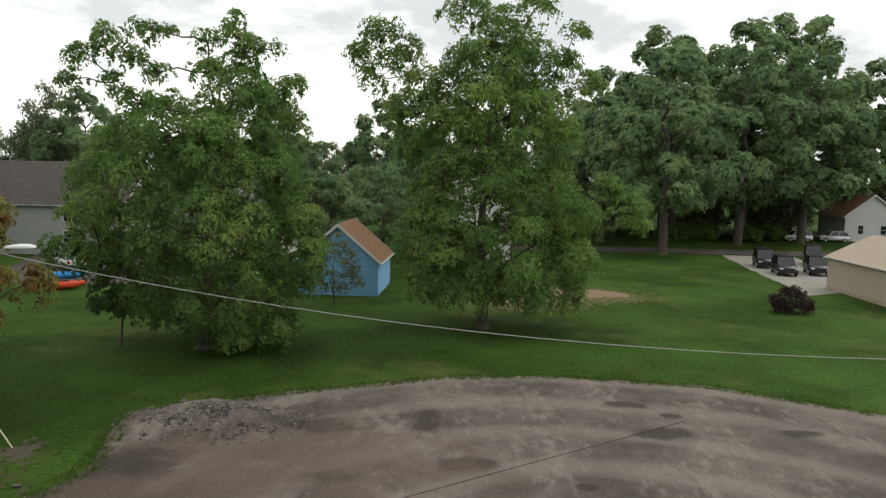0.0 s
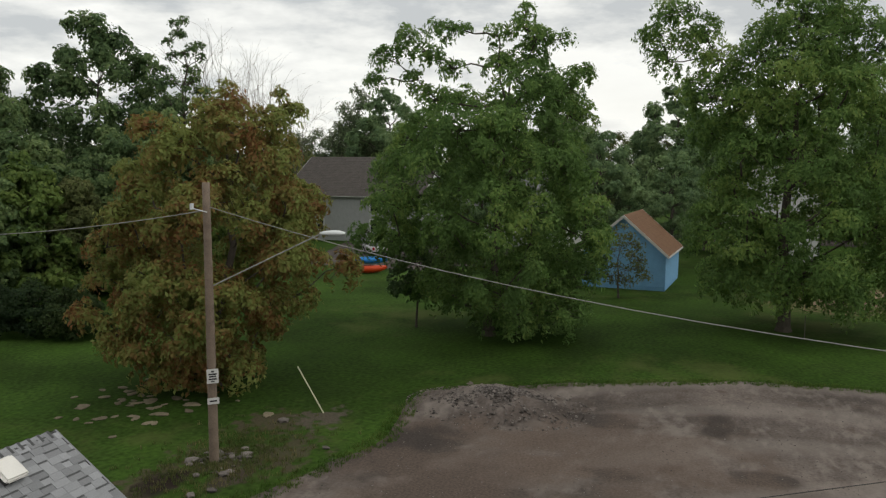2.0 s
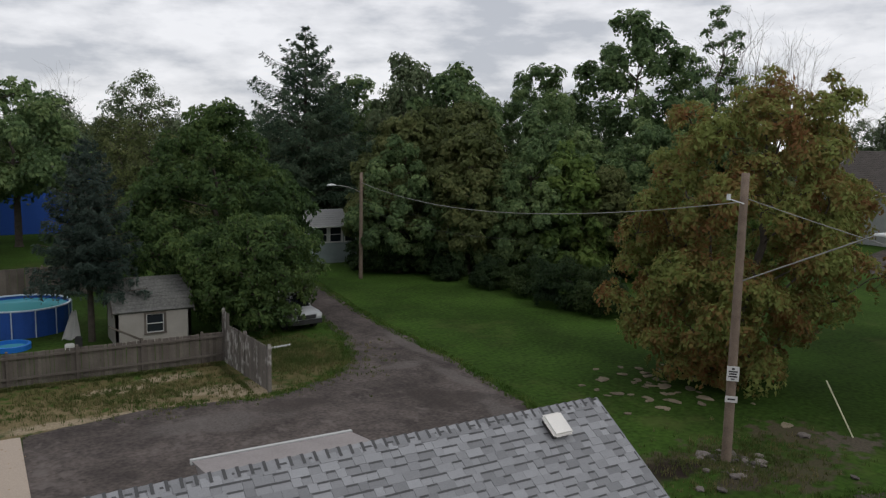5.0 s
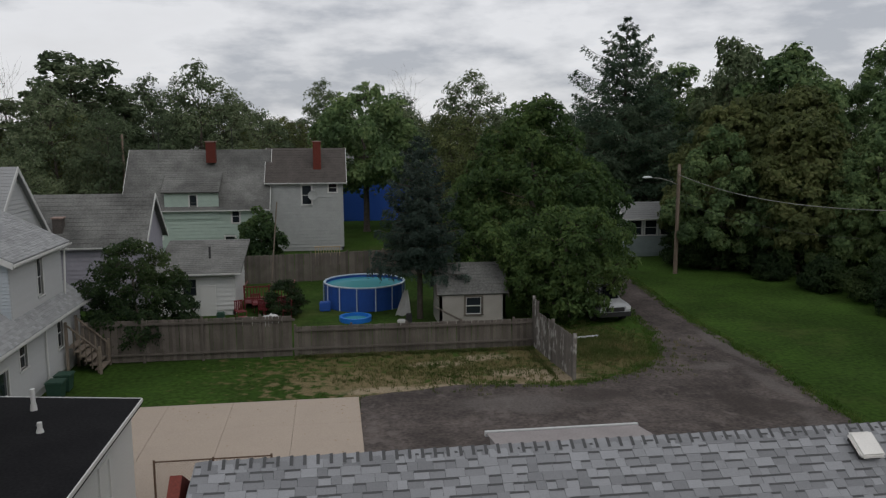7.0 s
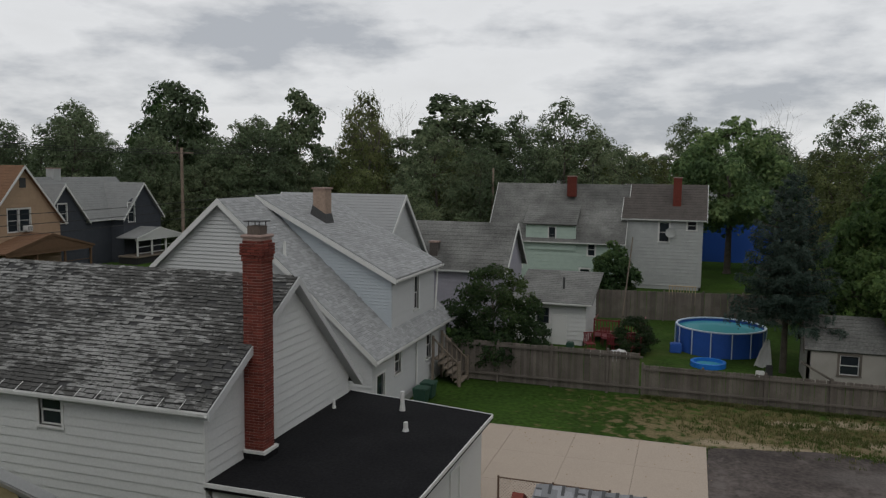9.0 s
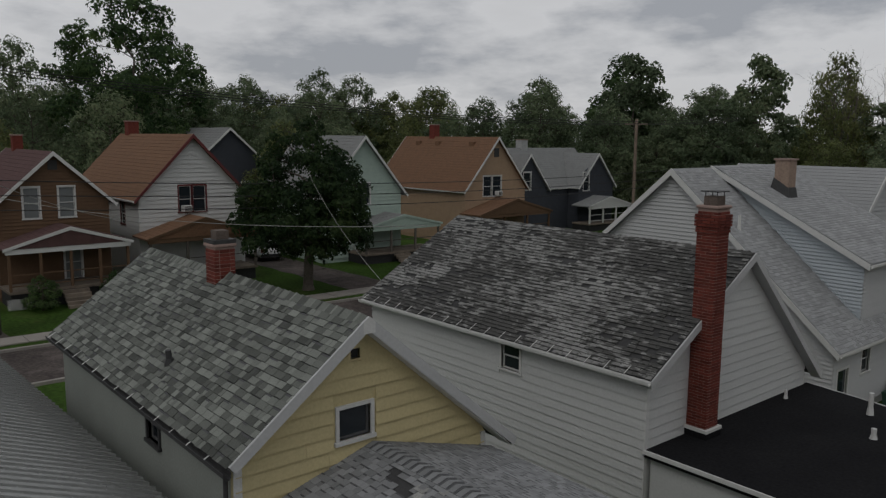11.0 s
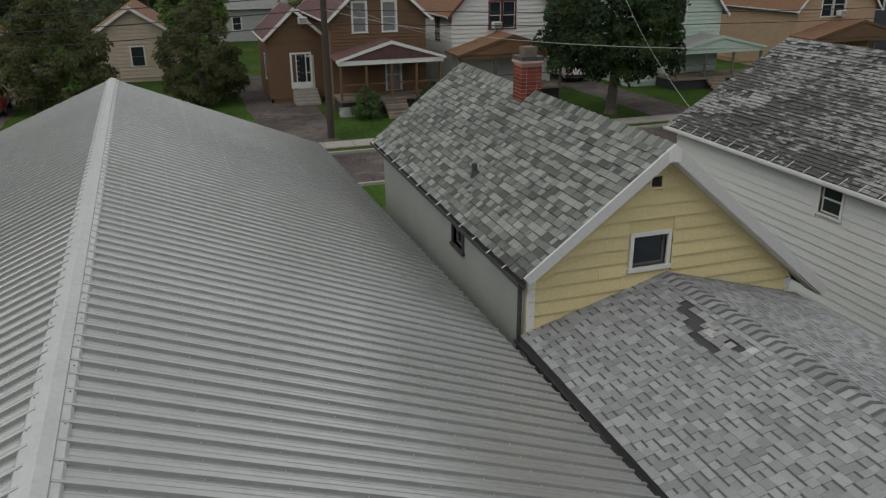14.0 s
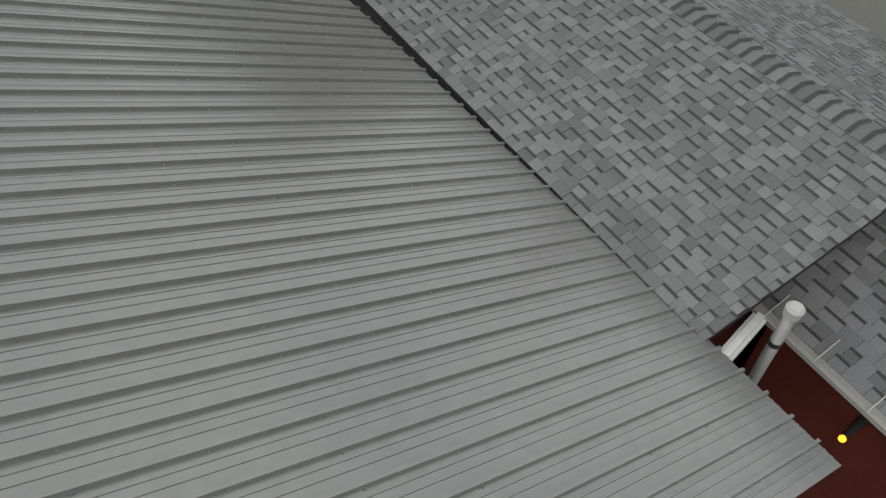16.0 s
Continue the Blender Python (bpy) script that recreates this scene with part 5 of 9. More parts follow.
M_maroon = material("maroon_shingle", (0.095, 0.053, 0.050), 0.95, vary=0.2, scale=2, fine=20, bump=0.4)
M_orange_roof = material("rust_brown_shingle", (0.178, 0.099, 0.058), 0.95, vary=0.24, scale=2, fine=14, bump=0.4, tint=(0.135, 0.079, 0.049), rnd=0.12)
M_grey_roof = material("grey_roof_shingle", (0.20, 0.205, 0.20), 0.95, vary=0.2, scale=1.6, fine=14, bump=0.4, tint=(0.15, 0.152, 0.15))
M_old_roof = material("patched_grey_shingle", (0.17, 0.17, 0.16), 0.95, vary=0.3, scale=0.9, fine=10, bump=0.5, tint=(0.08, 0.08, 0.075), stain=0.3)
M_dark_roof = material("dark_brown_shingle", (0.085, 0.075, 0.068), 0.95, vary=0.25, scale=1.6, fine=14, bump=0.4)
M_wg_roof = material("pale_grey_shingle", (0.28, 0.285, 0.285), 0.95, vary=0.14, scale=1.6, fine=22, bump=0.35, tint=(0.23, 0.235, 0.235))
M_brown_side = material("brown_siding", (0.118, 0.070, 0.040), 0.8, vary=0.12, scale=2, fine=20, bump=0.1)
M_orange_side = material("orange_tan_siding", (0.33, 0.232, 0.152), 0.8, vary=0.1, scale=2, fine=20, bump=0.1)
M_green_side = material("pale_green_siding", (0.35, 0.43, 0.375), 0.7, vary=0.08, scale=2, fine=20, bump=0.1)
M_dark_side = material("charcoal_siding", (0.045, 0.05, 0.06), 0.75, vary=0.12, scale=2, fine=20, bump=0.1)
M_lav_side = material("lavender_siding", (0.31, 0.30, 0.34), 0.75, vary=0.1, scale=2, fine=20, bump=0.1)
M_blue_side = material("sky_blue_siding", (0.17, 0.36, 0.56), 0.75, vary=0.1, scale=2, fine=20, bump=0.1)
M_tan = material("tan_siding", (0.40, 0.33, 0.26), 0.75, vary=0.08, scale=2, fine=20, bump=0.08)
M_grey_side = material("grey_siding", (0.34, 0.35, 0.34), 0.75, vary=0.1, scale=2, fine=20, bump=0.1)
M_maroon_trim = material("maroon_trim", (0.12, 0.03, 0.03), 0.6, vary=0.1, bump=0.05)
M_curtain = material("pale_curtain", (0.5, 0.5, 0.48), 0.9, vary=0.1, scale=8, bump=0.05)

M_curtained = glass("curtained_pane", (0.16, 0.17, 0.17))
# grey-sided house with a big shed dormer
wg = thing("grey_house", (-35.9, 28, 0), "pale grey sided house with a wide shed dormer", "house")
gable_body(wg, -42.2, -29.6, 23.15, 32.0, 2.83, 8.34, "y", M_vinyl, M_wg_roof, M_white, 0, 0.28, "ES", 0.15, [("E", 2.2, 2.85, 1.45, 2.4), ("E", 6.0, 6.6, 1.2, 2.4), ("E", 0.35, 1.15, 0.1, 1.85)], 0.2)
frd = facing((-29.95, 25.9, 0), (0, 1))
part("dormer_wall", wall_mesh(frd, [(0, 5.25), (5.3, 5.25)], 2.9, [(2.6, 3.15, 3.5, 4.95)], 0.12), M_vinyl, wg)
siding(frd, [(0, 5.25), (5.3, 5.25)], 2.95, [(2.5, 3.25, 3.45, 5.05)], M_vinyl, wg, 0.15)
window(frd, 2.6, 3.15, 3.5, 4.95, wg, M_white, M_white, M_pane)
for y, u, o in ((25.9, (1, 0), (-35.9, 25.9, 0)), (31.2, (-1, 0), (-29.95, 31.2, 0))):
    tp = [(0, 8.28), (5.95, 5.28)] if u[0] > 0 else [(0, 5.28), (5.95, 8.28)]
    frk = facing(o, u)
    part("dormer_cheek", wall_mesh(frk, tp, 2.9, [], 0.1), M_bluevinyl, wg)
    siding(frk, tp, 2.95, [], M_bluevinyl, wg, 0.13)
coursed_roof("dormer_roof", (-29.65, 25.6, 5.22), (-29.65, 31.5, 5.22), (-35.9, 31.5, 8.40), (-35.9, 25.6, 8.40), M_wg_roof, wg, 0.2)
bm = bmesh.new()
ring = [Vector((-29.65, 25.6, 5.24)), Vector((-35.9, 25.6, 8.42)), Vector((-35.9, 25.6, 8.20)), Vector((-29.65, 25.6, 5.02))]
prism(bm, ring, [p - Vector((0, 0.05, 0)) for p in ring])
part("dormer_bargeboard", bm, M_white, wg)
gutter(wg, (-29.65, 25.6, 5.2), (-29.65, 31.5, 5.2), M_gutter, 0, (1, 0))
bm = bmesh.new()
tube(bm, (-29.75, 31.15, 5.15), (-29.85, 31.15, 3.0), 0.04)
tube(bm, (-29.5, 27.7, 2.6), (-29.5, 27.7, 0), 0.04)
part("downpipe", bm, M_gutter, wg)
gable_body(wg, -40, -33.2, 32.1, 38.9, 4.9, 8.22, "x", M_vinyl, M_wg_roof, M_white, 0, 0.25, "E", 0.2, [], 0.2)
M_shWG = material("pale_grey_shingle_tab", (0.275, 0.28, 0.28), 0.95, vary=0.14, scale=1.4, fine=70, bump=0.4, tint=(0.22, 0.225, 0.225), rnd=0.16)
wWG = (0.22, 0.30)
mWG = tab_meshes("shingle", wWG, 0.143, [M_shWG, M_deck], False, 0.012, gap=0.004, foot=0.004)
shingles(wg, (-29.32, 22.87, 2.585), (0, 1, 0), Vector((-6.58, 0, 5.755)), 9.41, 8.7, mWG, wWG, 0.143, [M_shWG, M_deck], lambda p: p.y < 25.2, 300, 51, False, lambda s, h: 25.85 < 22.87 + s < 31.2 and h > 0.8, lift=0.03)
shingles(wg, (-29.65, 25.6, 5.23), (0, 1, 0), Vector((-6.25, 0, 3.18)), 5.9, 6.95, mWG, wWG, 0.143, [M_shWG, M_deck], lambda p: False, 0, 52, False, lift=0.03)
ch = thing("chimney", (-32.6, 25.2, 7), "tan brick chimney with dark flashing on the grey roof", "chimney")
M_tanbrick = material("tan_brick", (0.30, 0.22, 0.17), 0.9, vary=0.2, scale=9, fine=50, bump=0.4)
box_part("shaft", -34.12, -33.54, 27.27, 27.85, 7.0, 8.66, M_tanbrick, ch)
box_part("cap", -34.17, -33.49, 27.22, 27.90, 8.66, 8.73, M_mortar, ch)
bm = bmesh.new()
prism(bm, [(-34.26, 27.13, 7.3), (-33.4, 27.13, 6.9), (-33.4, 27.99, 6.9), (-34.26, 27.99, 7.3)], [(-34.14, 27.25, 7.98), (-33.52, 27.25, 7.6), (-33.52, 27.87, 7.6), (-34.14, 27.87, 7.98)])
part("flashing", bm, M_lead, ch)
bm = bmesh.new()
tube(bm, (-33.45, 23.6, 6.1), (-33.45, 23.6, 6.38), 0.09, 0.06, seg=10)
tube(bm, (-33.45, 23.6, 6.38), (-33.45, 23.6, 6.75), 0.05, seg=10)
tagged(part("vent_pipe", bm, M_white), "white vent pipe on the grey shingles", "vent pipe")
stairs = thing("wooden_stairs", (-28.8, 30.2, 0), "weathered wooden back stairs with slatted rails", "stairs")
for k in range(6):
    box_part("tread", -29.4 + 0.2 * k, -29.1 + 0.2 * k, 29.6, 30.8, 1.1 - 0.19 * k, 1.15 - 0.19 * k, M_wood, stairs)
for y in (29.55, 30.85):
    bm = bmesh.new()
    tube(bm, (-29.4, y, 2.1), (-28.2, y, 1.0), 0.04, seg=6)
    part("handrail", bm, M_wood, stairs)
    for k in range(6):
        x = -29.35 + 0.22 * k
        box_part("baluster", x - 0.02, x + 0.02, y - 0.02, y + 0.02, 1.0 - 0.19 * k, 2.06 - 0.2 * k, M_wood, stairs)
    for x, h in ((-29.4, 2.2), (-28.15, 1.15)):
        box_part("post", x - 0.05, x + 0.05, y - 0.05, y + 0.05, 0, h, M_wood, stairs)
M_bin = material("green_bin", (0.03, 0.07, 0.05), 0.5, vary=0.1, bump=0.03)
for k, (x, y) in enumerate(((-28.9, 26.6), (-28.9, 27.5))):
    b = thing("wheelie_bin", (x, y, 0), "dark green plastic bin against the grey house", "bin", "bins by the grey house")
    bm = bmesh.new()
    prism(bm, [(x - 0.22, y - 0.25, 0.05), (x + 0.22, y - 0.25, 0.05), (x + 0.22, y + 0.25, 0.05), (x - 0.22, y + 0.25, 0.05)], [(x - 0.28, y - 0.3, 0.62), (x + 0.28, y - 0.3, 0.62), (x + 0.28, y + 0.3, 0.62), (x - 0.28, y + 0.3, 0.62)])
    part("body", bm, M_bin, b)
    bm = box(bmesh.new(), x - 0.31, x + 0.33, y - 0.33, y + 0.33, 0.62, 0.70)
    bmesh.ops.bevel(bm, geom=bm.edges[:], offset=0.03, segments=2, affect="EDGES")
    part("lid", bm, M_bin, b)

lav = thing("lavender_house", (-32, 44.5, 0), "lavender-sided house with an old grey shingle roof", "house")
gable_body(lav, -36, -29.2, 41.9, 47.1, 3.85, 6.3, "x", M_lav_side, M_old_roof, M_white, 0, 0.3, "ES", 0.25, [("S", 1.2, 1.9, 2.1, 3.2)])
plain_chimney("dark brick chimney on the lavender house", -33.7, 42.6, 3.4, 5.1, 0.5, M_dark_roof)
low = thing("low_white_wing", (-25.5, 42, 0), "low white wing with a brown lean-to roof", "house wing")
for s, (o, u, ln) in {"S": ((-28, 39.7), (1, 0), 4.0), "E": ((-24.0, 39.7), (0, 1), 4.6)}.items():
    fr = facing((*o, 0), u)
    tp = [(0, 2.4), (ln, 2.4)] if s == "S" else [(0, 2.4), (ln, 3.3)]
    ops = [(1.3, 2.0, 1.1, 2.0)] if s == "S" else []
    part("wall", wall_mesh(fr, tp, 0, ops, 0.14), M_wsiding, low)
    siding(fr, tp, 0.3, ops, M_wsiding, low, 0.25)
    for w in ops:
        window(fr, *w, low, M_white, M_sash, M_pane)
coursed_roof("roof", (-28.2, 39.3, 2.38), (-23.6, 39.3, 2.38), (-23.6, 44.6, 3.5), (-28.2, 44.6, 3.5), M_old_roof, low)
gutter(low, (-28.2, 39.3, 2.36), (-23.6, 39.3, 2.36), M_gutter, 0, (0, -1))
box_part("door", -25.8, -25.0, 39.60, 39.66, 0.0, 1.65, M_white, low, "plain white door")
bm = bmesh.new(); tube(bm, (-25.5, 41.5, 2.8), (-25.5, 41.5, 3.5), 0.06, seg=8)
tagged(part("vent_pipe", bm, M_lead), "dark vent pipe on the lean-to roof", "vent pipe")

fh = thing("pale_green_house", (-29, 65, 0), "long pale green two-storey house with a grey roof", "house")
gable_body(fh, -35, -24.1, 62, 69.4, 4.1, 8.47, "x", M_green_side, M_old_roof, M_white, 0, 0.35, "ES", 0.28,
           [("S", 8.2, 8.8, 2.6, 3.7), ("S", 7.6, 8.4, 0.35, 1.5), ("S", 2.0, 2.7, 1.4, 2.6)])
frf = facing((-32, 61.9, 0), (1, 0))
part("dormer_wall", wall_mesh(frf, [(0, 5.15), (4.2, 5.15)], 3.0, [(1.95, 2.5, 3.7, 4.9)], 0.12), M_green_side, fh)
siding(frf, [(0, 5.15), (4.2, 5.15)], 3.0, [(1.87, 2.58, 3.65, 4.98)], M_green_side, fh, 0.28)
window(frf, 1.95, 2.5, 3.7, 4.9, fh, M_white, M_sash, M_pane)
coursed_roof("dormer_roof", (-32.2, 61.6, 5.15), (-27.7, 61.6, 5.15), (-27.7, 65.6, 7.5), (-32.2, 65.6, 7.5), M_old_roof, fh)
gable_body(fh, -23.9, -17.8, 63.2, 69.0, 6.0, 8.55, "x", M_grey_side, M_dark_roof, M_white, 0, 0.3, "ES", 0.28, [("S", 2.7, 3.5, 3.9, 5.5), ("S", 4.9, 5.6, 4.9, 5.7)])
plain_chimney("red brick chimney on the pale green house", -28.6, 64.6, 7.4, 9.1, 0.75)
plain_chimney("red brick chimney at the roof's end", -19.9, 64.4, 6.6, 9.1, 0.65)
dish = thing("satellite_dish", (-20.4, 63, 4.6), "grey satellite dish on the house wall", "satellite dish")
bm = bmesh.new(); bmesh.ops.create_uvsphere(bm, u_segments=12, v_segments=6, radius=0.4)
for v in bm.verts:
    v.co = Vector((v.co.x, -0.12 * (v.co.x ** 2 + v.co.z ** 2) / 0.16 * 0.6 + (0.02 if v.co.y > 0 else 0) + 62.8, v.co.z)) + Vector((-20.3, 0, 4.7))
part("reflector", bm, M_grey_side, dish)
box_part("bracket", -20.33, -20.27, 62.8, 63.2, 4.6, 4.66, M_lead, dish)
# aerials on the far roof
for x, h in ((-33, 9.9), (-27, 10.2)):
    ae = thing("aerial", (x, 65.7, 8.4), "thin metal television aerial on a roof", "aerial")
    bm = bmesh.new(); tube(bm, (x, 65.7, 8.3), (x, 65.7, h), 0.025, seg=5); part("mast", bm, M_lead, ae)
    bm = bmesh.new()
    for k in range(5):
        tube(bm, (x - 0.7 + 0.3 * k, 65.4, h - 0.1), (x - 0.7 + 0.3 * k, 66.0, h - 0.1), 0.012, seg=4)
    tube(bm, (x - 0.9, 65.7, h - 0.1), (x + 0.9, 65.7, h - 0.1), 0.015, seg=4)
    part("elements", bm, M_lead, ae)

# ---- houses across the street ----
br = thing("brown_house", (-72, 9.1, 0), "brown-sided house with a maroon roof and white trim", "house")
gable_body(br, -79, -67.6, 6.1, 12.1, 5.7, 8.45, "x", M_brown_side, M_maroon, M_white, 0, 0.35, "ES", 0.2, [("E", 1.38, 2.2, 4.65, 6.4), ("E", 3.25, 4.08, 4.65, 6.4), ("E", 3.4, 4.3, 1.0, 3.0)], curtain=M_curtain, pane=M_curtained)
box_part("gable_vent", -67.66, -67.55, 8.85, 9.35, 7.4, 7.95, M_lead, br)
porch(br, -67.6, -65, 5.8, 12.6, 3.32, 4.35, M_maroon, M_white, 1.0, 5, 9.3, face=M_maroon, post=M_brown_side)
gable_body(br, -77, -71.2, 2.6, 6.1, 4.4, 6.0, "x", M_brown_side, M_maroon, M_white, 0, 0.3, "ES", 0.2, [("E", 1.9, 2.8, 0.9, 2.9), ("S", 3.4, 4.2, 1.4, 2.9)])
for k in range(5):
    box_part("front_step", -71.2 + 0.3 * k, -70.9 + 0.3 * k, 4.0, 5.6, 0, 0.85 - 0.17 * k, M_walk, br)
plain_chimney("red brick chimney on the maroon roof", -76.5, 9.2, 8.0, 9.3, 0.6)

wo_ = thing("white_gable_house", (-75, 17.8, 0), "white-sided house with a rust-brown roof and maroon trim", "house")
gable_body(wo_, -82, -68.6, 14.2, 21.3, 5.75, 9.5, "x", M_wsiding, M_orange_roof, M_maroon_trim, 0, 0.4, "ES", 0.28, [("E", 2.6, 3.4, 4.45, 6.15), ("E", 3.55, 4.4, 4.45, 6.15), ("S", 10, 10.8, 3.6, 5.0)], sash=M_white, curtain=M_curtain)
porch(wo_, -68.6, -66, 13.7, 21.2, 3.15, 4.3, M_orange_roof, M_brown_side, 0.9, 4, 17.5, face=M_orange_roof, post=M_greywood)
plain_chimney("brick chimney on the rust-brown roof", -80.5, 18, 9.2, 10.4, 0.8)
gr = thing("green_house", (-75, 31.2, 0), "pale green sided house with a grey roof", "house")
gable_body(gr, -78, -68.6, 27.6, 34.8, 5.35, 9.5, "x", M_green_side, M_grey_roof, M_white, 0, 0.4, "ES", 0.28, [("E", 3.3, 4.2, 4.3, 5.9)])
porch(gr, -68.6, -66, 29.5, 37, 2.75, 3.6, M_grey_roof, M_green_side, 0.8, 4, 33, post=M_greywood)
orh = thing("orange_house", (-76, 46.6, 0), "orange-tan sided house with a rust-brown roof", "house")
gable_body(orh, -83, -70, 42.9, 50.4, 5.1, 9.5, "x", M_orange_side, M_orange_roof, M_white, 0, 0.35, "ES", 0.28, [("E", 2.2, 3.2, 4.2, 6.0), ("E", 3.35, 4.4, 4.2, 6.0)], curtain=M_curtain)
box_part("gable_vent", -70.06, -69.94, 46.35, 46.95, 7.7, 8.5, M_lead, orh)
porch(orh, -70, -67.4, 42.3, 51.5, 2.85, 4.1, M_orange_roof, M_brown_side, 0.8, 4, 46)
for x in (-80.5, -77.5, -72.6):
    box_part("roof_vent_hood", x - 0.3, x + 0.3, 45.9, 46.5, 8.6, 9.05, M_orange_roof, orh)
plain_chimney("brick chimney on the rust-brown roof", -79, 46.8, 9.2, 10.6, 0.7)
dk = thing("charcoal_house", (-77, 58, 0), "charcoal-sided house with a grey cross-gabled roof", "house")
gable_body(dk, -81, -73.5, 50.9, 65.5, 4.6, 8.4, "y", M_dark_side, M_grey_roof, M_dark_side, 0, 0.3, "E", 0.3, [])
gable_body(dk, -78, -72, 50.4, 55.6, 4.7, 7.9, "x", M_dark_side, M_grey_roof, M_white, 0, 0.3, "ES", 0.3, [("E", 1.9, 2.9, 4.4, 6.1)])
gable_body(dk, -78, -72, 60.6, 66.2, 4.7, 7.9, "x", M_dark_side, M_grey_roof, M_white, 0, 0.3, "ES", 0.3, [("E", 0.7, 1.6, 4.0, 5.9)])
porch(dk, -72, -69.6, 59.5, 66.5, 2.6, 3.5, M_grey_roof, M_white, 0.8, 4)
plain_chimney("grey chimney on the charcoal house", -77.4, 57.5, 8.0, 9.2, 0.9, M_grey_side)

# garage and bungalow with their planting, across the street
lg = thing("detached_garage", (-100, -24, 0), "beige garage with a white overhead door and brown roof", "garage")
gable_body(lg, -103, -97, -23.6, -18.2, 3.0, 5.6, "x", M_tan, M_orange_roof, M_white, 0, 0.4, "E", 0.3, [])
box_part("overhead_door", -97.02, -96.93, -22.9, -18.9, 0, 2.4, M_white, lg)
for k in range(1, 4):
    box_part("door_rail", -96.95, -96.91, -22.9, -18.9, 0.6 * k - 0.015, 0.6 * k + 0.015, M_vinyl, lg)
bm = bmesh.new()
prism(bm, [(-96.96, -23.0, 3.1), (-96.96, -18.8, 3.1), (-96.96, -20.9, 5.2)], [(-96.92, -23.0, 3.1), (-96.92, -18.8, 3.1), (-96.92, -20.9, 5.2)])
part("gable_panel", bm, M_dark_roof, lg, "dark brown gable panel")
bm = bmesh.new(); tube(bm, (-96.93, -20.9, 4.0), (-96.88, -20.9, 4.0), 0.42, seg=20)
part("roundel", bm, M_white, lg, "round white sign on the gable")
bung = thing("grey_bungalow", (-88, -6, 0), "beige-sided bungalow with a rust-brown roof", "house")
gable_body(bung, -94, -84.2, -9.5, -2.6, 3.3, 5.6, "x", M_tan, M_orange_roof, M_white, 0, 0.4, "ES", 0.28, [("E", 3.2, 4.1, 1.2, 2.6)], sash=M_sash)

# the scatter of roofs behind
FAR = [(-96, 31, 9, 8, 6.6, 10.2, "x", M_dark_side, M_grey_roof, "charcoal house with a grey gable roof"),
       (-115, 5.8, 9, 11, 3.8, 7.2, "y", M_grey_side, M_grey_roof, "low pale house with a broad grey roof"),
       (-121, -9.5, 10, 7.6, 4.8, 8.3, "y", M_brown_side, M_maroon, "brown house with a broad maroon roof"),
       (-140, -8, 10, 7.5, 7.4, 10.4, "x", M_wsiding, M_dark_roof, "white house with a dark roof"),
       (-138, 14, 10, 10, 5.0, 9.2, "x", M_wsiding, M_dark_roof, "white house with a dark gable roof"),
       (-150, -21.5, 12, 8, 7.4, 10.4, "y", M_wsiding, M_grey_roof, "white house with a grey roof"),
       (-104, 70, 9, 9, 4.2, 7.8, "x", M_grey_side, M_dark_roof, "grey house among trees"),
       (-62, 104, 9, 8, 3.9, 7.6, "y", M_maroon, M_maroon, "dark red house among trees"),
       (-52, 108, 6, 7, 3.9, 7.0, "x", M_wsiding, M_grey_roof, "white house among trees"),
       (-32, 118, 14, 9, 4.2, 8.2, "x", M_grey_side, M_grey_roof, "grey-roofed house among trees"),
       (70, 42, 14, 18, 5.6, 10.0, "y", M_grey_side, M_dark_roof, "grey house with a dark hip-like roof"),
       (70, 22, 10, 11, 4.9, 8.4, "y", M_wsiding, M_grey_roof, "white house with a grey roof"),
       (66, -4, 9, 9, 6.2, 10.2, "x", M_wsiding, M_orange_roof, "white house with a rust-brown roof"),
       (111, -69, 9, 9, 4.2, 7.6, "x", M_wsiding, M_orange_roof, "white house with a rust-brown roof"),
       (108, -79, 9, 9, 4.2, 7.4, "x", M_tan, M_orange_roof, "tan house with a rust-brown roof")]
for x, y, lx, ly, ev, rg, ax, wm, rm, lab in FAR:
    h = thing("house", (x, y, 0), lab, "house", "distant houses")
    wins = []
    for s, ln in (("E", ly), ("S", lx), ("W", ly)):
        for q in range(2):
            u = ln * (0.25 + 0.4 * q)
            wins.append((s, u, u + 0.9, 1.2, 2.6))
            if ev > 4.9:
                wins.append((s, u, u + 0.9, 3.6, 4.8))
    gable_body(h, x - lx / 2, x + lx / 2, y - ly / 2, y + ly / 2, ev, rg, ax, wm, rm, M_white, 0, 0.4, "", 0.3, wins, 0.35)

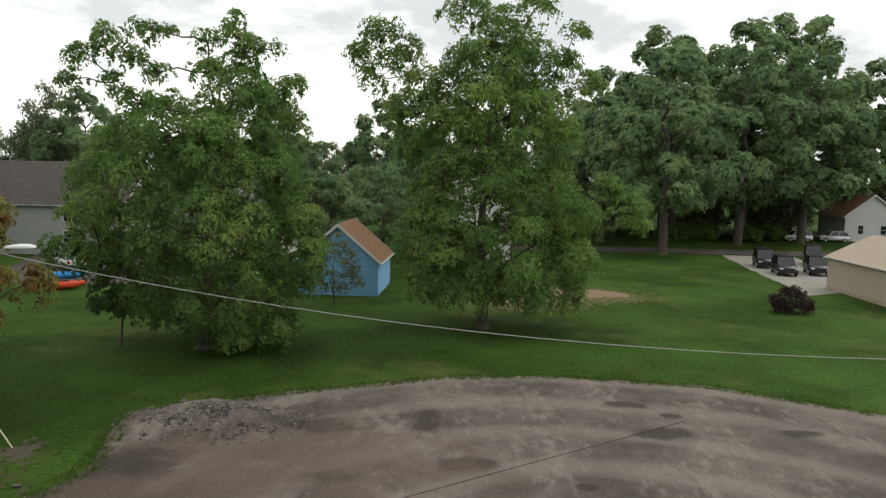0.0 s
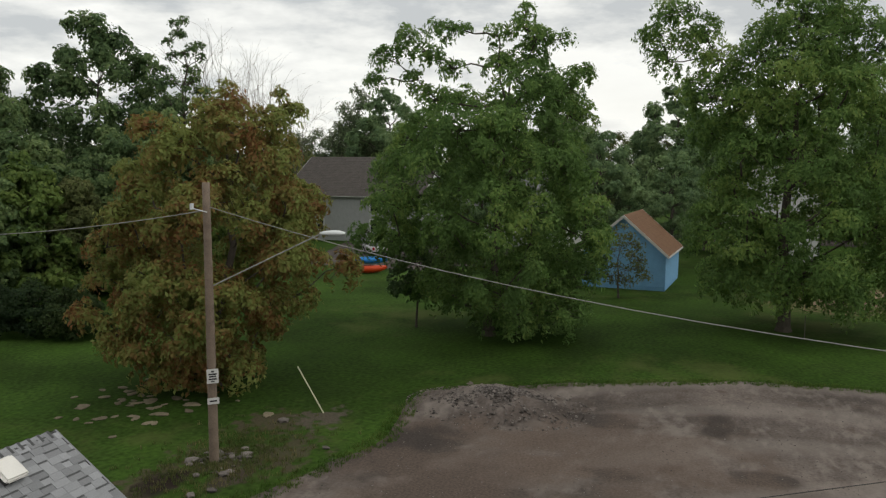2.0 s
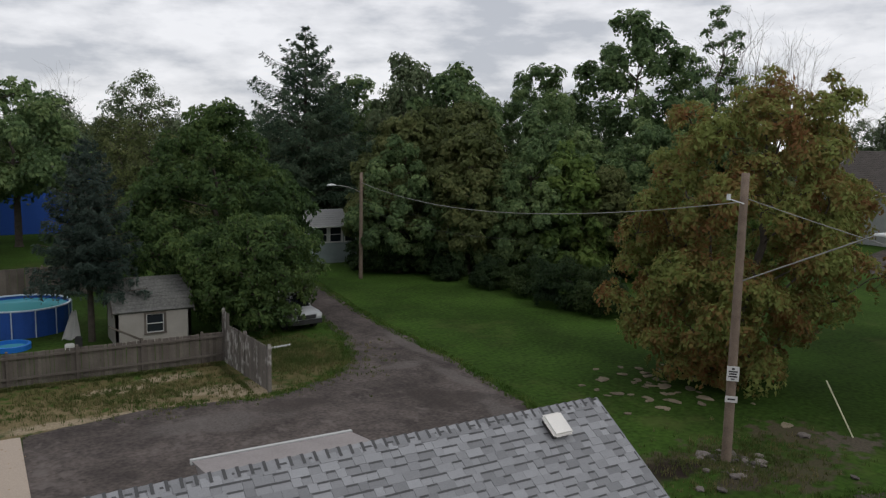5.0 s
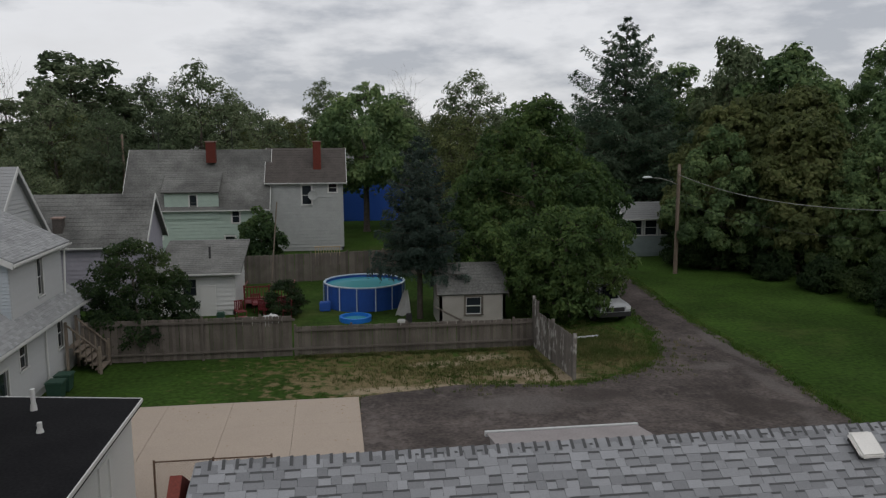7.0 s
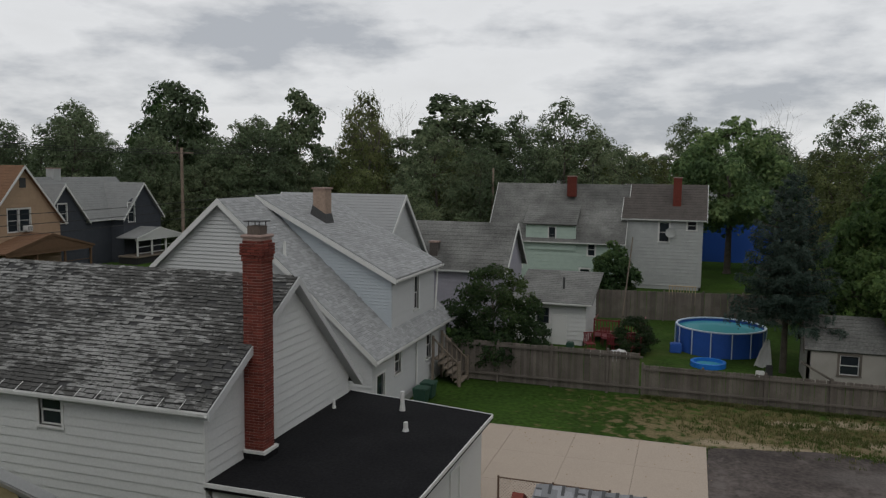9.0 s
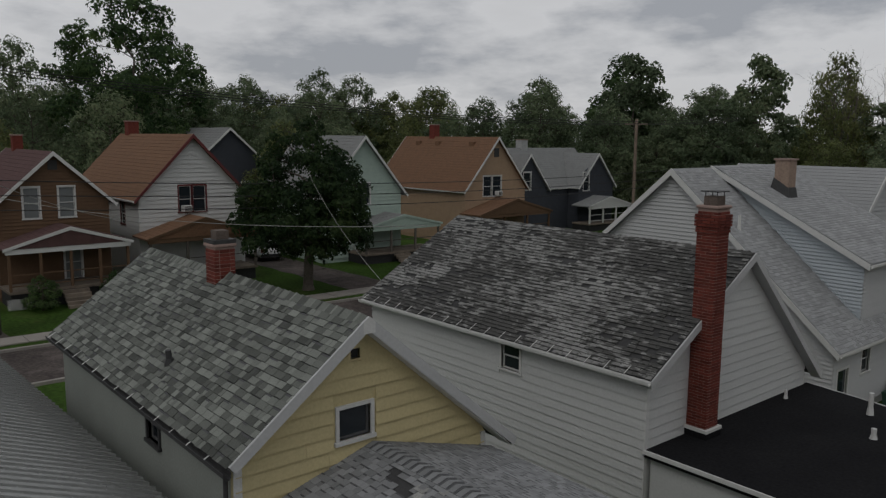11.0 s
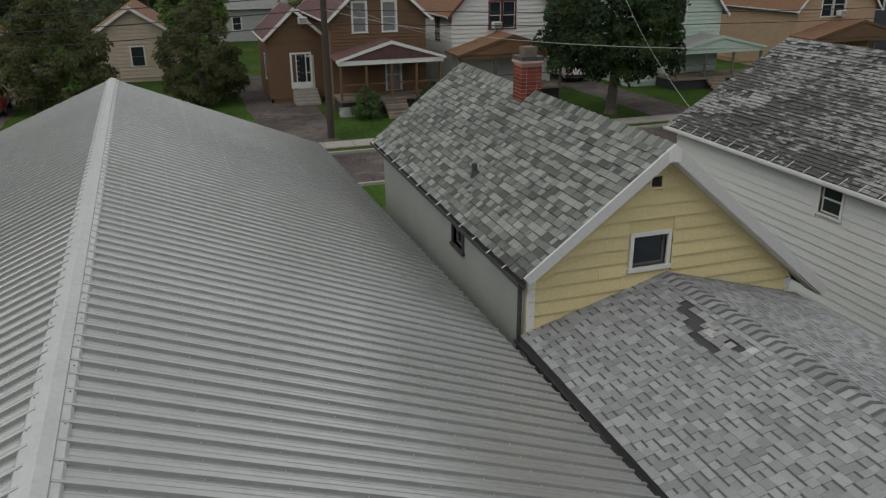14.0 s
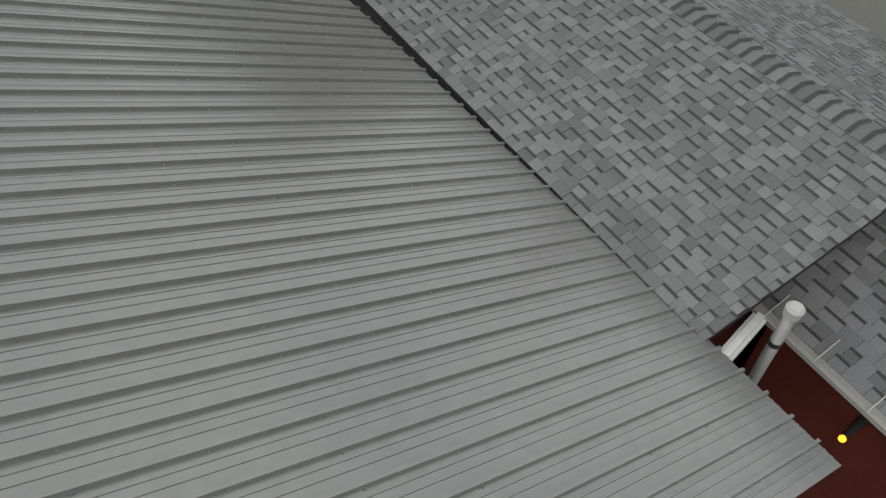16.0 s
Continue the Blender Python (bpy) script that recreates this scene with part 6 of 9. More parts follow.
# ---- yards, fences and their things ----
def board_fence(name, a, b, h, label, rails=True, seed=1, wide=0.14, post=2.44, flip=1, tall=None, mat=None):
    """Upright boards on rails between posts."""
    rng = random.Random(seed)
    mat = mat or M_greywood
    a, b = Vector(a), Vector(b)
    d = (b - a).normalized()
    f = thing(name, (a.x, a.y, 0), label, "fence")
    fr = facing((a.x, a.y, 0), (d.x, d.y))
    L = (b - a).length
    inv = world_of(f).inverted()
    meshes = []
    for k in range(4):
        bm = bmesh.new()
        w = wide - 0.012 + 0.004 * k
        prism(bm, [(0, -0.01, 0), (w, -0.01, 0), (w, 0.01, 0), (0, 0.01, 0)], [(0.012, -0.01, 1), (w - 0.012, -0.01, 1), (w, 0.01, 0.985), (0, 0.01, 0.985)])
        me = bpy.data.meshes.new("board"); bm.to_mesh(me); bm.free(); me.materials.append(mat)
        meshes.append(me)
    u = 0.0
    while u < L - wide:
        hh = (tall(u) if tall else h) * rng.uniform(0.993, 1.007)
        ob = new("board", rng.choice(meshes))
        ob.parent, ob.matrix_parent_inverse = f, inv
        ob.matrix_basis = fr @ Matrix.Translation((u, 0.03 * flip, 0.05)) @ pose(0, 0, 0, rng.uniform(-0.6, 0.6), rng.uniform(-0.7, 0.7), 0) @ Matrix.Diagonal((1, 1, hh - 0.05, 1))
        u += wide
    k = 0
    while k * post <= L + 0.01:
        hh = (tall(min(k * post, L)) if tall else h) + 0.1
        box_part("post", k * post - 0.05, k * post + 0.05, -0.07, 0.07, 0, hh, mat, f, m=fr, bevel=0.01)
        k += 1
    if rails:
        for z in (0.34, h - 0.2):
            box_part("rail", 0, L, -0.06 * flip - 0.02, -0.06 * flip + 0.02, z, z + 0.09, mat, f, m=fr)
    return f


M_peel = material("peeling_painted_boards", (0.150, 0.135, 0.120), 0.9, vary=0.28, scale=1.4, fine=40, bump=0.35, tint=(0.09, 0.08, 0.07), rnd=0.2)
worn(M_peel, (0.42, 0.41, 0.38), (1.2, 1.2, 0.9), (5.0, 5.0, 2.2), 0.53, 0.60, 0.8)
board_fence("board_fence", (-29.2, 30.9), (-20.4, 30.9), 1.85, "tall weathered grey board fence with outside rails", True, 1, flip=-1)
board_fence("board_fence", (-20.4, 30.9), (-9.7, 30.9), 1.35, "lower weathered board fence with outside rails", True, 2, flip=-1)
board_fence("board_fence", (-9.7, 30.9), (-9.35, 25.85), 1.8, "leaning grey plank fence with peeling white paint", False, 3, wide=0.19, post=2.5, tall=lambda u: 2.3 if u < 0.75 else 1.8, mat=M_peel)
board_fence("board_fence", (-25, 48.2), (-12, 50.2), 1.9, "grey solid fence behind the pool", False, 4, wide=0.2)

# garden shed
M_stucco = material("grey_stucco", (0.33, 0.31, 0.28), 0.9, vary=0.15, scale=1.5, fine=40, bump=0.4)
shed = thing("garden_shed", (-11.8, 36.5, 0), "small grey stucco shed with a shingle roof", "shed")
gable_body(shed, -13.4, -10.0, 35.5, 38.0, 1.75, 3.05, "x", M_stucco, M_old_roof, M_greywood, 0, 0.12, "", 0.3, [("S", 1.35, 2.15, 0.55, 1.45)], 0.18, sash=M_white, gutters=False)

# above-ground pool
M_pool = material("blue_pool_liner", (0.025, 0.085, 0.33), 0.5, vary=0.12, scale=2, fine=20, bump=0.05)
M_water = bpy.data.materials.new("pool_water")
M_water.use_nodes = True
wb = M_water.node_tree.nodes["Principled BSDF"]
wb.inputs["Base Color"].default_value, wb.inputs["Roughness"].default_value = (0.08, 0.32, 0.36, 1), 0.12
M_poolrim = material("pale_blue_frame", (0.45, 0.52, 0.60), 0.5, vary=0.08, bump=0.03)
pool = thing("swimming_pool", (-16.95, 41.5, 0), "round blue frame pool filled with turquoise water", "pool")
PC, PR, PH = Vector((-16.95, 41.5, 0)), 2.28, 1.3


def ring_wall(bm, c, r0, r1, z0, z1, seg=40):
    prof = [(r0, z0), (r1, z0), (r1, z1), (r0, z1)]
    rings = [[bm.verts.new((c.x + r * math.cos(k * math.tau / seg), c.y + r * math.sin(k * math.tau / seg), z)) for k in range(seg)] for r, z in prof]
    for p, q in zip(rings, rings[1:] + rings[:1]):
        for k in range(seg):
            bm.faces.new((p[k], p[(k + 1) % seg], q[(k + 1) % seg], q[k]))


bm = bmesh.new(); ring_wall(bm, PC, PR - 0.03, PR, 0, PH); part("pool_wall", bm, M_pool, pool)
bm = bmesh.new(); ring_wall(bm, PC, PR - 0.06, PR + 0.05, PH, PH + 0.06); part("rim", bm, M_poolrim, pool)
bm = bmesh.new(); tube(bm, PC + Vector((0, 0, 0.02)), PC + Vector((0, 0, PH - 0.14)), PR - 0.04, seg=40); part("water", bm, M_water, pool)
for k in range(14):
    t = k * math.tau / 14
    p = PC + Vector((math.cos(t), math.sin(t), 0)) * (PR + 0.05)
    bm = bmesh.new(); tube(bm, p, p + Vector((0, 0, PH + 0.04)), 0.03, seg=6); part("upright", bm, M_poolrim, pool)
box_part("filter_pump", -19.5, -18.9, 39.7, 40.2, 0, 0.5, M_pool, pool, bevel=0.04)
kid = thing("paddling_pool", (-17.6, 37.4, 0), "small round blue paddling pool on the lawn", "paddling pool")
bm = bmesh.new(); ring_wall(bm, Vector((-17.6, 37.4, 0)), 0.72, 0.85, 0, 0.24, 28); part("rim", bm, material("bright_blue_plastic", (0.02, 0.16, 0.55), 0.4, vary=0.1, bump=0.02), kid)
bm = bmesh.new(); tube(bm, (-17.6, 37.4, 0), (-17.6, 37.4, 0.08), 0.73, seg=28); part("water", bm, M_water, kid)

# red garden furniture behind the fence
M_redmetal = material("red_metal", (0.15, 0.026, 0.03), 0.5, vary=0.15, bump=0.05)


def chair():
    c = thing("garden_chair", (0, 0, 0), "red metal garden chair on the patio", "chair", "red patio chairs")
    bm = box(bmesh.new(), -0.25, 0.25, -0.25, 0.25, 0.40, 0.44)
    bmesh.ops.bevel(bm, geom=bm.edges[:], offset=0.01, segments=1, affect="EDGES")
    part("seat", bm, M_redmetal, c)
    bm = bmesh.new()
    for k in range(5):
        box(bm, -0.24 + 0.1 * k, -0.18 + 0.1 * k, 0.23, 0.26, 0.44, 0.95)
    box(bm, -0.26, 0.26, 0.22, 0.27, 0.92, 0.98)
    part("backrest", bm, M_redmetal, c)
    for x in (-0.22, 0.22):
        for y in (-0.22, 0.22):
            bm = bmesh.new(); tube(bm, (x, y, 0), (x, y, 0.42), 0.018, seg=6); part("leg", bm, M_redmetal, c)
    return c


c0 = chair()
c0.matrix_basis = pose(-23.6, 38.6, 0, 0, 0, 30)
for x, y, r in ((-22.4, 38.9, 150), (-21.6, 39.6, 200), (-22.9, 40.2, 20), (-21.2, 38.5, 280)):
    copy_thing(c0, pose(x, y, 0, 0, 0, r))
tb = thing("patio_table", (-22.5, 39.4, 0), "round red metal patio table", "table")
bm = bmesh.new(); tube(bm, (-22.5, 39.4, 0.70), (-22.5, 39.4, 0.74), 0.55, seg=20); part("tabletop", bm, M_redmetal, tb)
bm = bmesh.new(); tube(bm, (-22.5, 39.4, 0), (-22.5, 39.4, 0.7), 0.04, seg=8); part("stem", bm, M_redmetal, tb)
bm = bmesh.new(); tube(bm, (-22.25, 40.8, 0), (-21.7, 40.8, 6.0), 0.04, seg=6)
tagged(part("clothes_pole", bm, M_wood), "thin leaning pole beside the patio", "pole")

# low red deck with railings behind the patio
deck = thing("garden_deck", (-22.6, 41.8, 0), "low dark red painted deck with slatted railings", "deck")
for k in range(9):
    box_part("deck_board", -23.7, -20.9, 41.0 + 0.2 * k, 41.185 + 0.2 * k, 0.30, 0.34, M_redmetal, deck)
for x in (-23.65, -22.3, -20.95):
    box_part("post", x - 0.045, x + 0.045, 40.95, 41.04, 0, 1.35, M_redmetal, deck)
for z in (0.55, 1.22):
    box_part("rail", -23.6, -21.0, 40.97, 41.02, z, z + 0.07, M_redmetal, deck)
for k in range(15):
    box_part("baluster", -23.5 + 0.17 * k, -23.46 + 0.17 * k, 40.98, 41.01, 0.62, 1.22, M_redmetal, deck)
for x in (-23.65, -20.95):
    box_part("side_rail", x - 0.03, x + 0.03, 41.04, 42.8, 1.22, 1.29, M_redmetal, deck)
# covered heap of pale things on the patio
for x, y, a, b, h, mat, lab in ((-21.9, 37.6, 0.55, 0.3, 0.42, M_white, "crumpled white tarpaulin on the patio"), (-23.0, 37.3, 0.6, 0.35, 0.4, M_stucco, "grey sheet thrown over garden things")):
    bm = bmesh.new()
    bmesh.ops.create_icosphere(bm, subdivisions=3, radius=1.0)
    for v in bm.verts:
        f = 1 + 0.35 * noise.noise(v.co * 2.3 + Vector((x, y, 0)))
        v.co = Vector((x + v.co.x * a * f, y + v.co.y * b * f, max(0.0, v.co.z * h * f)))
    tagged(part("tarpaulin", bm, mat, smooth=True), lab, "tarpaulin")
# cloth hung on the spruce's trunk
bm = bmesh.new()
for k in range(9):
    t = k / 8
    for z, w in ((0.25, 0.42), (0.9, 0.28), (1.6, 0.10)):
        bm.verts.new((-14.95 + (t - 0.5) * w * 2 - (1.6 - z) * 0.12, 37.05 + 0.07 * math.sin(t * 19 + z), z + 0.05 * math.sin(t * 11)))
bm.verts.ensure_lookup_table()
for k in range(8):
    for q in range(2):
        bm.faces.new([bm.verts[i] for i in (3 * k + q, 3 * k + 3 + q, 3 * k + 4 + q, 3 * k + 1 + q)])
bmesh.ops.solidify(bm, geom=bm.faces[:], thickness=0.02)
tagged(part("hanging_cloth", bm, M_white, smooth=True), "white cloth hanging beside the spruce trunk", "cloth")
# ladder leaning on the shed
lad = thing("ladder", (-13.6, 35.0, 0), "weathered grey wooden ladder leaning low against the shed", "ladder")
for y in (34.72, 35.06):
    bm = bmesh.new(); tube(bm, (-13.75, y, 1.15), (-12.3, y, 0.35), 0.028, seg=6); part("side_rail", bm, M_greywood, lad)
for k in range(6):
    bm = bmesh.new(); tube(bm, (-13.6 + 0.24 * k, 34.72, 1.067 - 0.132 * k), (-13.6 + 0.24 * k, 35.06, 1.067 - 0.132 * k), 0.016, seg=5); part("rung", bm, M_greywood, lad)

# chain-link fence by the pad
M_rust = material("rusty_wire", (0.13, 0.085, 0.06), 0.85, vary=0.25, scale=4, fine=30, bump=0.2)
cl = thing("chain_link_fence", (-22.4, 17.4, 0), "low chain-link fence beside the concrete pad", "fence")
for x in (-23.4, -21.9, -20.4):
    bm = bmesh.new(); tube(bm, (x, 17.3, 0), (x, 17.3, 1.25), 0.03, seg=8); part("post", bm, M_rust, cl)
bm = bmesh.new(); tube(bm, (-23.4, 17.3, 1.2), (-20.4, 17.3, 1.2), 0.02, seg=6); part("top_rail", bm, M_rust, cl)
bm = bmesh.new()
for k in range(46):
    x = -23.4 - 1.15 + k * 0.09
    for s in (1, -1):
        xa, xb = (x, x + 1.15) if s == 1 else (x + 1.15, x)
        za, zb = 0.05, 1.2
        pa, pb = Vector((xa, 17.3, za)), Vector((xb, 17.3, zb))
        lo, hi = -23.4, -20.4
        ts = [0.0, 1.0]
        for lim in (lo, hi):
            t = (lim - xa) / (xb - xa)
            if 0 < t < 1:
                ts.append(t)
        ts.sort()
        for t0, t1 in zip(ts, ts[1:]):
            mid = pa.lerp(pb, (t0 + t1) / 2)
            if lo <= mid.x <= hi:
                tube(bm, pa.lerp(pb, t0), pa.lerp(pb, t1), 0.003, seg=3)
part("mesh", bm, M_rust, cl)

# ---- utility poles, lamps and cables ----
def utility_pole(at, h, r0, r1, label, lean=(0, 0), mat=None):
    p = thing("utility_pole", at, label, "utility pole")
    bm = bmesh.new()
    seg = 12
    rings = []
    for k in range(9):
        t = k / 8
        r = r0 + (r1 - r0) * t
        rings.append([bm.verts.new((at[0] + lean[0] * t + r * math.cos(q * math.tau / seg) * (1 + 0.03 * math.sin(q * 3 + k)), at[1] + lean[1] * t + r * math.sin(q * math.tau / seg), h * t)) for q in range(seg)])
    for a, b in zip(rings, rings[1:]):
        for q in range(seg):
            bm.faces.new((a[q], a[(q + 1) % seg], b[(q + 1) % seg], b[q]))
    bm.faces.new(rings[-1])
    part("shaft", bm, mat or M_pole, p, smooth=True)
    return p


M_pole = material("weathered_pole_wood", (0.20, 0.155, 0.12), 0.9, vary=0.25, scale=3, fine=35, bump=0.4, tint=(0.105, 0.078, 0.06))
M_darkpole = material("creosoted_wood", (0.05, 0.042, 0.036), 0.9, vary=0.25, scale=3, fine=35, bump=0.4)
M_lampgrey = material("lamp_housing", (0.62, 0.64, 0.64), 0.45, vary=0.06, bump=0.02)


def street_arm(pole, a, b, droop=0.0):
    """A bracket arm with a cobra-head lantern."""
    a, b = Vector(a), Vector(b)
    arm = bmesh.new()
    pts = [a.lerp(b, t) + Vector((0, 0, 0.35 * math.sin(t * math.pi) * droop)) for t in (0, 0.25, 0.5, 0.75, 1)]
    for p, q in zip(pts, pts[1:]):
        tube(arm, p, q, 0.022, seg=8)
    part("arm", arm, M_wire, pole)
    d = (b - a); d.z = 0; d.normalize()
    side = Vector((d.y, -d.x, 0))
    head = bmesh.new()
    secs = [(0, 0.05, 0.05), (0.15, 0.09, 0.08), (0.4, 0.16, 0.11), (0.62, 0.15, 0.10), (0.78, 0.06, 0.05)]
    rings = []
    for s, w, h in secs:
        rings.append([head.verts.new(b + d * s + side * (w * math.cos(k * math.tau / 10)) + Vector((0, 0, 0.02 + h * math.sin(k * math.tau / 10) * (1 if math.sin(k * math.tau / 10) > 0 else 0.5)))) for k in range(10)])
    for r0, r1 in zip(rings, rings[1:]):
        for k in range(10):
            head.faces.new((r0[k], r0[(k + 1) % 10], r1[(k + 1) % 10], r1[k]))
    head.faces.new(rings[0]); head.faces.new(rings[-1])
    part("lantern", head, M_lampgrey, pole, "pale grey lantern head", smooth=True)


def sign(pole, at, w, h, lines, frx):
    s = box_part("sign_plate", -w / 2, w / 2, 0, 0.012, -h / 2, h / 2, M_white, pole, "small white notice plate", m=frx)
    bm = bmesh.new()
    for z, a, b, t in lines:
        box(bm, a * w, b * w, 0.012, 0.016, z * h - t * h, z * h + t * h, frx)
    part("print_bars", bm, M_dark, s)


PX, PY = 0.76, 12.83
pole = utility_pole((PX, PY, 0), 8.9, 0.155, 0.115, "grey weathered wooden utility pole with a street light")
# street lamp arm towards the lot
street_arm(pole, (PX + 0.05, PY - 0.12, 5.7), (2.05, 9.6, 7.32), 0.0)
fs = Matrix.Translation((PX - 0.11, PY - 0.12, 0)) @ Matrix(((0.7071, -0.7071, 0, 0), (-0.7071, -0.7071, 0, 0), (0, 0, 1, 0), (0, 0, 0, 1)))
sign(pole, 0, 0.36, 0.46, [(0.33, -0.12, 0.12, 0.06), (0.14, -0.35, 0.35, 0.05), (-0.02, -0.3, 0.3, 0.05), (-0.2, -0.35, 0.35, 0.05), (-0.36, -0.15, 0.15, 0.04)], fs @ Matrix.Translation((0, 0, 2.85)))
sign(pole, 0, 0.36, 0.2, [(0.0, -0.3, 0.3, 0.12)], fs @ Matrix.Translation((0, 0, 2.05)))
bm = bmesh.new()
tube(bm, (PX - 0.12, PY - 0.1, 8.0), (PX - 0.55, PY + 0.15, 8.15), 0.02, seg=6)
tube(bm, (PX - 0.5, PY + 0.15, 8.1), (PX - 0.5, PY + 0.15, 8.28), 0.06, seg=8)
part("insulator", bm, M_lampgrey, pole)
box_part("conduit", PX + 0.12, PX + 0.17, PY - 0.03, PY + 0.02, 0, 5.4, M_lampgrey, pole)
pole2 = utility_pole((4.95, 48.1, 0), 7.6, 0.15, 0.11, "grey wooden utility pole at the lane's end")
street_arm(pole2, (4.9, 48.1, 6.2), (2.6, 47.2, 6.75), 0.4)
pole3 = utility_pole((-59.9, 4.4, 0), 12.6, 0.19, 0.14, "dark wooden street pole with a transformer", mat=M_darkpole)
tr = bmesh.new()
tube(tr, (-59.5, 3.75, 9.6), (-59.5, 3.75, 10.95), 0.36, seg=18)
tube(tr, (-59.5, 3.75, 10.95), (-59.5, 3.75, 11.1), 0.36, 0.2, seg=18)
part("transformer", tr, M_lampgrey, pole3, "pale grey transformer can")
bm = bmesh.new()
for k in range(3):
    tube(bm, (-59.6 + 0.1 * k, 3.65 + 0.12 * k, 11.1), (-59.6 + 0.1 * k, 3.65 + 0.12 * k, 11.5), 0.045, 0.03, seg=6)
part("bushing", bm, M_lampgrey, pole3)
bm = box(bmesh.new(), -59.2, -59.12, 3.68, 3.9, 9.75, 10.4)
part("mark_plate", bm, M_dark, pole3)
pole4 = utility_pole((-66.5, 62.5, 0), 11.4, 0.18, 0.14, "grey wooden pole with a crossarm")
box_part("crossarm", -67.6, -65.4, 62.42, 62.54, 10.85, 10.98, M_pole, pole4, m=Matrix.Translation((-66.5, 62.5, 0)) @ pose(0, 0, 0, 0, 0, 30) @ Matrix.Translation((66.5, -62.5, 0)))
for x, y, h in ((-88, -22, 8.8), (-100, 8, 9.5), (-120, -6, 10), (-40, 82, 9.8), (-22, 96, 10), (68, -14, 9), (-92, 6, 7.5)):
    utility_pole((x, y, 0), h, 0.15, 0.11, "distant grey utility pole")
wire("service_cable", (PX, PY, 8.05), (4.95, 48.1, 6.9), 1.1, 0.018, M_wire, "pale overhead cable between two poles")
wire("service_cable", (PX, PY - 0.1, 8.15), (-2.0, -26.0, 6.5), 1.7, 0.013, M_wire, "pale overhead cable over the lawn")
wire("service_cable", (4.95, 48.1, 5.6), (24, 43, 3.0), 0.8, 0.014, M_dark, "dark sagging cable in front of the trees")
wire("lamp_cable", (4.9, 48.0, 5.2), (5.6, 30, 4.8), 0.5, 0.012, M_dark, "thin dark cable along the trees")
wire("guy_wire", (-6.0, 9.5, 0.3), (11.0, -12.0, 0.05), 0.0, 0.012, M_dark, "dark cable lying over the gravel")
for dz, dy in ((0, 0), (0.25, 0.3), (0.6, -0.2)):
    wire("power_line", (-59.9, 4.4 + dy, 12.2 + dz * 0.5), (-58.6, -70 + dy, 12.0 + dz * 0.5), 1.0, 0.02, M_dark, "thin dark power line along the street")
    wire("power_line", (-59.9, 4.4 + dy, 12.2 + dz * 0.5), (-62, 74 + dy, 11.4 + dz * 0.5), 1.2, 0.02, M_dark, "thin dark power line along the street")
for z in (7.3, 6.6, 5.9):
    wire("telephone_line", (-59.9, 4.4, z), (-58.6, -70, z - 0.2), 0.9, 0.025, M_dark, "dark telephone cable along the street")
    wire("telephone_line", (-59.9, 4.4, z), (-62.5, 74, z - 0.3), 0.9, 0.025, M_dark, "dark telephone cable along the street")
wire("drop_cable", (-60, 4.6, 7.2), (-66, 13.5, 4.2), 0.3, 0.015, M_wire, "pale drop cable to a house")
wire("drop_cable", (-60.2, 21, 8.2), (-38.9, 12.2, 4.3), 0.6, 0.009, M_wire, "pale drop cable to the white house")
wire("service_cable", (-59.9, 4.4, 6.6), (-38.8, 13.4, 6.55), 0.5, 0.012, M_wire, "pale service cable from the pole to the white house")
st = bmesh.new(); tube(st, (6.3, 12.1, 0.0), (6.37, 13.26, 1.68), 0.025, seg=6)
tagged(part("guy_guard", st, material("pale_plastic_guard", (0.50, 0.50, 0.34), 0.6, vary=0.1, bump=0.03)), "pale slanting guy-wire guard in the lawn", "guy wire")

# ---- trees and shrubs ----
M_bark = material("grey_bark", (0.10, 0.085, 0.07), 0.95, vary=0.3, scale=4, fine=30, bump=0.6)
M_twig = material("bare_twigs", (0.17, 0.15, 0.13), 0.95, vary=0.2, scale=4, fine=30, bump=0.3)
L_walnut = leaf_material("walnut_leaves", (0.099, 0.174, 0.052), (0.157, 0.261, 0.074), (0.255, 0.346, 0.097))
L_chest = leaf_material("rusting_chestnut_leaves", (0.250, 0.128, 0.054), (0.235, 0.205, 0.066), (0.235, 0.275, 0.082), 0.5, 0.33, 0.64)
L_hedge = leaf_material("bronzed_evergreen_leaves", (0.067, 0.081, 0.036), (0.106, 0.117, 0.051), (0.174, 0.161, 0.074), 0.6)
# greens greyed in the colour itself for the haze over oak and thicket
L_mid = leaf_material("maple_leaves", (0.077, 0.128, 0.057), (0.137, 0.212, 0.086), (0.233, 0.310, 0.128))
L_street = leaf_material("street_tree_leaves", (0.021, 0.040, 0.018), (0.040, 0.070, 0.026), (0.074, 0.108, 0.037))
L_olive = leaf_material("olive_leaves", (0.070, 0.089, 0.034), (0.128, 0.155, 0.056), (0.200, 0.214, 0.086))
L_dark = leaf_material("dark_leaves", (0.033, 0.061, 0.026), (0.062, 0.109, 0.040), (0.115, 0.171, 0.059))
L_bright = leaf_material("bright_leaves", (0.073, 0.124, 0.035), (0.135, 0.206, 0.053), (0.203, 0.274, 0.073))
L_needle = leaf_material("spruce_needles", (0.034, 0.062, 0.039), (0.065, 0.106, 0.065), (0.120, 0.165, 0.102))
L_yard = leaf_material("yard_leaves", (0.046, 0.084, 0.029), (0.084, 0.139, 0.044), (0.145, 0.205, 0.063))
# maples beyond the road: haze and glare put into paler leaf colours
L_tall_haze = leaf_material("hazed_maple_leaves", (0.124, 0.197, 0.098), (0.205, 0.304, 0.144), (0.311, 0.412, 0.193), 0.2)
L_blue = leaf_material("blue_spruce_needles", (0.034, 0.056, 0.044), (0.056, 0.086, 0.068), (0.092, 0.125, 0.102))
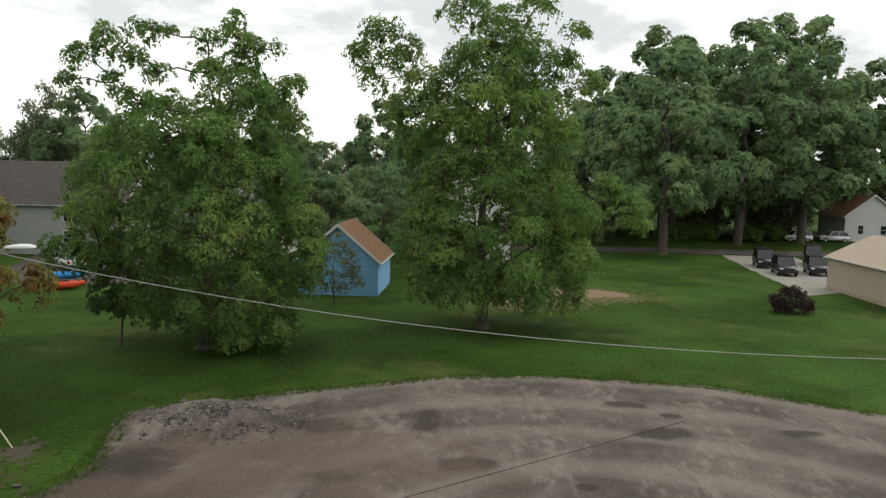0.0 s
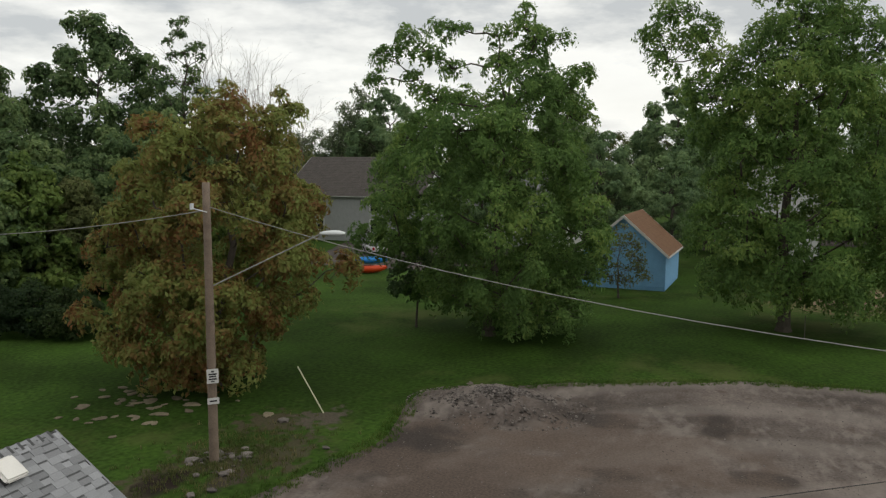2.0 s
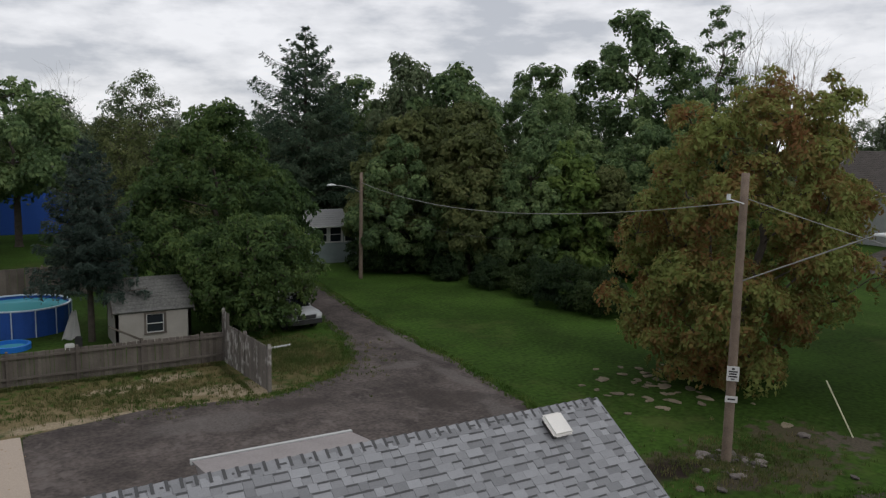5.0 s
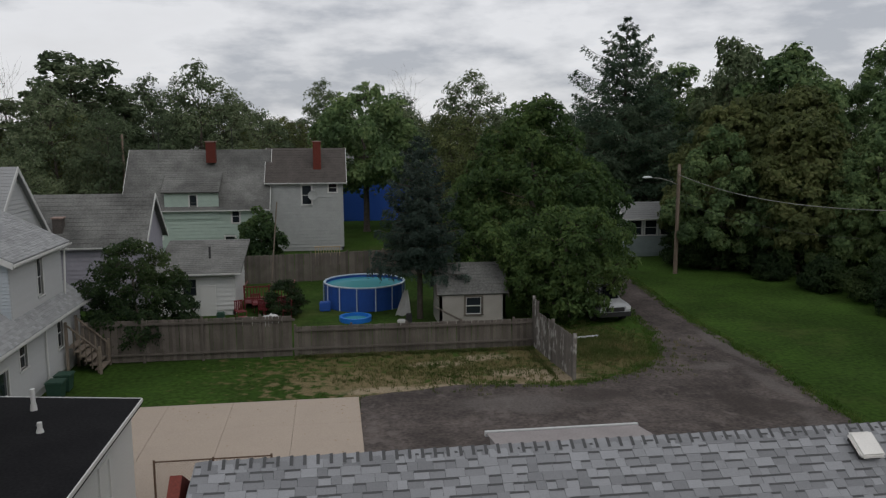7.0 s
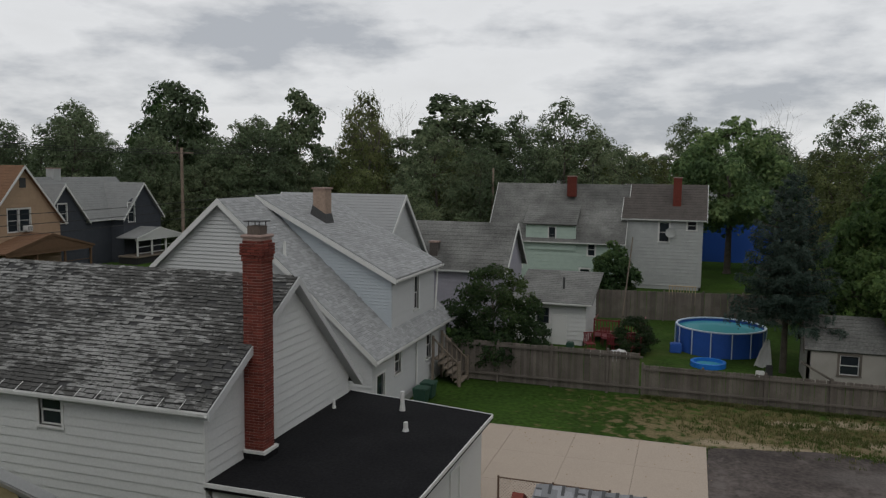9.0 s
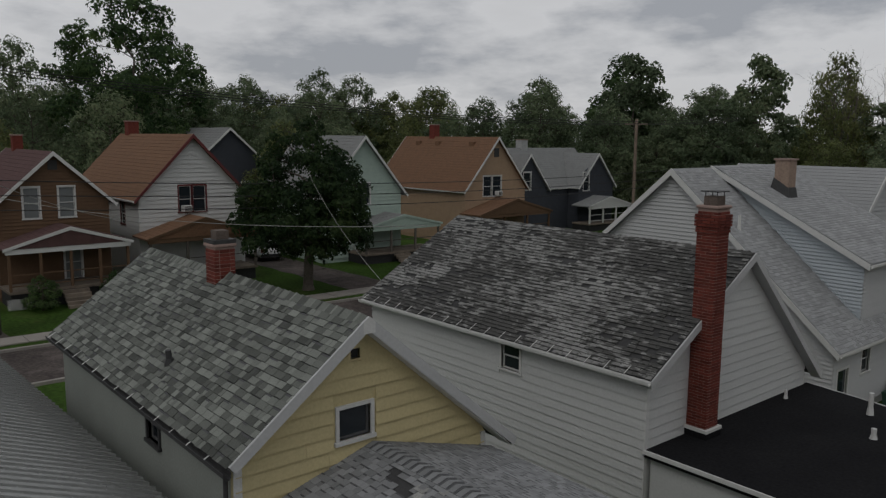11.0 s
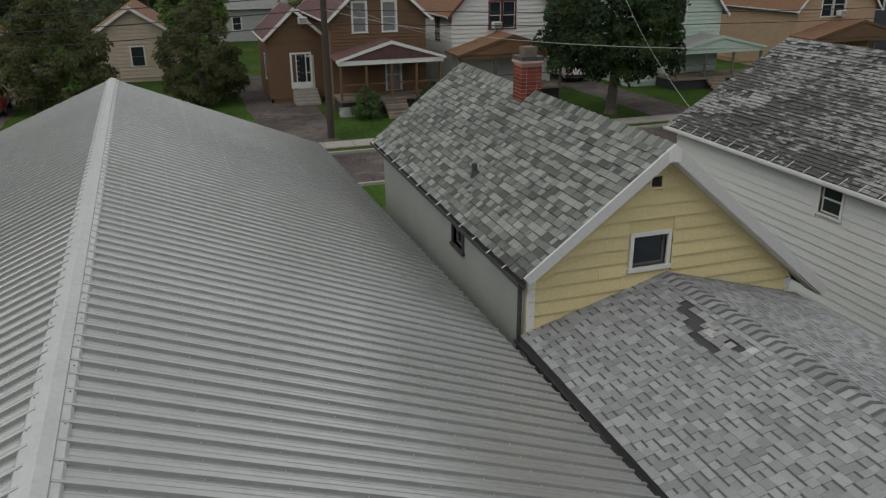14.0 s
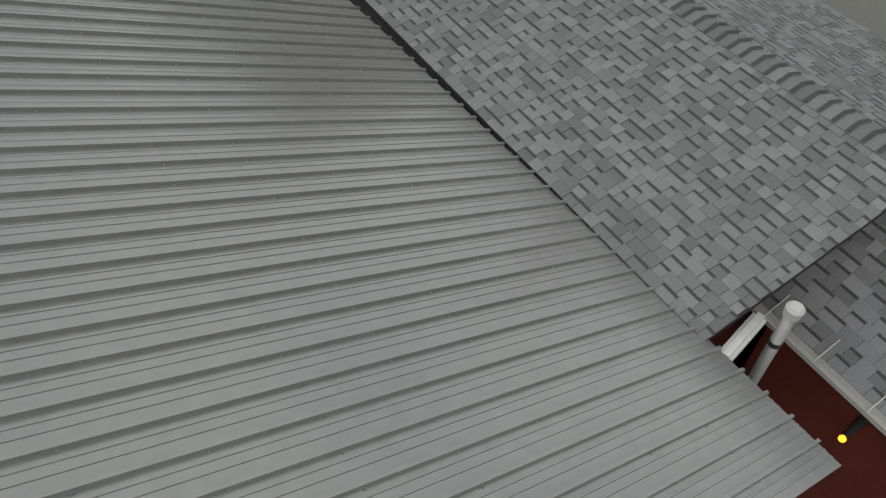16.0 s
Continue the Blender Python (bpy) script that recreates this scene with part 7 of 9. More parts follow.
# distant rows: aerial haze mixed into the leaf colour, lighter and greyer
L_far_haze = leaf_material("hazed_far_leaves", (0.070, 0.098, 0.055), (0.118, 0.161, 0.086), (0.201, 0.239, 0.132), 0.12)


def leaf_cloud(name, centres, normals, axes, size, aspect, mat, rng, flutter=0.5):
    """Many small kite-shaped leaves as one mesh; each lies across its normal and points along its axis."""
    n = len(centres)
    v = rng.normal(size=(n, 3)) * flutter + normals
    v /= np.linalg.norm(v, axis=1, keepdims=True) + 1e-9
    t = axes + rng.normal(size=(n, 3)) * 0.45
    t -= v * (t * v).sum(1, keepdims=True)
    t /= np.linalg.norm(t, axis=1, keepdims=True) + 1e-9
    b = np.cross(v, t)
    s = size * rng.uniform(0.6, 1.35, (n, 1))
    w = s * aspect
    q = np.stack([centres - t * s * 0.5, centres + b * w * 0.5 - v * s * 0.08, centres + t * s * 0.5 - v * s * 0.12, centres - b * w * 0.5 - v * s * 0.08], 1).reshape(-1, 3)
    me = bpy.data.meshes.new(name)
    me.vertices.add(4 * n)
    me.vertices.foreach_set("co", q.astype(np.float32).ravel())
    me.loops.add(4 * n)
    me.loops.foreach_set("vertex_index", np.arange(4 * n, dtype=np.int32))
    me.polygons.add(n)
    me.polygons.foreach_set("loop_start", np.arange(0, 4 * n, 4, dtype=np.int32))
    me.update(calc_edges=True)
    me.materials.append(mat)
    return me


def limbs(bm, start, end, r, rng, depth, tips, wob=0.12, lid=99.0):
    """A limb that bends and forks; its ends are gathered in tips."""
    start, end = Vector(start), Vector(end)
    end.z = min(end.z, lid)
    ln = (end - start).length
    p, k = start, 3
    for q in range(1, k + 1):
        nxt = start.lerp(end, q / k) + Vector(rng.normal(size=3) * ln * wob * (0 if q == k else 1) * 0.5)
        tube(bm, p, nxt, r * (1 - 0.5 * (q - 1) / k), r * (1 - 0.5 * q / k), 7 if depth > 1 else 4)
        p = nxt
    tips.append(np.array(end))
    if depth > 0:
        for _ in range(3):
            d = (end - start).normalized()
            d = (d + Vector(rng.normal(size=3) * 0.55) + Vector((0, 0, 0.1))).normalized()
            s = start.lerp(end, rng.uniform(0.45, 1.0))
            limbs(bm, s, s + d * ln * rng.uniform(0.4, 0.65), r * 0.45, rng, depth - 1, tips, wob, lid)


def round_outline(height, spread, base, top=0.0, flare=0.14):
    """Rows (height, left, right) of a plain domed crown."""
    rows = []
    for k in range(9):
        h = k / 8
        out = min(1.0, (h / flare + 0.25) ** 0.5) * max(0.04, 1 - max(0.0, h - 0.4) / 0.6) ** (0.5 + top)
        rows.append((base + (height - base) * h, -spread * out, spread * out))
    return rows


def broadleaf(name, height, spread, base, leaves, size, mat, seed, label, category="tree", boughs=34, bough=0.0, spray=0.0, trunk=0.3, aspect=0.5, lobes=(), bark=None, group="", top=0.0, hang=0.35, flare=0.14, outline=None, inner=0.12, sky=0.45, flutter=0.5):
    """A tree: tapered trunk, limbs out to rounded boughs, each bough a shell of leafy sprays, with gaps between.
    Its own +x points away from the lot's edge, and outline and lobes give (height, left, right) and (right, away, height, radius)."""
    rng = np.random.default_rng(seed)
    tree = thing(name, (0, 0, 0), label, category, group)
    rows = np.array(outline or round_outline(height, spread, base, top, flare))
    zs = rows[:, 0]
    bough = bough or spread * 0.27
    spray = spray or bough * 0.21
    # boughs spread evenly through the outer crown
    picked = [(np.array([q[1], -q[0], q[2]]), q[3]) for q in lobes]
    weight = np.maximum(0.12, (rows[:, 2] - rows[:, 1]))
    for _ in range(boughs):
        best, far = None, -1
        for _ in range(14):
            z = rng.uniform(zs[0], zs[-1])
            if rng.random() > np.interp(z, zs, weight) / weight.max() + 0.1:
                continue
            lo, hi = np.interp(z, zs, rows[:, 1]), np.interp(z, zs, rows[:, 2])
            c, w = (lo + hi) / 2, (hi - lo) / 2
            r = min(bough * rng.uniform(0.7, 1.25), max(bough * 0.35, w * 0.75))
            a, k = rng.uniform(0, math.tau), rng.uniform(0.25, 1.0) ** 0.4
            room = max(0.0, w - r * 0.85)
            p = np.array([math.cos(a) * room * k * 0.92, -(c + math.sin(a) * room * k), min(max(z, zs[0] + r * 0.6), zs[-1] - r * 0.5)])
            d = min([np.linalg.norm((p - o) * (1, 1, 1.25)) / (r + s) for o, s in picked], default=9)
            if d > far:
                best, far = (p, r), d
        if best is not None:
            picked.append(best)
    bm = bmesh.new()
    tips = []
    crown_low = min(p[2] - r for p, r in picked)
    foot_z = max(0.6, crown_low + (height - crown_low) * 0.12)
    lean = Vector((rng.normal() * 0.15, rng.normal() * 0.15, 0))
    fork = Vector((0, 0, foot_z)) + lean
    head = Vector((rng.normal() * 0.3, (rows[-1, 1] + rows[-1, 2]) / -2 * 0.6, height * 0.82))
    tube(bm, (0, 0, -0.1), (0, 0, 0.3), trunk * 1.5, trunk * 1.08, 10)
    tube(bm, (0, 0, 0.3), fork, trunk * 1.08, trunk * 0.85, 10)
    axis = [fork + (head - fork) * (q / 6) + Vector(rng.normal(size=3) * 0.012 * height * (0 < q < 6)) for q in range(7)]
    for q in range(6):
        tube(bm, axis[q], axis[q + 1], trunk * (0.85 - 0.125 * q), trunk * (0.85 - 0.125 * (q + 1)), 8)
    cs, ns, ax = [], [], []
    jobs = []
    stem = [np.array(v) for v in axis]
    grown = []
    for p, r in sorted(picked, key=lambda o: min(np.linalg.norm(o[0] - v) for v in stem)):
        own = min((v for v in stem[:-1] if v[2] < max(p[2] - r * 0.4, stem[1][2])), key=lambda v: np.linalg.norm(p - v) + 0.4 * abs(p[2] - v[2]), default=stem[0])
        near = min((o for o in grown if o[2] < p[2] + 0.6 * bough), key=lambda o: np.linalg.norm(p - o), default=None)
        at = near if near is not None and np.linalg.norm(p - near) < 0.75 * np.linalg.norm(p - own) else own
        far = np.linalg.norm(p[:2] - stem[0][:2]) / max(spread, 0.1)
        limbs(bm, Vector(at), Vector(p), trunk * (0.26 - 0.12 * min(1, far)) * (0.6 + 0.4 * r / bough), rng, 0, tips, 0.09)
        grown.append(p)
        k = max(5, int(3.2 * (r / spray) ** 2))
        d = rng.normal(size=(k, 3))
        d[:, 2] = np.abs(d[:, 2]) * np.where(rng.random(k) < 0.3, -0.6, 1.0)
        d[:, :2] += p[:2] / max(spread, 1e-3) * 0.5
        d /= np.linalg.norm(d, axis=1, keepdims=True)
        at = p + d * r * rng.uniform(0.6, 1.16, (k, 1)) * np.array([1, 1, 0.85])
        jobs.append((at, d, p))
        for j in range(0, k, 5):
            tube(bm, p, at[j], trunk * 0.06 + 0.01, 0.008, 3)
    part("trunk", bm, bark or M_bark, tree)
    at = np.concatenate([j[0] for j in jobs])
    dr = np.concatenate([j[1] for j in jobs])
    heart = np.concatenate([np.tile(j[2], (len(j[0]), 1)) for j in jobs])
    each = rng.uniform(0.5, 1.5, len(at))
    num = rng.multinomial(int(leaves * (1 - inner)), each / each.sum())
    idx = np.repeat(np.arange(len(at)), num)
    n = len(idx)
    nrm = dr[idx] + np.array([0, 0, sky])
    nrm /= np.linalg.norm(nrm, axis=1, keepdims=True)
    out = rng.normal(size=(n, 3))
    out -= nrm * (out * nrm).sum(1, keepdims=True)
    out /= np.linalg.norm(out, axis=1, keepdims=True) + 1e-9
    rs = spray * rng.uniform(0.7, 1.3, len(at))[idx]
    rho = np.sqrt(rng.random(n)) * 1.08
    c = at[idx] + out * (rho * rs)[:, None] + nrm * (rng.normal(size=n) * 0.16 * rs)[:, None]
    c[:, 2] -= hang * 0.75 * rho ** 2 * rs
    a = out.copy()
    a[:, 2] -= hang
    nn = nrm + out * (0.45 * rho)[:, None]
    m = int(leaves * inner)
    j = rng.integers(0, len(at), m)
    ci = heart[j] + (at[j] - heart[j]) * rng.uniform(0.1, 0.8, (m, 1)) + rng.normal(size=(m, 3)) * spray * 0.4
    ni = dr[j] + rng.normal(size=(m, 3)) * 0.6 + np.array([0, 0, 0.4])
    cs, ns, ax = np.concatenate([c, ci]), np.concatenate([nn, ni]), np.concatenate([a, rng.normal(size=(m, 3))])
    floor = min(0.25, height * 0.06)
    low = cs[:, 2] < floor
    cs[low, 2] = floor + rng.uniform(0, 0.3, low.sum()) * min(1.0, height / 6)
    ob = new("crown", leaf_cloud("crown", cs, ns, ax, size, aspect, mat, rng, flutter))
    ob.parent = tree
    return tree


def conifer(name, height, spread, leaves, size, mat, seed, label, base=0.5, tiers=26, droop=0.3, point=0.85):
    """A spruce: a straight stem, whorls of long boughs that sag and turn up at the tip, with hanging sprays."""
    rng = np.random.default_rng(seed)
    tree = thing(name, (0, 0, 0), label, "conifer")
    bm = bmesh.new()
    tube(bm, (0, 0, -0.1), (0, 0, height * 0.98), height * 0.018, 0.02, 9)
    boughs = []
    for k in range(tiers):
        t = ((k + 0.5) / tiers) ** 1.05
        ring = 9 if t < 0.6 else 7
        a0 = rng.uniform(0, math.tau)
        for j in range(ring):
            z = base + (height - base) * min(0.985, t + rng.normal() * 0.008)
            ln = (min(spread * (1 - t) ** point, 0.8 * (1 - t) * height) + 0.1) * rng.uniform(0.62, 1.15)
            boughs.append((z, a0 + j * math.tau / ring + rng.normal() * 0.18, ln, t))
    tot = sum(b[2] ** 1.25 for b in boughs)
    cs, ns, ax = [], [], []
    for z, a, ln, t in boughs:
        d = np.array([math.cos(a), math.sin(a), 0])
        side = np.array([-d[1], d[0], 0])
        rise = 0.35 * t - droop * (1 - t)
        def along(u):
            return np.array([0, 0, z]) + np.outer(u, d) * ln + np.outer(ln * (rise * u - 0.30 * droop * np.sin(u * math.pi) + 0.10 * u ** 3), [0, 0, 1])
        pts = along(np.array([0, 0.35, 0.7, 1.0]))
        pts[:, 2] = np.maximum(pts[:, 2], 0.3)
        for q in range(3):
            tube(bm, pts[q], pts[q + 1], 0.012 + 0.012 * ln * (1 - q / 3) * 0.5, 0.010, 4)
        m = max(12, int(leaves * ln ** 1.25 / tot))
        twigs = max(5, int(ln * 5))
        tw = rng.integers(0, twigs, m)
        tu = (np.arange(twigs) + rng.random(twigs)) / twigs
        ts = rng.choice((-1.0, 1.0), twigs)
        reach = 0.30 * ln * (1.05 - tu) ** 0.8 + 0.08 * ln
        u = np.clip(0.12 + 0.88 * tu[tw], 0, 1)
        f = rng.random(m)
        p = along(u) + np.outer(ts[tw] * reach[tw] * f, side) + np.outer(reach[tw] * f * 0.5, d)
        p[:, 2] -= np.abs(rng.normal(size=m)) * (0.05 + 0.035 * ln) + 0.3 * reach[tw] * f ** 2
        p += rng.normal(size=(m, 3)) * 0.035
        p[:, 2] = np.maximum(p[:, 2], 0.2)
        cs.append(p)
        ns.append(np.tile(np.array([0, 0, 0.9]) + d * 0.4, (m, 1)))
        ax.append(np.outer(ts[tw], side) * 0.8 + d * 0.7 + np.array([0, 0, -0.45]))
    part("trunk", bm, M_bark, tree)
    ob = new("crown", leaf_cloud("crown", np.concatenate(cs), np.concatenate(ns), np.concatenate(ax), size, 0.32, mat, rng))
    ob.parent = tree
    return tree


def bare_tree(name, height, spread, seed, label):
    """A leafless tree of fine upright twigs."""
    rng = np.random.default_rng(seed)
    tree = thing(name, (0, 0, 0), label, "tree")
    bm = bmesh.new()
    tube(bm, (0, 0, 0), (0, 0, height * 0.45), 0.16, 0.11, 7)
    tips = []
    for _ in range(9):
        a = rng.uniform(0, math.tau)
        s = (0, 0, height * rng.uniform(0.25, 0.5))
        limbs(bm, s, (math.cos(a) * spread * rng.uniform(0.3, 1), math.sin(a) * spread * rng.uniform(0.3, 1), height * rng.uniform(0.8, 1.0)), 0.06, rng, 2, tips, 0.06)
    part("trunk", bm, M_twig, tree)
    return tree


def put(tree, x, y, rot=0.0, s=1.0, sz=None):
    tree.matrix_basis = pose(x, y, 0, 0, 0, rot) @ Matrix.Diagonal((s, s, sz or s, 1))
    return tree


def again(tree, x, y, rot=0.0, s=1.0, sz=None):
    t = copy_thing(tree, pose(x, y, 0, 0, 0, rot))
    t.scale = (s, s, sz or s)
    return t


# the rusting horse chestnut by the pole
put(broadleaf("chestnut_tree", 12.3, 5.6, 0.5, 90000, 0.21, L_chest, 3, "horse chestnut with rust-brown and olive leaves", boughs=74, bough=1.15, spray=0.34, trunk=0.3, aspect=0.5, hang=0.5,
              outline=((0.2, -2.2, 2.4), (1.3, -4.2, 2.9), (2.8, -5.5, 4.2), (4.8, -5.3, 5.2), (6.9, -4.7, 5.3), (8.9, -4.0, 4.9), (10.6, -2.9, 3.9), (11.8, -0.9, 3.2), (12.3, 0.8, 3.0)),
              lobes=((2.8, 0, 12.2, 0.5), (3.2, 0.2, 11.6, 0.7), (-2.4, 0, 10.9, 0.8), (5.3, -0.3, 4.9, 0.9), (-5.0, 0, 3.2, 0.8))), 8.0, 18.3, 37.8)
# the two tall walnuts on the lawn
put(broadleaf("walnut_tree", 17.4, 7.3, 0.3, 125000, 0.23, L_walnut, 5, "tall green walnut tree with a ragged crown", boughs=84, bough=1.45, spray=0.36, trunk=0.33, aspect=0.42, hang=0.5, inner=0.08,
              outline=((0.2, -1.4, 5.4), (1.2, -3.0, 6.0), (2.9, -5.4, 6.5), (5.0, -7.6, 7.2), (7.2, -7.7, 7.2), (9.7, -7.4, 6.4), (12.0, -5.6, 5.6), (13.6, -2.6, 4.8), (15.2, 0.2, 4.0), (17.0, 1.0, 2.6)),
              lobes=((-6.0, 0.4, 13.9, 0.8), (-5.6, -0.5, 15.0, 0.85), (-4.4, 0.5, 16.2, 0.95), (-3.4, -0.6, 15.3, 0.9), (-2.6, 0.4, 16.7, 0.75), (-1.6, 0.0, 16.5, 0.6), (-3.9, 0, 13.9, 0.8), (-2.0, -0.5, 14.4, 0.7), (1.8, 0, 17.4, 0.65), (0.4, 0.4, 16.2, 0.8), (2.4, -0.4, 15.9, 1.0), (3.7, 0.2, 16.0, 0.6), (4.6, 0, 14.2, 0.8))), 21.5, 10.6, 18.5)
put(broadleaf("walnut_tree", 20.6, 7.6, 1.0, 140000, 0.24, L_walnut, 8, "tall green walnut tree standing on the lawn", boughs=70, bough=1.7, spray=0.42, trunk=0.36, aspect=0.42, hang=0.5, inner=0.08,
              outline=((1.4, -4.4, 5.2), (2.4, -5.5, 6.8), (3.9, -5.9, 7.6), (6.2, -5.6, 7.6), (8.3, -5.0, 6.9), (10.4, -5.6, 6.2), (13.0, -6.4, 6.0), (15.0, -4.4, 5.2), (17.0, -2.6, 4.0), (20.4, -2.0, 2.6)),
              lobes=((-7.6, 0.5, 17.0, 1.1), (-6.4, -0.6, 18.0, 1.3), (-5.0, 0.4, 16.8, 1.4), (-6.9, 0.3, 15.4, 1.2), (-4.0, -0.4, 15.2, 1.3), (-1.6, 0.3, 19.6, 1.5), (0.6, -0.4, 18.6, 1.6), (2.8, 0.4, 19.8, 1.3), (5.2, 0, 18.3, 0.9), (4.4, 0.5, 16.4, 1.3), (6.0, -0.3, 15.2, 1.1), (8.6, -0.4, 7.9, 1.3), (9.2, 0.3, 6.8, 0.9), (7.4, 0.2, 8.9, 1.0))), 29.0, -4.6, -1.9)
put(broadleaf("young_tree", 5.0, 1.7, 1.7, 3500, 0.24, L_mid, 12, "young tree with dark leaves and a thin trunk", trunk=0.06, aspect=0.45), 21.8, 15.1)
put(broadleaf("small_tree", 5.2, 2.4, 0.9, 2600, 0.18, L_olive, 13, "thin small tree in front of the blue shed", trunk=0.07, inner=0.0), 36.2, 5.9)
# the thicket along the north of the lawn
A = put(broadleaf("maple_tree", 12.5, 5.4, 1.9, 34000, 0.36, L_olive, 21, "olive-green tree in the thicket", boughs=56, bough=1.15, inner=0.2, flutter=0.3, aspect=0.6), 12.5, 52.5)
B = put(broadleaf("maple_tree", 14.0, 5.8, 1.9, 34000, 0.36, L_mid, 22, "dark green tree in the thicket", boughs=56, bough=1.15, inner=0.2, flutter=0.3, aspect=0.6), 24.0, 50)
C = put(broadleaf("maple_tree", 10.0, 4.2, 0.3, 24000, 0.34, L_bright, 23, "bright green tree at the thicket's edge", boughs=56, bough=1.0, inner=0.2, flutter=0.3, aspect=0.6), 19.5, 43)
for x, y, r, s, src in ((14.5, 49, 40, 0.9, A), (17, 53, 120, 1.05, A), (22, 47, 70, 0.8, B), (28, 44, 200, 0.85, B), (24, 38, 30, 0.75, C), (31, 41, 110, 0.95, B), (36, 40, 250, 0.9, A), (30, 34.5, 10, 0.65, C), (15.5, 45.5, 160, 0.6, B), (12.4, 46.6, 220, 0.5, B), (20, 60, 80, 1.2, B), (8.6, 49.4, 300, 0.72, B), (13.2, 46.8, 75, 0.85, A), (17.2, 44.4, 185, 0.72, B), (10.6, 52.6, 15, 0.95, A), (22.4, 41.4, 140, 0.66, A)):
    again(src, x, y, r, s)
D = put(broadleaf("oak_tree", 24.5, 9.6, 2.0, 60000, 0.40, L_mid, 24, "big dark green tree behind the thicket", boughs=72, bough=1.9, inner=0.2, flutter=0.3, aspect=0.6, top=-0.12), 43.5, 60.5, 0, 0.97)
again(D, 34.5, 66, 90, 0.74)
again(D, 27, 70, 10, 0.70)
again(D, 56, 62, 200, 0.7)
again(D, 15, 72, 130, 0.66)
put(broadleaf("aspen_tree", 26.5, 4.2, 5.0, 14000, 0.30, L_mid, 25, "slender sparse tree with fluttering leaves", boughs=60, bough=0.85, inner=0.0), 52.2, 56.8)
for k, (x, y, s, r) in enumerate(((57.5, 58, 1.0, 0), (60, 60, 0.98, 90), (64, 58, 0.93, 30), (67.5, 57, 0.95, 200), (71, 54, 0.78, 120))):
    if k == 0:
        bare = put(bare_tree("bare_tree", 20.0, 2.8, 31, "leafless pale grey tree against the sky"), x, y)
    else:
        again(bare, x, y, r, s)
put(conifer("spruce_tree", 20.4, 9.2, 90000, 0.36, L_needle, 41, "tall dark spruce with drooping boughs", 0.6, 27, 0.3, 0.62), 8.4, 67.6)
put(conifer("blue_spruce", 9.6, 2.5, 50000, 0.17, L_blue, 42, "blue-green spruce beside the pool", 3.0, 22, 0.22, 0.6), -14.2, 37.3)
# trees round the yards
put(broadleaf("maple_tree", 11.6, 6.5, 0.8, 70000, 0.26, L_yard, 51, "wide dark green maple behind the shed", boughs=60, bough=1.4, aspect=0.55), -6.0, 45.0)
put(broadleaf("overhanging_tree", 5.6, 4.6, 0.2, 36000, 0.22, L_yard, 52, "low spreading tree over the shed and fence", boughs=54, bough=1.0, aspect=0.5, hang=0.6, outline=((0.3, -2.6, 2.6), (1.4, -3.6, 3.2), (2.8, -4.4, 3.9), (4.0, -4.2, 3.8), (5.0, -2.8, 2.8), (5.7, -0.8, 1.2)), lobes=((-6.0, -0.4, 3.3, 0.8), (-5.6, -1.1, 2.6, 0.6), (-4.6, -0.6, 3.9, 0.9), (-5.2, 0, 3.2, 0.7), (-3.6, -1.2, 4.4, 0.9), (0.4, -2.6, 1.1, 1.0))), -6.6, 36.6, 72)
put(broadleaf("lilac_bush", 4.9, 3.3, 0.1, 38000, 0.14, L_street, 53, "dense dark green shrub behind the fence", "shrub", boughs=60, bough=0.7, aspect=0.5, trunk=0.08), -27.7, 33.6)
put(broadleaf("round_shrub", 1.95, 1.15, 0.05, 9000, 0.09, L_street, 91, "clipped round dark shrub beside the patio", "shrub", trunk=0.05), -21.4, 39.4, 0, 1.3, 1.0)
put(broadleaf("round_shrub", 4.1, 2.3, 0.1, 9000, 0.24, L_dark, 54, "round dark shrub before the pale green house", "shrub", aspect=0.6, trunk=0.08), -24.3, 58.4)
put(broadleaf("shade_tree", 14.5, 7.2, 4.2, 26000, 0.4, L_mid, 55, "spreading tree with a bare forked trunk", aspect=0.6), -15.3, 76)
put(broadleaf("street_tree", 10.3, 4.7, 2.2, 56000, 0.2, L_street, 56, "dense dark street tree by the kerb", boughs=70, bough=1.0, aspect=0.55), -60.6, 21.6)
E1 = put(broadleaf("arborvitae", 8.6, 4.0, 0.1, 40000, 0.2, L_hedge, 57, "broad dense dark evergreen shrub", "shrub", boughs=60, bough=0.85, aspect=0.45, top=0.45, hang=-0.4), -74.5, -10.4)
again(E1, -73.2, -1.6, 120, 0.8, 0.86)
put(broadleaf("maple_tree", 9.8, 2.6, 4.0, 9000, 0.32, L_bright, 58, "bright green tree behind the evergreens"), -80, -1.5)
Bx = put(broadleaf("box_bush", 1.9, 1.1, 0.05, 3500, 0.12, L_dark, 59, "clipped dark bush beside the porch", "shrub", trunk=0.05), -64.2, 7.4)
again(Bx, -64.2, 11.3, 60, 0.95)
put(broadleaf("purple_bush", 1.9, 1.7, 0.05, 4500, 0.16, leaf_material("purple_leaves", (0.03, 0.014, 0.018), (0.05, 0.024, 0.028), (0.07, 0.04, 0.04)), 60, "low dark purple shrub on the lawn", "shrub", trunk=0.05), 37.5, -27.3)
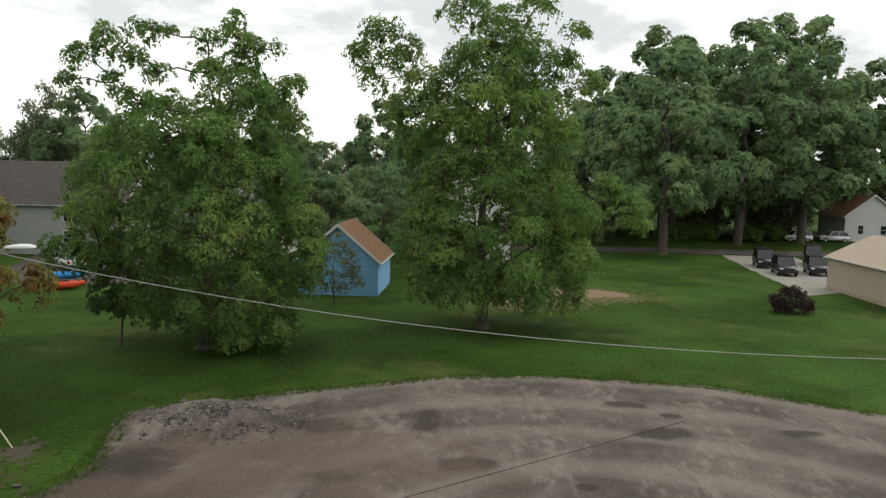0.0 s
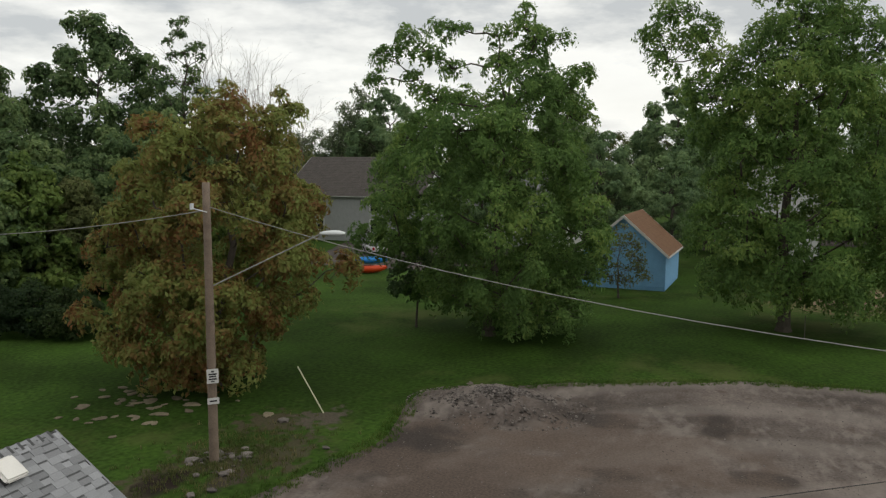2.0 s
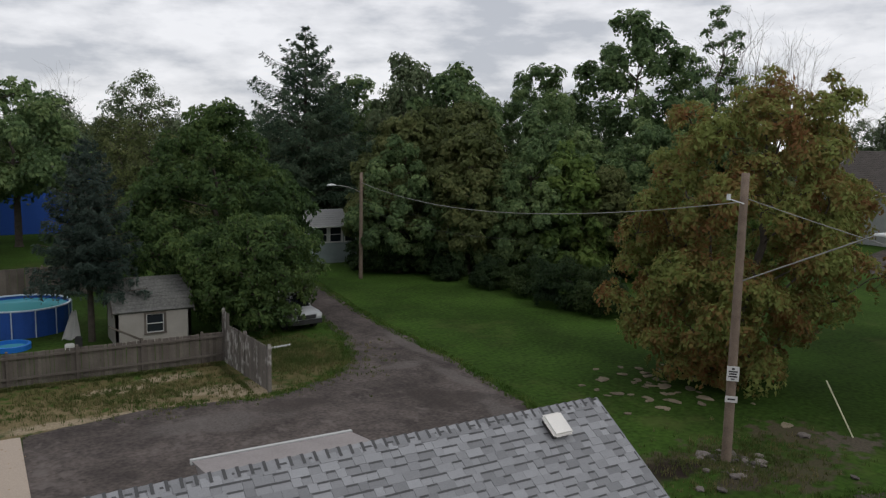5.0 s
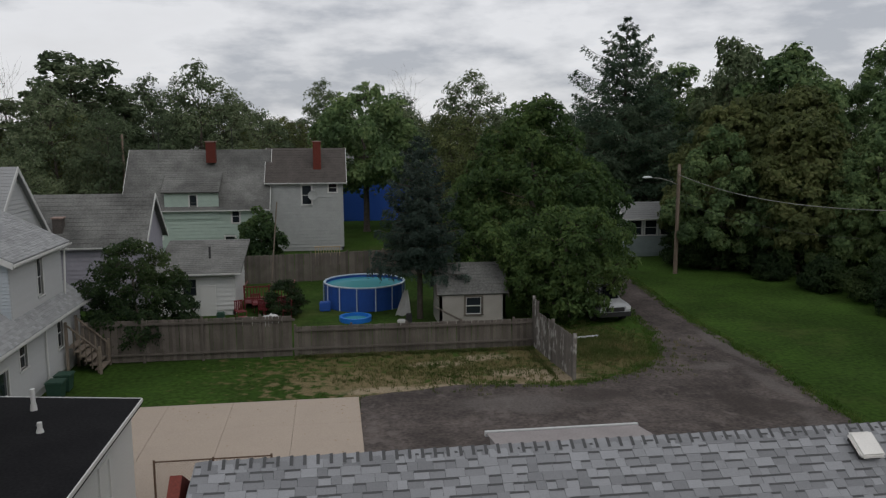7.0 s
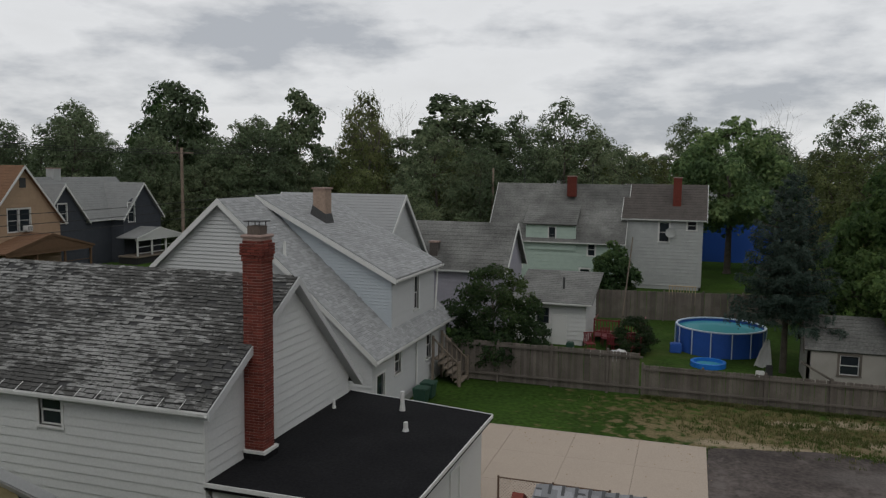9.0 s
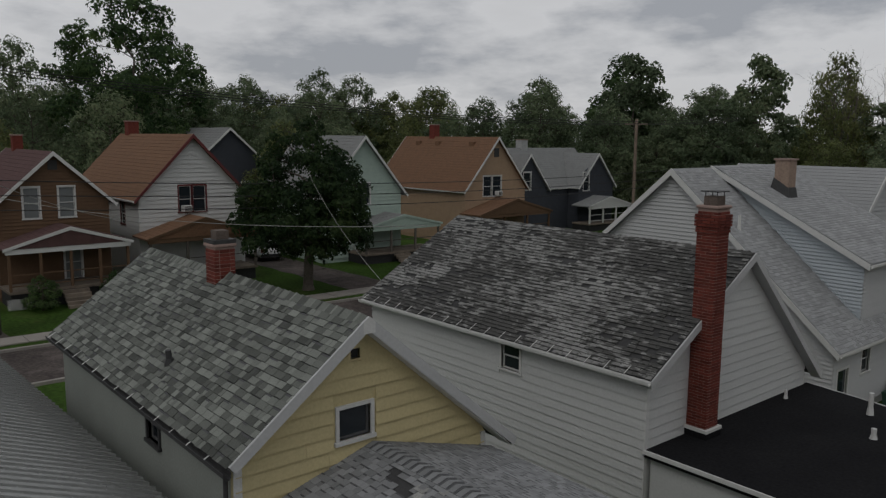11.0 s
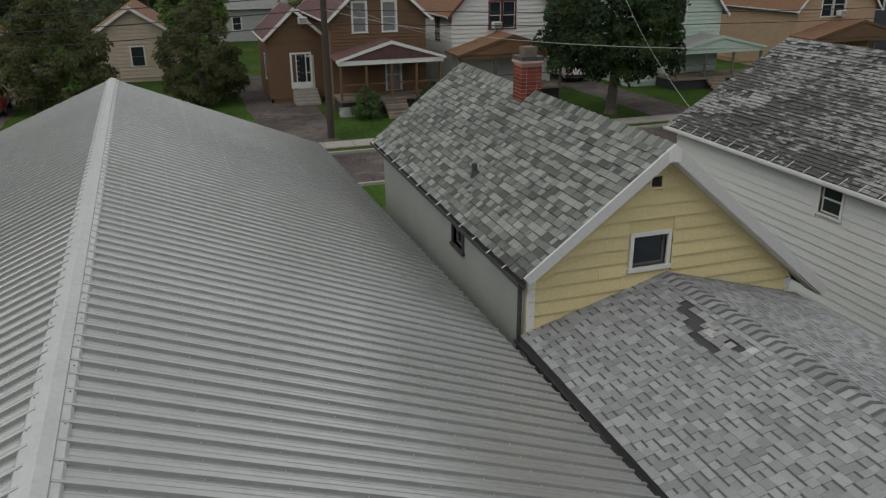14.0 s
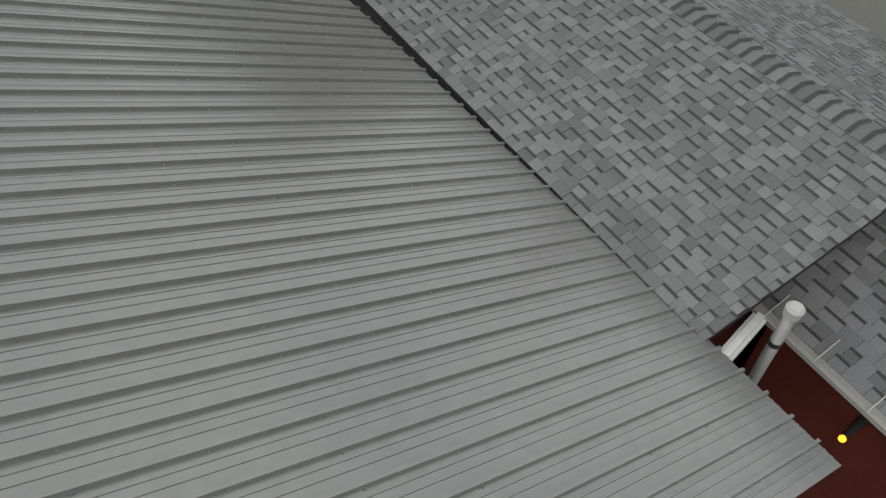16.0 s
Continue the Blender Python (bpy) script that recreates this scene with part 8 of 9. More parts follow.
# shrubs added along the foot of the thicket, leaves near black for canopy shade
U = put(broadleaf("understory_shrub", 3.6, 2.9, 0.1, 15000, 0.22, L_street, 26, "leafy shrub added under the thicket's trees, coloured dark as canopy shade", "shrub", trunk=0.07, aspect=0.55, group="shrubs under the thicket"), 7.6, 50.6)
for x, y, q, k in ((10.6, 49.4, 60, 1.2), (14.2, 48.0, 130, 1.25), (17.8, 46.4, 200, 1.2), (21.2, 44.2, 20, 1.2), (24.6, 41.8, 290, 1.2), (28.4, 41.2, 95, 1.1), (31.6, 38.4, 160, 1.0), (13.0, 54.6, 240, 1.4), (17.6, 53.0, 15, 1.4), (10.3, 44.9, 33, 0.50), (11.5, 41.0, 140, 0.60), (12.4, 37.6, 250, 0.70), (12.1, 33.8, 75, 0.80), (12.3, 31.2, 310, 0.75)):
    again(U, x, y, q, k)
# the maples beyond the far road
F = put(broadleaf("big_maple", 26.0, 10.0, 5.2, 66000, 0.42, L_tall_haze, 61, "large dark maple beyond the lawn", boughs=56, bough=2.0, inner=0.2, flutter=0.3, aspect=0.6, hang=0.1, trunk=0.55), 79, -28.7)
for x, y, r, s in ((92, -14, 60, 0.72), (96, -44, 140, 1.12), (106, -37, 10, 1.15), (100, -55, 210, 1.12), (112, -50, 75, 1.38), (112, -26, 310, 1.05), (122, -62, 160, 1.5), (124, -40, 230, 1.4), (70, 2, 200, 0.58), (60, 12, 250, 0.5), (96, -24, 100, 0.84), (92, -6, 0, 0.72), (118, -76, 45, 1.2), (58, 24, 90, 0.5), (52, 4, 30, 0.4), (98, 8, 80, 0.8), (94, 24, 20, 0.75), (83.5, 46.6, 300, 0.76), (94, 56, 60, 0.66)):
    again(F, x, y, r, s)
# low green bushes along the far side of the road
V = put(broadleaf("roadside_bush", 2.6, 2.8, 0.1, 7000, 0.26, L_bright, 62, "low bright green bush beside the far road", "shrub", trunk=0.05, aspect=0.6, group="bushes along the far road"), 103, -30)
for x, y, q, k in ((101, -36, 40, 1.0), (104, -41, 130, 1.15), (102, -47.5, 220, 0.9), (105, -52, 300, 1.0), (102, -23, 80, 1.2), (101, -15, 170, 1.1)):
    again(V, x, y, q, k)
# rows of trees in the distance
G1 = put(broadleaf("tree", 17.5, 8.0, 1.0, 22000, 0.34, L_far_haze, 71, "distant round-crowned green tree in leaf", boughs=84, bough=1.75, inner=0.3, flutter=0.25, aspect=0.65, group="distant trees"), -60, 150)
G2 = put(broadleaf("tree", 20.5, 8.0, 1.5, 24000, 0.34, L_far_haze, 72, "distant tall green tree in leaf", boughs=84, bough=1.75, inner=0.3, flutter=0.25, aspect=0.65, group="distant trees"), -80, 140)
G3 = put(broadleaf("tree", 15.0, 7.5, 0.5, 20000, 0.34, L_olive, 73, "distant olive-green tree in leaf", boughs=84, bough=1.75, inner=0.3, flutter=0.25, aspect=0.65, group="distant trees"), -40, 140)
rngt = random.Random(9)
for k in range(230):
    az = radians(-116 + 232 * k / 230 + rngt.uniform(-1, 1))
    d = rngt.choice((95, 110, 125, 140, 160, 185)) if math.degrees(az) < 52 else rngt.choice((152, 165, 180, 200))
    if -55 < math.degrees(az) < -5:
        d += 10
    x, y = -19 - d * math.sin(az), -3 + d * math.cos(az)
    if any(abs(x - h[0]) < h[2] * 0.9 + 5 and abs(y - h[1]) < h[3] * 0.9 + 5 for h in FAR):
        continue
    if (-66 < x < -44 and abs(y) < 60) or (35 < x < 128 and y < 12):
        continue
    k2 = rngt.uniform(0.6, 0.98) * (0.92 + d / 900) * (1.18 if math.degrees(az) > 52 else 1.0)
    again(rngt.choice((G1, G1, G2, G3)), x, y, rngt.uniform(0, 360), k2, k2 * rngt.uniform(0.85, 1.05))
# nearer fill between the houses
for x, y, s, src in ((-88, 36, 0.72, G3), (-92, 20, 0.75, G1), (-90, 58, 0.7, G1), (-94, 78, 0.85, G2), (-70, 84, 0.75, G3), (-60, 88, 0.7, G3), (-54, 78, 0.62, G3), (-48, 92, 0.8, G3), (-44, 66, 0.5, G1), (-42, 84, 0.7, G1), (-30, 96, 0.8, G1), (-5, 88, 0.8, G3), (-10, 100, 0.85, G1), (4, 82, 0.75, G3), (-26, 84, 0.7, G1),
                     (-6, 66, 0.75, G3), (-112, 18, 0.8, G1), (-104, -10, 0.6, G1), (-112, -38, 0.85, G1), (-96, -36, 0.6, G3), (-125, 34, 0.9, G2), (-118, 52, 0.78, G1), (-72, 74, 0.6, G1), (-106, 44, 0.62, G2), (-100, 12, 0.7, G3), (-150, -20, 0.95, G2), (-140, -40, 0.9, G1), (-165, -10, 1.05, G2), (-160, -50, 1.0, G1), (-130, -54, 0.85, G1), (-175, -30, 1.1, G2), (-150, 5, 0.95, G1), (-165, 20, 1.05, G2), (-145, -62, 0.95, G2), (-128, -14, 0.7, G3), (-122, -48, 0.8, G3), (-117, -27, 1.2, G2), (-128, -34, 1.25, G1), (-139, -29, 1.2, G2), (-126, -20, 1.0, G1), (-134, -1, 0.95, G1), (-160, -16, 1.2, G2), (-185, 5, 1.15, G1), (-180, -55, 1.15, G2)):
    again(src, x, y, rngt.uniform(0, 360), s)
# low crowns behind the maples of the far road
for x, y, s, src in ((116, -20, 0.75, G1), (120, -32, 0.8, G1), (114, -43, 0.7, G3), (126, -50, 0.85, G1), (118, -57, 0.7, G1), (130, -66, 0.9, G1), (122, -84, 0.85, G1), (104, -8, 0.65, G1)):
    again(src, x, y, rngt.uniform(0, 360), s)
# taller crowns that stand out of the rows
G4 = put(broadleaf("tree", 20.5, 6.0, 5.5, 11000, 0.5, L_far_haze, 74, "distant open-crowned tree with bare limbs showing", aspect=0.6, group="distant trees"), -80.9, 82)
for src, h0, w0, x, y, h, w in ((G4, 20.5, 6, -66, 85.4, 19.5, 5.4), (G3, 15, 7.5, -63.6, 100, 20, 6.1), (G4, 20.5, 6, -51, 104, 20.5, 9.7), (G1, 17.5, 8, -120, 58, 16, 9.0), (G3, 15, 7.5, -112, 72.6, 16.5, 7.4), (G1, 17.5, 8, -99, 84, 17, 5.5), (G1, 17.5, 8, -148, -18, 21.5, 8.9),
                             (G2, 20.5, 8, -131, 1.2, 21.2, 9.4), (G1, 17.5, 8, -139, 22, 22.0, 8.5), (G1, 17.5, 8, -136, 12.5, 19.4, 7.5), (G2, 20.5, 8, -147, 75, 21.5, 8.2), (G1, 17.5, 8, -135, 93, 18.6, 9.2), (G1, 17.5, 8, -144, 60, 18.4, 7.6), (G1, 17.5, 8, -53.4, 112, 19.3, 7.9), (G2, 20.5, 8, -43, 110, 17.6, 7), (G2, 20.5, 8, 28.7, 85, 20.2, 6.4), (G4, 20.5, 6, 17.2, 64.2, 18.5, 4.4), (G2, 20.5, 8, 87, 54, 20.5, 6.5)):
    again(src, x, y, rngt.uniform(0, 360), w / w0, h / h0)
put(broadleaf("tall_tree", 25.0, 8.5, 8.0, 24000, 0.42, L_dark, 81, "tall open-crowned tree rising over the roofs"), -104, 26)
put(broadleaf("tall_tree", 21.0, 6.0, 6.0, 16000, 0.42, L_dark, 82, "tall ragged tree above the roofs"), -88, 88)
again(bare, -62, 98, 50, 0.8)
again(bare, -58, 101, 150, 0.75)
again(bare, -8, 118, 20, 0.78)

# ---- blue shed, boats, cars, stones ----
bs = thing("blue_shed", (43, 5.5, 0), "sky-blue sided shed with a rust-brown roof", "shed")
gable_body(bs, 40.6, 48, 2.6, 8.8, 2.9, 5.6, "x", M_blue_side, M_orange_roof, M_white, 0, 0.3, "WS", 0.25, [("W", 0.9, 1.5, 3.2, 3.9)])
bs.matrix_basis = pose(42.8, 6.0, 0, 0, 0, -2)


def kayak(x, y, z, rot, mat, label):
    k = thing("kayak", (x, y, z), label, "kayak")
    bm = bmesh.new()
    m = pose(x, y, z, 0, 0, rot)
    rings = []
    for q in range(11):
        t = q / 10
        w = 0.42 * math.sin(math.pi * (0.04 + 0.92 * t)) ** 0.7
        h = 0.34 * math.sin(math.pi * (0.04 + 0.92 * t)) ** 0.5
        lift = 0.18 * (2 * t - 1) ** 4
        rings.append([bm.verts.new(m @ Vector((-1.6 + 3.2 * t, w * math.cos(a * math.tau / 12), 0.36 + lift + h * math.sin(a * math.tau / 12)))) for a in range(12)])
    for a, b in zip(rings, rings[1:]):
        for q in range(12):
            bm.faces.new((a[q], a[(q + 1) % 12], b[(q + 1) % 12], b[q]))
    bm.faces.new(rings[0]); bm.faces.new(rings[-1])
    part("hull", bm, mat, k, smooth=True)
    bm = bmesh.new()
    for q in range(20):
        a, b = q * math.tau / 20, (q + 1) * math.tau / 20
        tube(bm, m @ Vector((0.45 * math.cos(a), 0.22 * math.sin(a), 0.70)), m @ Vector((0.45 * math.cos(b), 0.22 * math.sin(b), 0.70)), 0.025, seg=5)
    part("coaming", bm, M_dark, k)


kayak(40.0, 27.6, 0.0, -55, material("orange_red_plastic", (0.55, 0.06, 0.015), 0.4, vary=0.08, bump=0.02), "orange-red plastic kayak lying on the lawn")
kayak(41.3, 27.9, 0.62, -50, material("blue_plastic", (0.03, 0.24, 0.60), 0.4, vary=0.08, bump=0.02), "blue plastic kayak resting on another kayak")

M_tyre = material("tyre_rubber", (0.02, 0.02, 0.02), 0.85, vary=0.1, bump=0.1)
M_carglass = glass("car_glass", (0.012, 0.014, 0.016))
M_lamp_red = material("rear_lamp", (0.35, 0.02, 0.02), 0.3, vary=0.05, bump=0)


def car(name, x, y, rot, paint, label, suv=True, tall=1.72):
    """A car with wheels, glass, lamps and bumpers; it faces its own +x."""
    c = thing(name, (x, y, 0), label, "car")
    m = pose(x, y, 0, 0, 0, rot)
    h = tall if suv else 1.45
    prof = [(-2.3, 0.35), (2.25, 0.35), (2.3, 0.75), (2.1, 0.98), (1.05, 1.05), (-2.2, 1.05), (-2.32, 0.7)]
    bm = bmesh.new()
    prism(bm, [m @ Vector((a, -0.9, b)) for a, b in prof], [m @ Vector((a, 0.9, b)) for a, b in prof])
    bmesh.ops.bevel(bm, geom=bm.edges[:], offset=0.07, segments=2, affect="EDGES")
    body = part("body", bm, paint, c, smooth=True)
    cab = [(1.1, 1.03), (0.35, h - 0.06), (-1.75 if suv else -1.1, h - 0.06), (-2.15 if suv else -1.9, 1.03)]
    bm = bmesh.new()
    prism(bm, [m @ Vector((a, -0.84 + (0.12 if b > 1.2 else 0), b)) for a, b in cab], [m @ Vector((a, 0.84 - (0.12 if b > 1.2 else 0), b)) for a, b in cab])
    part("cabin_glass", bm, M_carglass, c)
    bm = box(bmesh.new(), -1.8 if suv else -1.1, 0.38, -0.72, 0.72, h - 0.08, h, m)
    bmesh.ops.bevel(bm, geom=bm.edges[:], offset=0.03, segments=2, affect="EDGES")
    part("roof", bm, paint, c)
    for s in (-1, 1):
        for a, b in (((1.1, 1.03), (0.36, h - 0.06)), ((-0.5, 1.04), (-0.55, h - 0.06)), ((-2.15 if suv else -1.9, 1.03), (-1.76 if suv else -1.1, h - 0.06))):
            bm = bmesh.new()
            tube(bm, m @ Vector((a[0], s * 0.845, a[1])), m @ Vector((b[0], s * 0.735, b[1])), 0.04, seg=5)
            part("pillar", bm, paint, c)
    for wx in (-1.4, 1.4):
        for s in (-1, 1):
            bm = bmesh.new(); tube(bm, m @ Vector((wx, s * 0.72, 0.34)), m @ Vector((wx, s * 0.93, 0.34)), 0.34, seg=18)
            w = part("wheel", bm, M_tyre, c)
            bm = bmesh.new(); tube(bm, m @ Vector((wx, s * 0.90, 0.34)), m @ Vector((wx, s * 0.945, 0.34)), 0.2, seg=14)
            part("rim", bm, M_galv, w)
    for s in (-1, 1):
        part("headlight", box(bmesh.new(), 2.12, 2.3, s * 0.72 - 0.15, s * 0.72 + 0.15, 0.72, 0.88, m), M_lampgrey, c)
        part("tail_lamp", box(bmesh.new(), -2.33, -2.2, s * 0.76 - 0.1, s * 0.76 + 0.1, 0.75, 1.02, m), M_lamp_red, c)
    part("bumper", box(bmesh.new(), 2.2, 2.36, -0.85, 0.85, 0.38, 0.6, m), M_dark, c)
    part("bumper", box(bmesh.new(), -2.38, -2.25, -0.85, 0.85, 0.38, 0.6, m), M_dark, c)
    part("grille", box(bmesh.new(), 2.25, 2.33, -0.5, 0.5, 0.64, 0.84, m), M_dark, c)
    return c


def paint(name, rgb):
    return material(name, rgb, 0.3, vary=0.04, scale=2, fine=10, bump=0.0, spec=0.6)


car("parked_car", 60.8, -36.4, 170, paint("black_paint", (0.015, 0.015, 0.018)), "dark parked car with a pale bonnet on the gravel drive", tall=1.9)
car("parked_car", 61.6, -40.0, 166, paint("navy_paint", (0.02, 0.025, 0.035)), "dark blue parked car on the gravel drive", tall=1.9)
car("parked_car", 67.2, -36.8, 168, paint("black_paint", (0.012, 0.012, 0.013)), "black parked van on the gravel drive", tall=2.0)
car("parked_car", 70.0, -43.4, 160, paint("black_paint", (0.012, 0.012, 0.013)), "tall black van parked at the end of the drive", tall=2.3)
car("parked_car", 104, -56, 95, paint("white_paint_car", (0.6, 0.6, 0.6)), "white parked car beyond the far road")
car("parked_car", 104.5, -62, 85, paint("white_paint_car", (0.6, 0.6, 0.6)), "white parked car beyond the far road")
car("parked_car", -74.4, -14.4, 183, paint("red_paint", (0.24, 0.018, 0.022)), "bright red parked car on the asphalt driveway")
car("parked_car", -4.7, 36.9, 277, paint("silver_paint", (0.36, 0.37, 0.38)), "silver parked car under the trees")
car("parked_car", -74, 25.2, 175, paint("white_paint_car", (0.6, 0.6, 0.6)), "white parked car in a driveway", False)
car("parked_car", -112, -24, 60, paint("grey_paint", (0.3, 0.31, 0.32)), "grey parked car far behind the houses", False)
car("parked_car", 52, 33, 40, paint("white_paint_car", (0.6, 0.6, 0.6)), "white parked car in the parking court", False)

tan = thing("tan_garage", (42, -37, 0), "tan-sided garage with a low roof", "garage")
gable_body(tan, 39, 51, -44, -36.2, 3.0, 4.9, "x", M_tan, M_tan, M_tan, 0, 0.25, "WNS", 0.3, [])
M_paleteal = material("pale_teal_siding", (0.26, 0.31, 0.31), 0.75, vary=0.08, scale=2, fine=20, bump=0.08)
ph = thing("porch_house", (10, 60, 0), "small pale blue-grey house with a white glazed porch", "house")
gable_body(ph, 4.4, 8.7, 55.9, 59.9, 3.2, 4.2, "x", M_paleteal, M_grey_roof, M_white, 0, 0.35, "SW", 0.25, [("S", 0.25, 1.25, 1.7, 2.95), ("S", 1.5, 2.5, 1.7, 2.95), ("S", 2.8, 3.8, 1.7, 2.95), ("W", 2.6, 3.7, 1.7, 2.95), ("W", 1.1, 2.2, 1.7, 2.95)])
blue = thing("blue_building", (-2, 92, 0), "large plain bright blue building behind the trees", "building")
gable_body(blue, -18, -6, 86, 96, 6.4, 7.6, "x", material("bright_blue_cladding", (0.03, 0.10, 0.42), 0.6, vary=0.08, bump=0.03), M_grey_roof, M_white, 0, 0.2, "", 0.3, [])


def rock_mesh(name, seed, mat, flat=0.6):
    bm = bmesh.new()
    bmesh.ops.create_icosphere(bm, subdivisions=1 if flat > 0.5 else 2, radius=0.5)
    for v in bm.verts:
        v.co *= 1 + 0.55 * noise.noise(v.co * 2.2 + Vector((seed * 3.1, 0, 0)))
        v.co.z *= flat
    me = bpy.data.meshes.new(name)
    bm.to_mesh(me); bm.free()
    me.materials.append(mat)
    return me


# rubble heap at the edge of the lot
rng = random.Random(4)
heap = bmesh.new()
bmesh.ops.create_grid(heap, x_segments=40, y_segments=40, size=3.4)
for v in heap.verts:
    x, y = v.co.x, v.co.y
    r = math.hypot(x / 2.1, y / 3.0)
    v.co.z = max(-0.05, 0.85 * math.exp(-(r ** 2) * 1.6) - 0.08 + 0.14 * noise.noise((x * 1.2, y * 1.2, 0)) + 0.07 * noise.noise((x * 4, y * 4, 2)))
    v.co += Vector((9.6, 6.2, 0))
hp = part("rubble_heap", heap, M_gravel, None, smooth=True)
tagged(hp, "low heap of dark broken asphalt and stones", "rubble heap", kind="stuff")
rocks = [rock_mesh("stone", k, M_rubble) for k in range(5)]


def heap_z(x, y):
    r = math.hypot((x - 9.6) / 2.1, (y - 6.2) / 3.0)
    return max(0.0, 0.85 * math.exp(-(r ** 2) * 1.6) - 0.08)


places = []
for k in range(4600):
    a, d = rng.uniform(0, math.tau), min(1.5, abs(rng.gauss(0, 0.8)))
    x, y = 9.6 + math.cos(a) * d * 1.7, 6.2 + math.sin(a) * d * 2.5
    s = rng.choice((0.03, 0.04, 0.04, 0.05, 0.05, 0.06, 0.06, 0.07, 0.08, 0.1, 0.13))
    places.append((rng.randrange(5), Matrix.Translation((x, y, heap_z(x, y) + s * 0.1)) @ pose(0, 0, 0, rng.uniform(-30, 30), rng.uniform(-30, 30), rng.uniform(0, 360)) @ Matrix.Diagonal((s, s, s, 1))))
pieces("stone", rocks, places, hp, 120, lambda p: True, [M_rubble], "stones")
# stepping stones and scattered stones on the lawn
slabs = [rock_mesh("field_stone", 20 + k, M_stone, 0.28) for k in range(3)]
n = 0
for x, y, s in ((3.36, 21.1, 0.9), (3.8, 17.7, 0.8), (4.6, 21.3, 0.6), (5.4, 20.6, 0.7), (4.2, 20.2, 0.5), (5.9, 21.6, 0.6), (2.5, 19.4, 0.7), (4.9, 19.2, 0.9), (5.6, 18.5, 0.8), (3.2, 18.5, 0.5), (2.0, 20.9, 0.4), (6.3, 20.2, 0.7), (4.5, 17.0, 0.6), (5.2, 17.4, 0.9), (1.2, 17.5, 0.4), (5.3, 13.9, 0.8), (6.6, 21.0, 0.5), (7.0, 19.5, 0.6), (4.1, 22.4, 0.4), (2.9, 17.2, 0.5)):
    ob = new("stepping_stone", slabs[n % 3]); n += 1
    ob.matrix_basis = pose(x, y, 0.02, 0, 0, n * 47) @ Matrix.Diagonal((s * 0.75, s * 0.5, 0.3, 1))
    tagged(ob, "flat pale stone set in the lawn", "stone", "stepping stones in the lawn")
rgs = random.Random(31)
for _ in range(30):
    x, y, w = rgs.gauss(4.3, 1.3), rgs.gauss(19.4, 1.3), rgs.uniform(0.22, 0.5)
    ob = new("stepping_stone", slabs[n % 3]); n += 1
    ob.matrix_basis = pose(x, y, 0.012, 0, 0, rgs.uniform(0, 360)) @ Matrix.Diagonal((w, w * 0.6, 0.2, 1))
    tagged(ob, "flat pale stone set in the lawn", "stone", "stepping stones in the lawn")
for x, y, s in ((-1.1, 11.45, 0.35), (0.0, 11.9, 0.4), (0.5, 13.5, 0.45), (1.3, 13.1, 0.5), (-0.4, 12.6, 0.3), (3.1, 10.1, 0.3), (4.9, 13.0, 0.5), (1.6, 12.2, 0.4), (-1.6, 11.8, 0.3)):
    ob = new("loose_rock", rocks[n % 5]); n += 1
    ob.matrix_basis = pose(x, y, 0.05, 0, 0, n * 71) @ Matrix.Diagonal((s, s, s * 0.7, 1))
    tagged(ob, "loose pale rock near the pole", "rock", "rocks round the pole")
# survey stake by the walnut
bm = bmesh.new(); tube(bm, (27.0, -5.6, 0), (27.2, -5.6, 1.3), 0.022, seg=6)
tagged(part("stake", bm, M_greywood), "thin grey wooden stake in the lawn", "stake")
# white post lying in the weeds
bm = bmesh.new(); tube(bm, (-7.8, 31.9, 0.06), (-6.2, 32.2, 0.06), 0.055, seg=8)
tagged(part("white_log", bm, M_vinyl), "white-painted log lying in the weeds", "log")

# ---- red wall: flue, cable and lit bulb ----
fl = thing("flue_pipe", (-19.9, 2.0, 0), "grey metal flue with a pale rain cap", "flue")
bm = bmesh.new(); tube(bm, (-19.9, 2.0, 0), (-19.9, 2.0, 4.52), 0.050, seg=12); part("pipe", bm, M_galv, fl, smooth=True)
bm = bmesh.new(); tube(bm, (-19.9, 2.0, 4.50), (-19.9, 2.0, 4.59), 0.066, 0.074, seg=16); tube(bm, (-19.9, 2.0, 4.59), (-19.9, 2.0, 4.615), 0.074, 0.05, seg=16)
part("rain_cap", bm, M_white, fl)
for z in (4.12, 3.3):
    bm = bmesh.new(); tube(bm, (-19.9, 2.0, z), (-19.9, 2.0, z + 0.05), 0.056, seg=12); part("joint_band", bm, M_lead, fl)
bulbM = bpy.data.materials.new("lit_bulb")
bulbM.use_nodes = True
be = bulbM.node_tree.nodes["Principled BSDF"]
be.inputs["Base Color"].default_value = (0.9, 0.5, 0.05, 1)
be.inputs["Emission Color"].default_value, be.inputs["Emission Strength"].default_value = (1.0, 0.40, 0.02, 1), 2.6
wlamp = thing("wall_lamp", (-19.3, 3.3, 2.4), "bare lit yellow bulb on the red wall", "lamp")
bm = bmesh.new(); bmesh.ops.create_uvsphere(bm, u_segments=12, v_segments=8, radius=0.038, matrix=Matrix.Translation((-19.3, 3.12, 2.42)))
part("bulb", bm, bulbM, wlamp, "glowing yellow bulb", smooth=True)
bm = bmesh.new(); tube(bm, (-19.3, 3.14, 2.46), (-19.3, 3.33, 2.6), 0.03, 0.05, seg=8); part("socket", bm, M_dark, wlamp)
wire("wall_cable", (-20.4, 3.28, 2.85), (-17.0, 3.28, 2.66), 0.03, 0.018, M_lead, "rusty conduit along the red wall")

# ---- small things ----
M_acbox = material("air_conditioner_case", (0.55, 0.55, 0.53), 0.5, vary=0.08, bump=0.05)


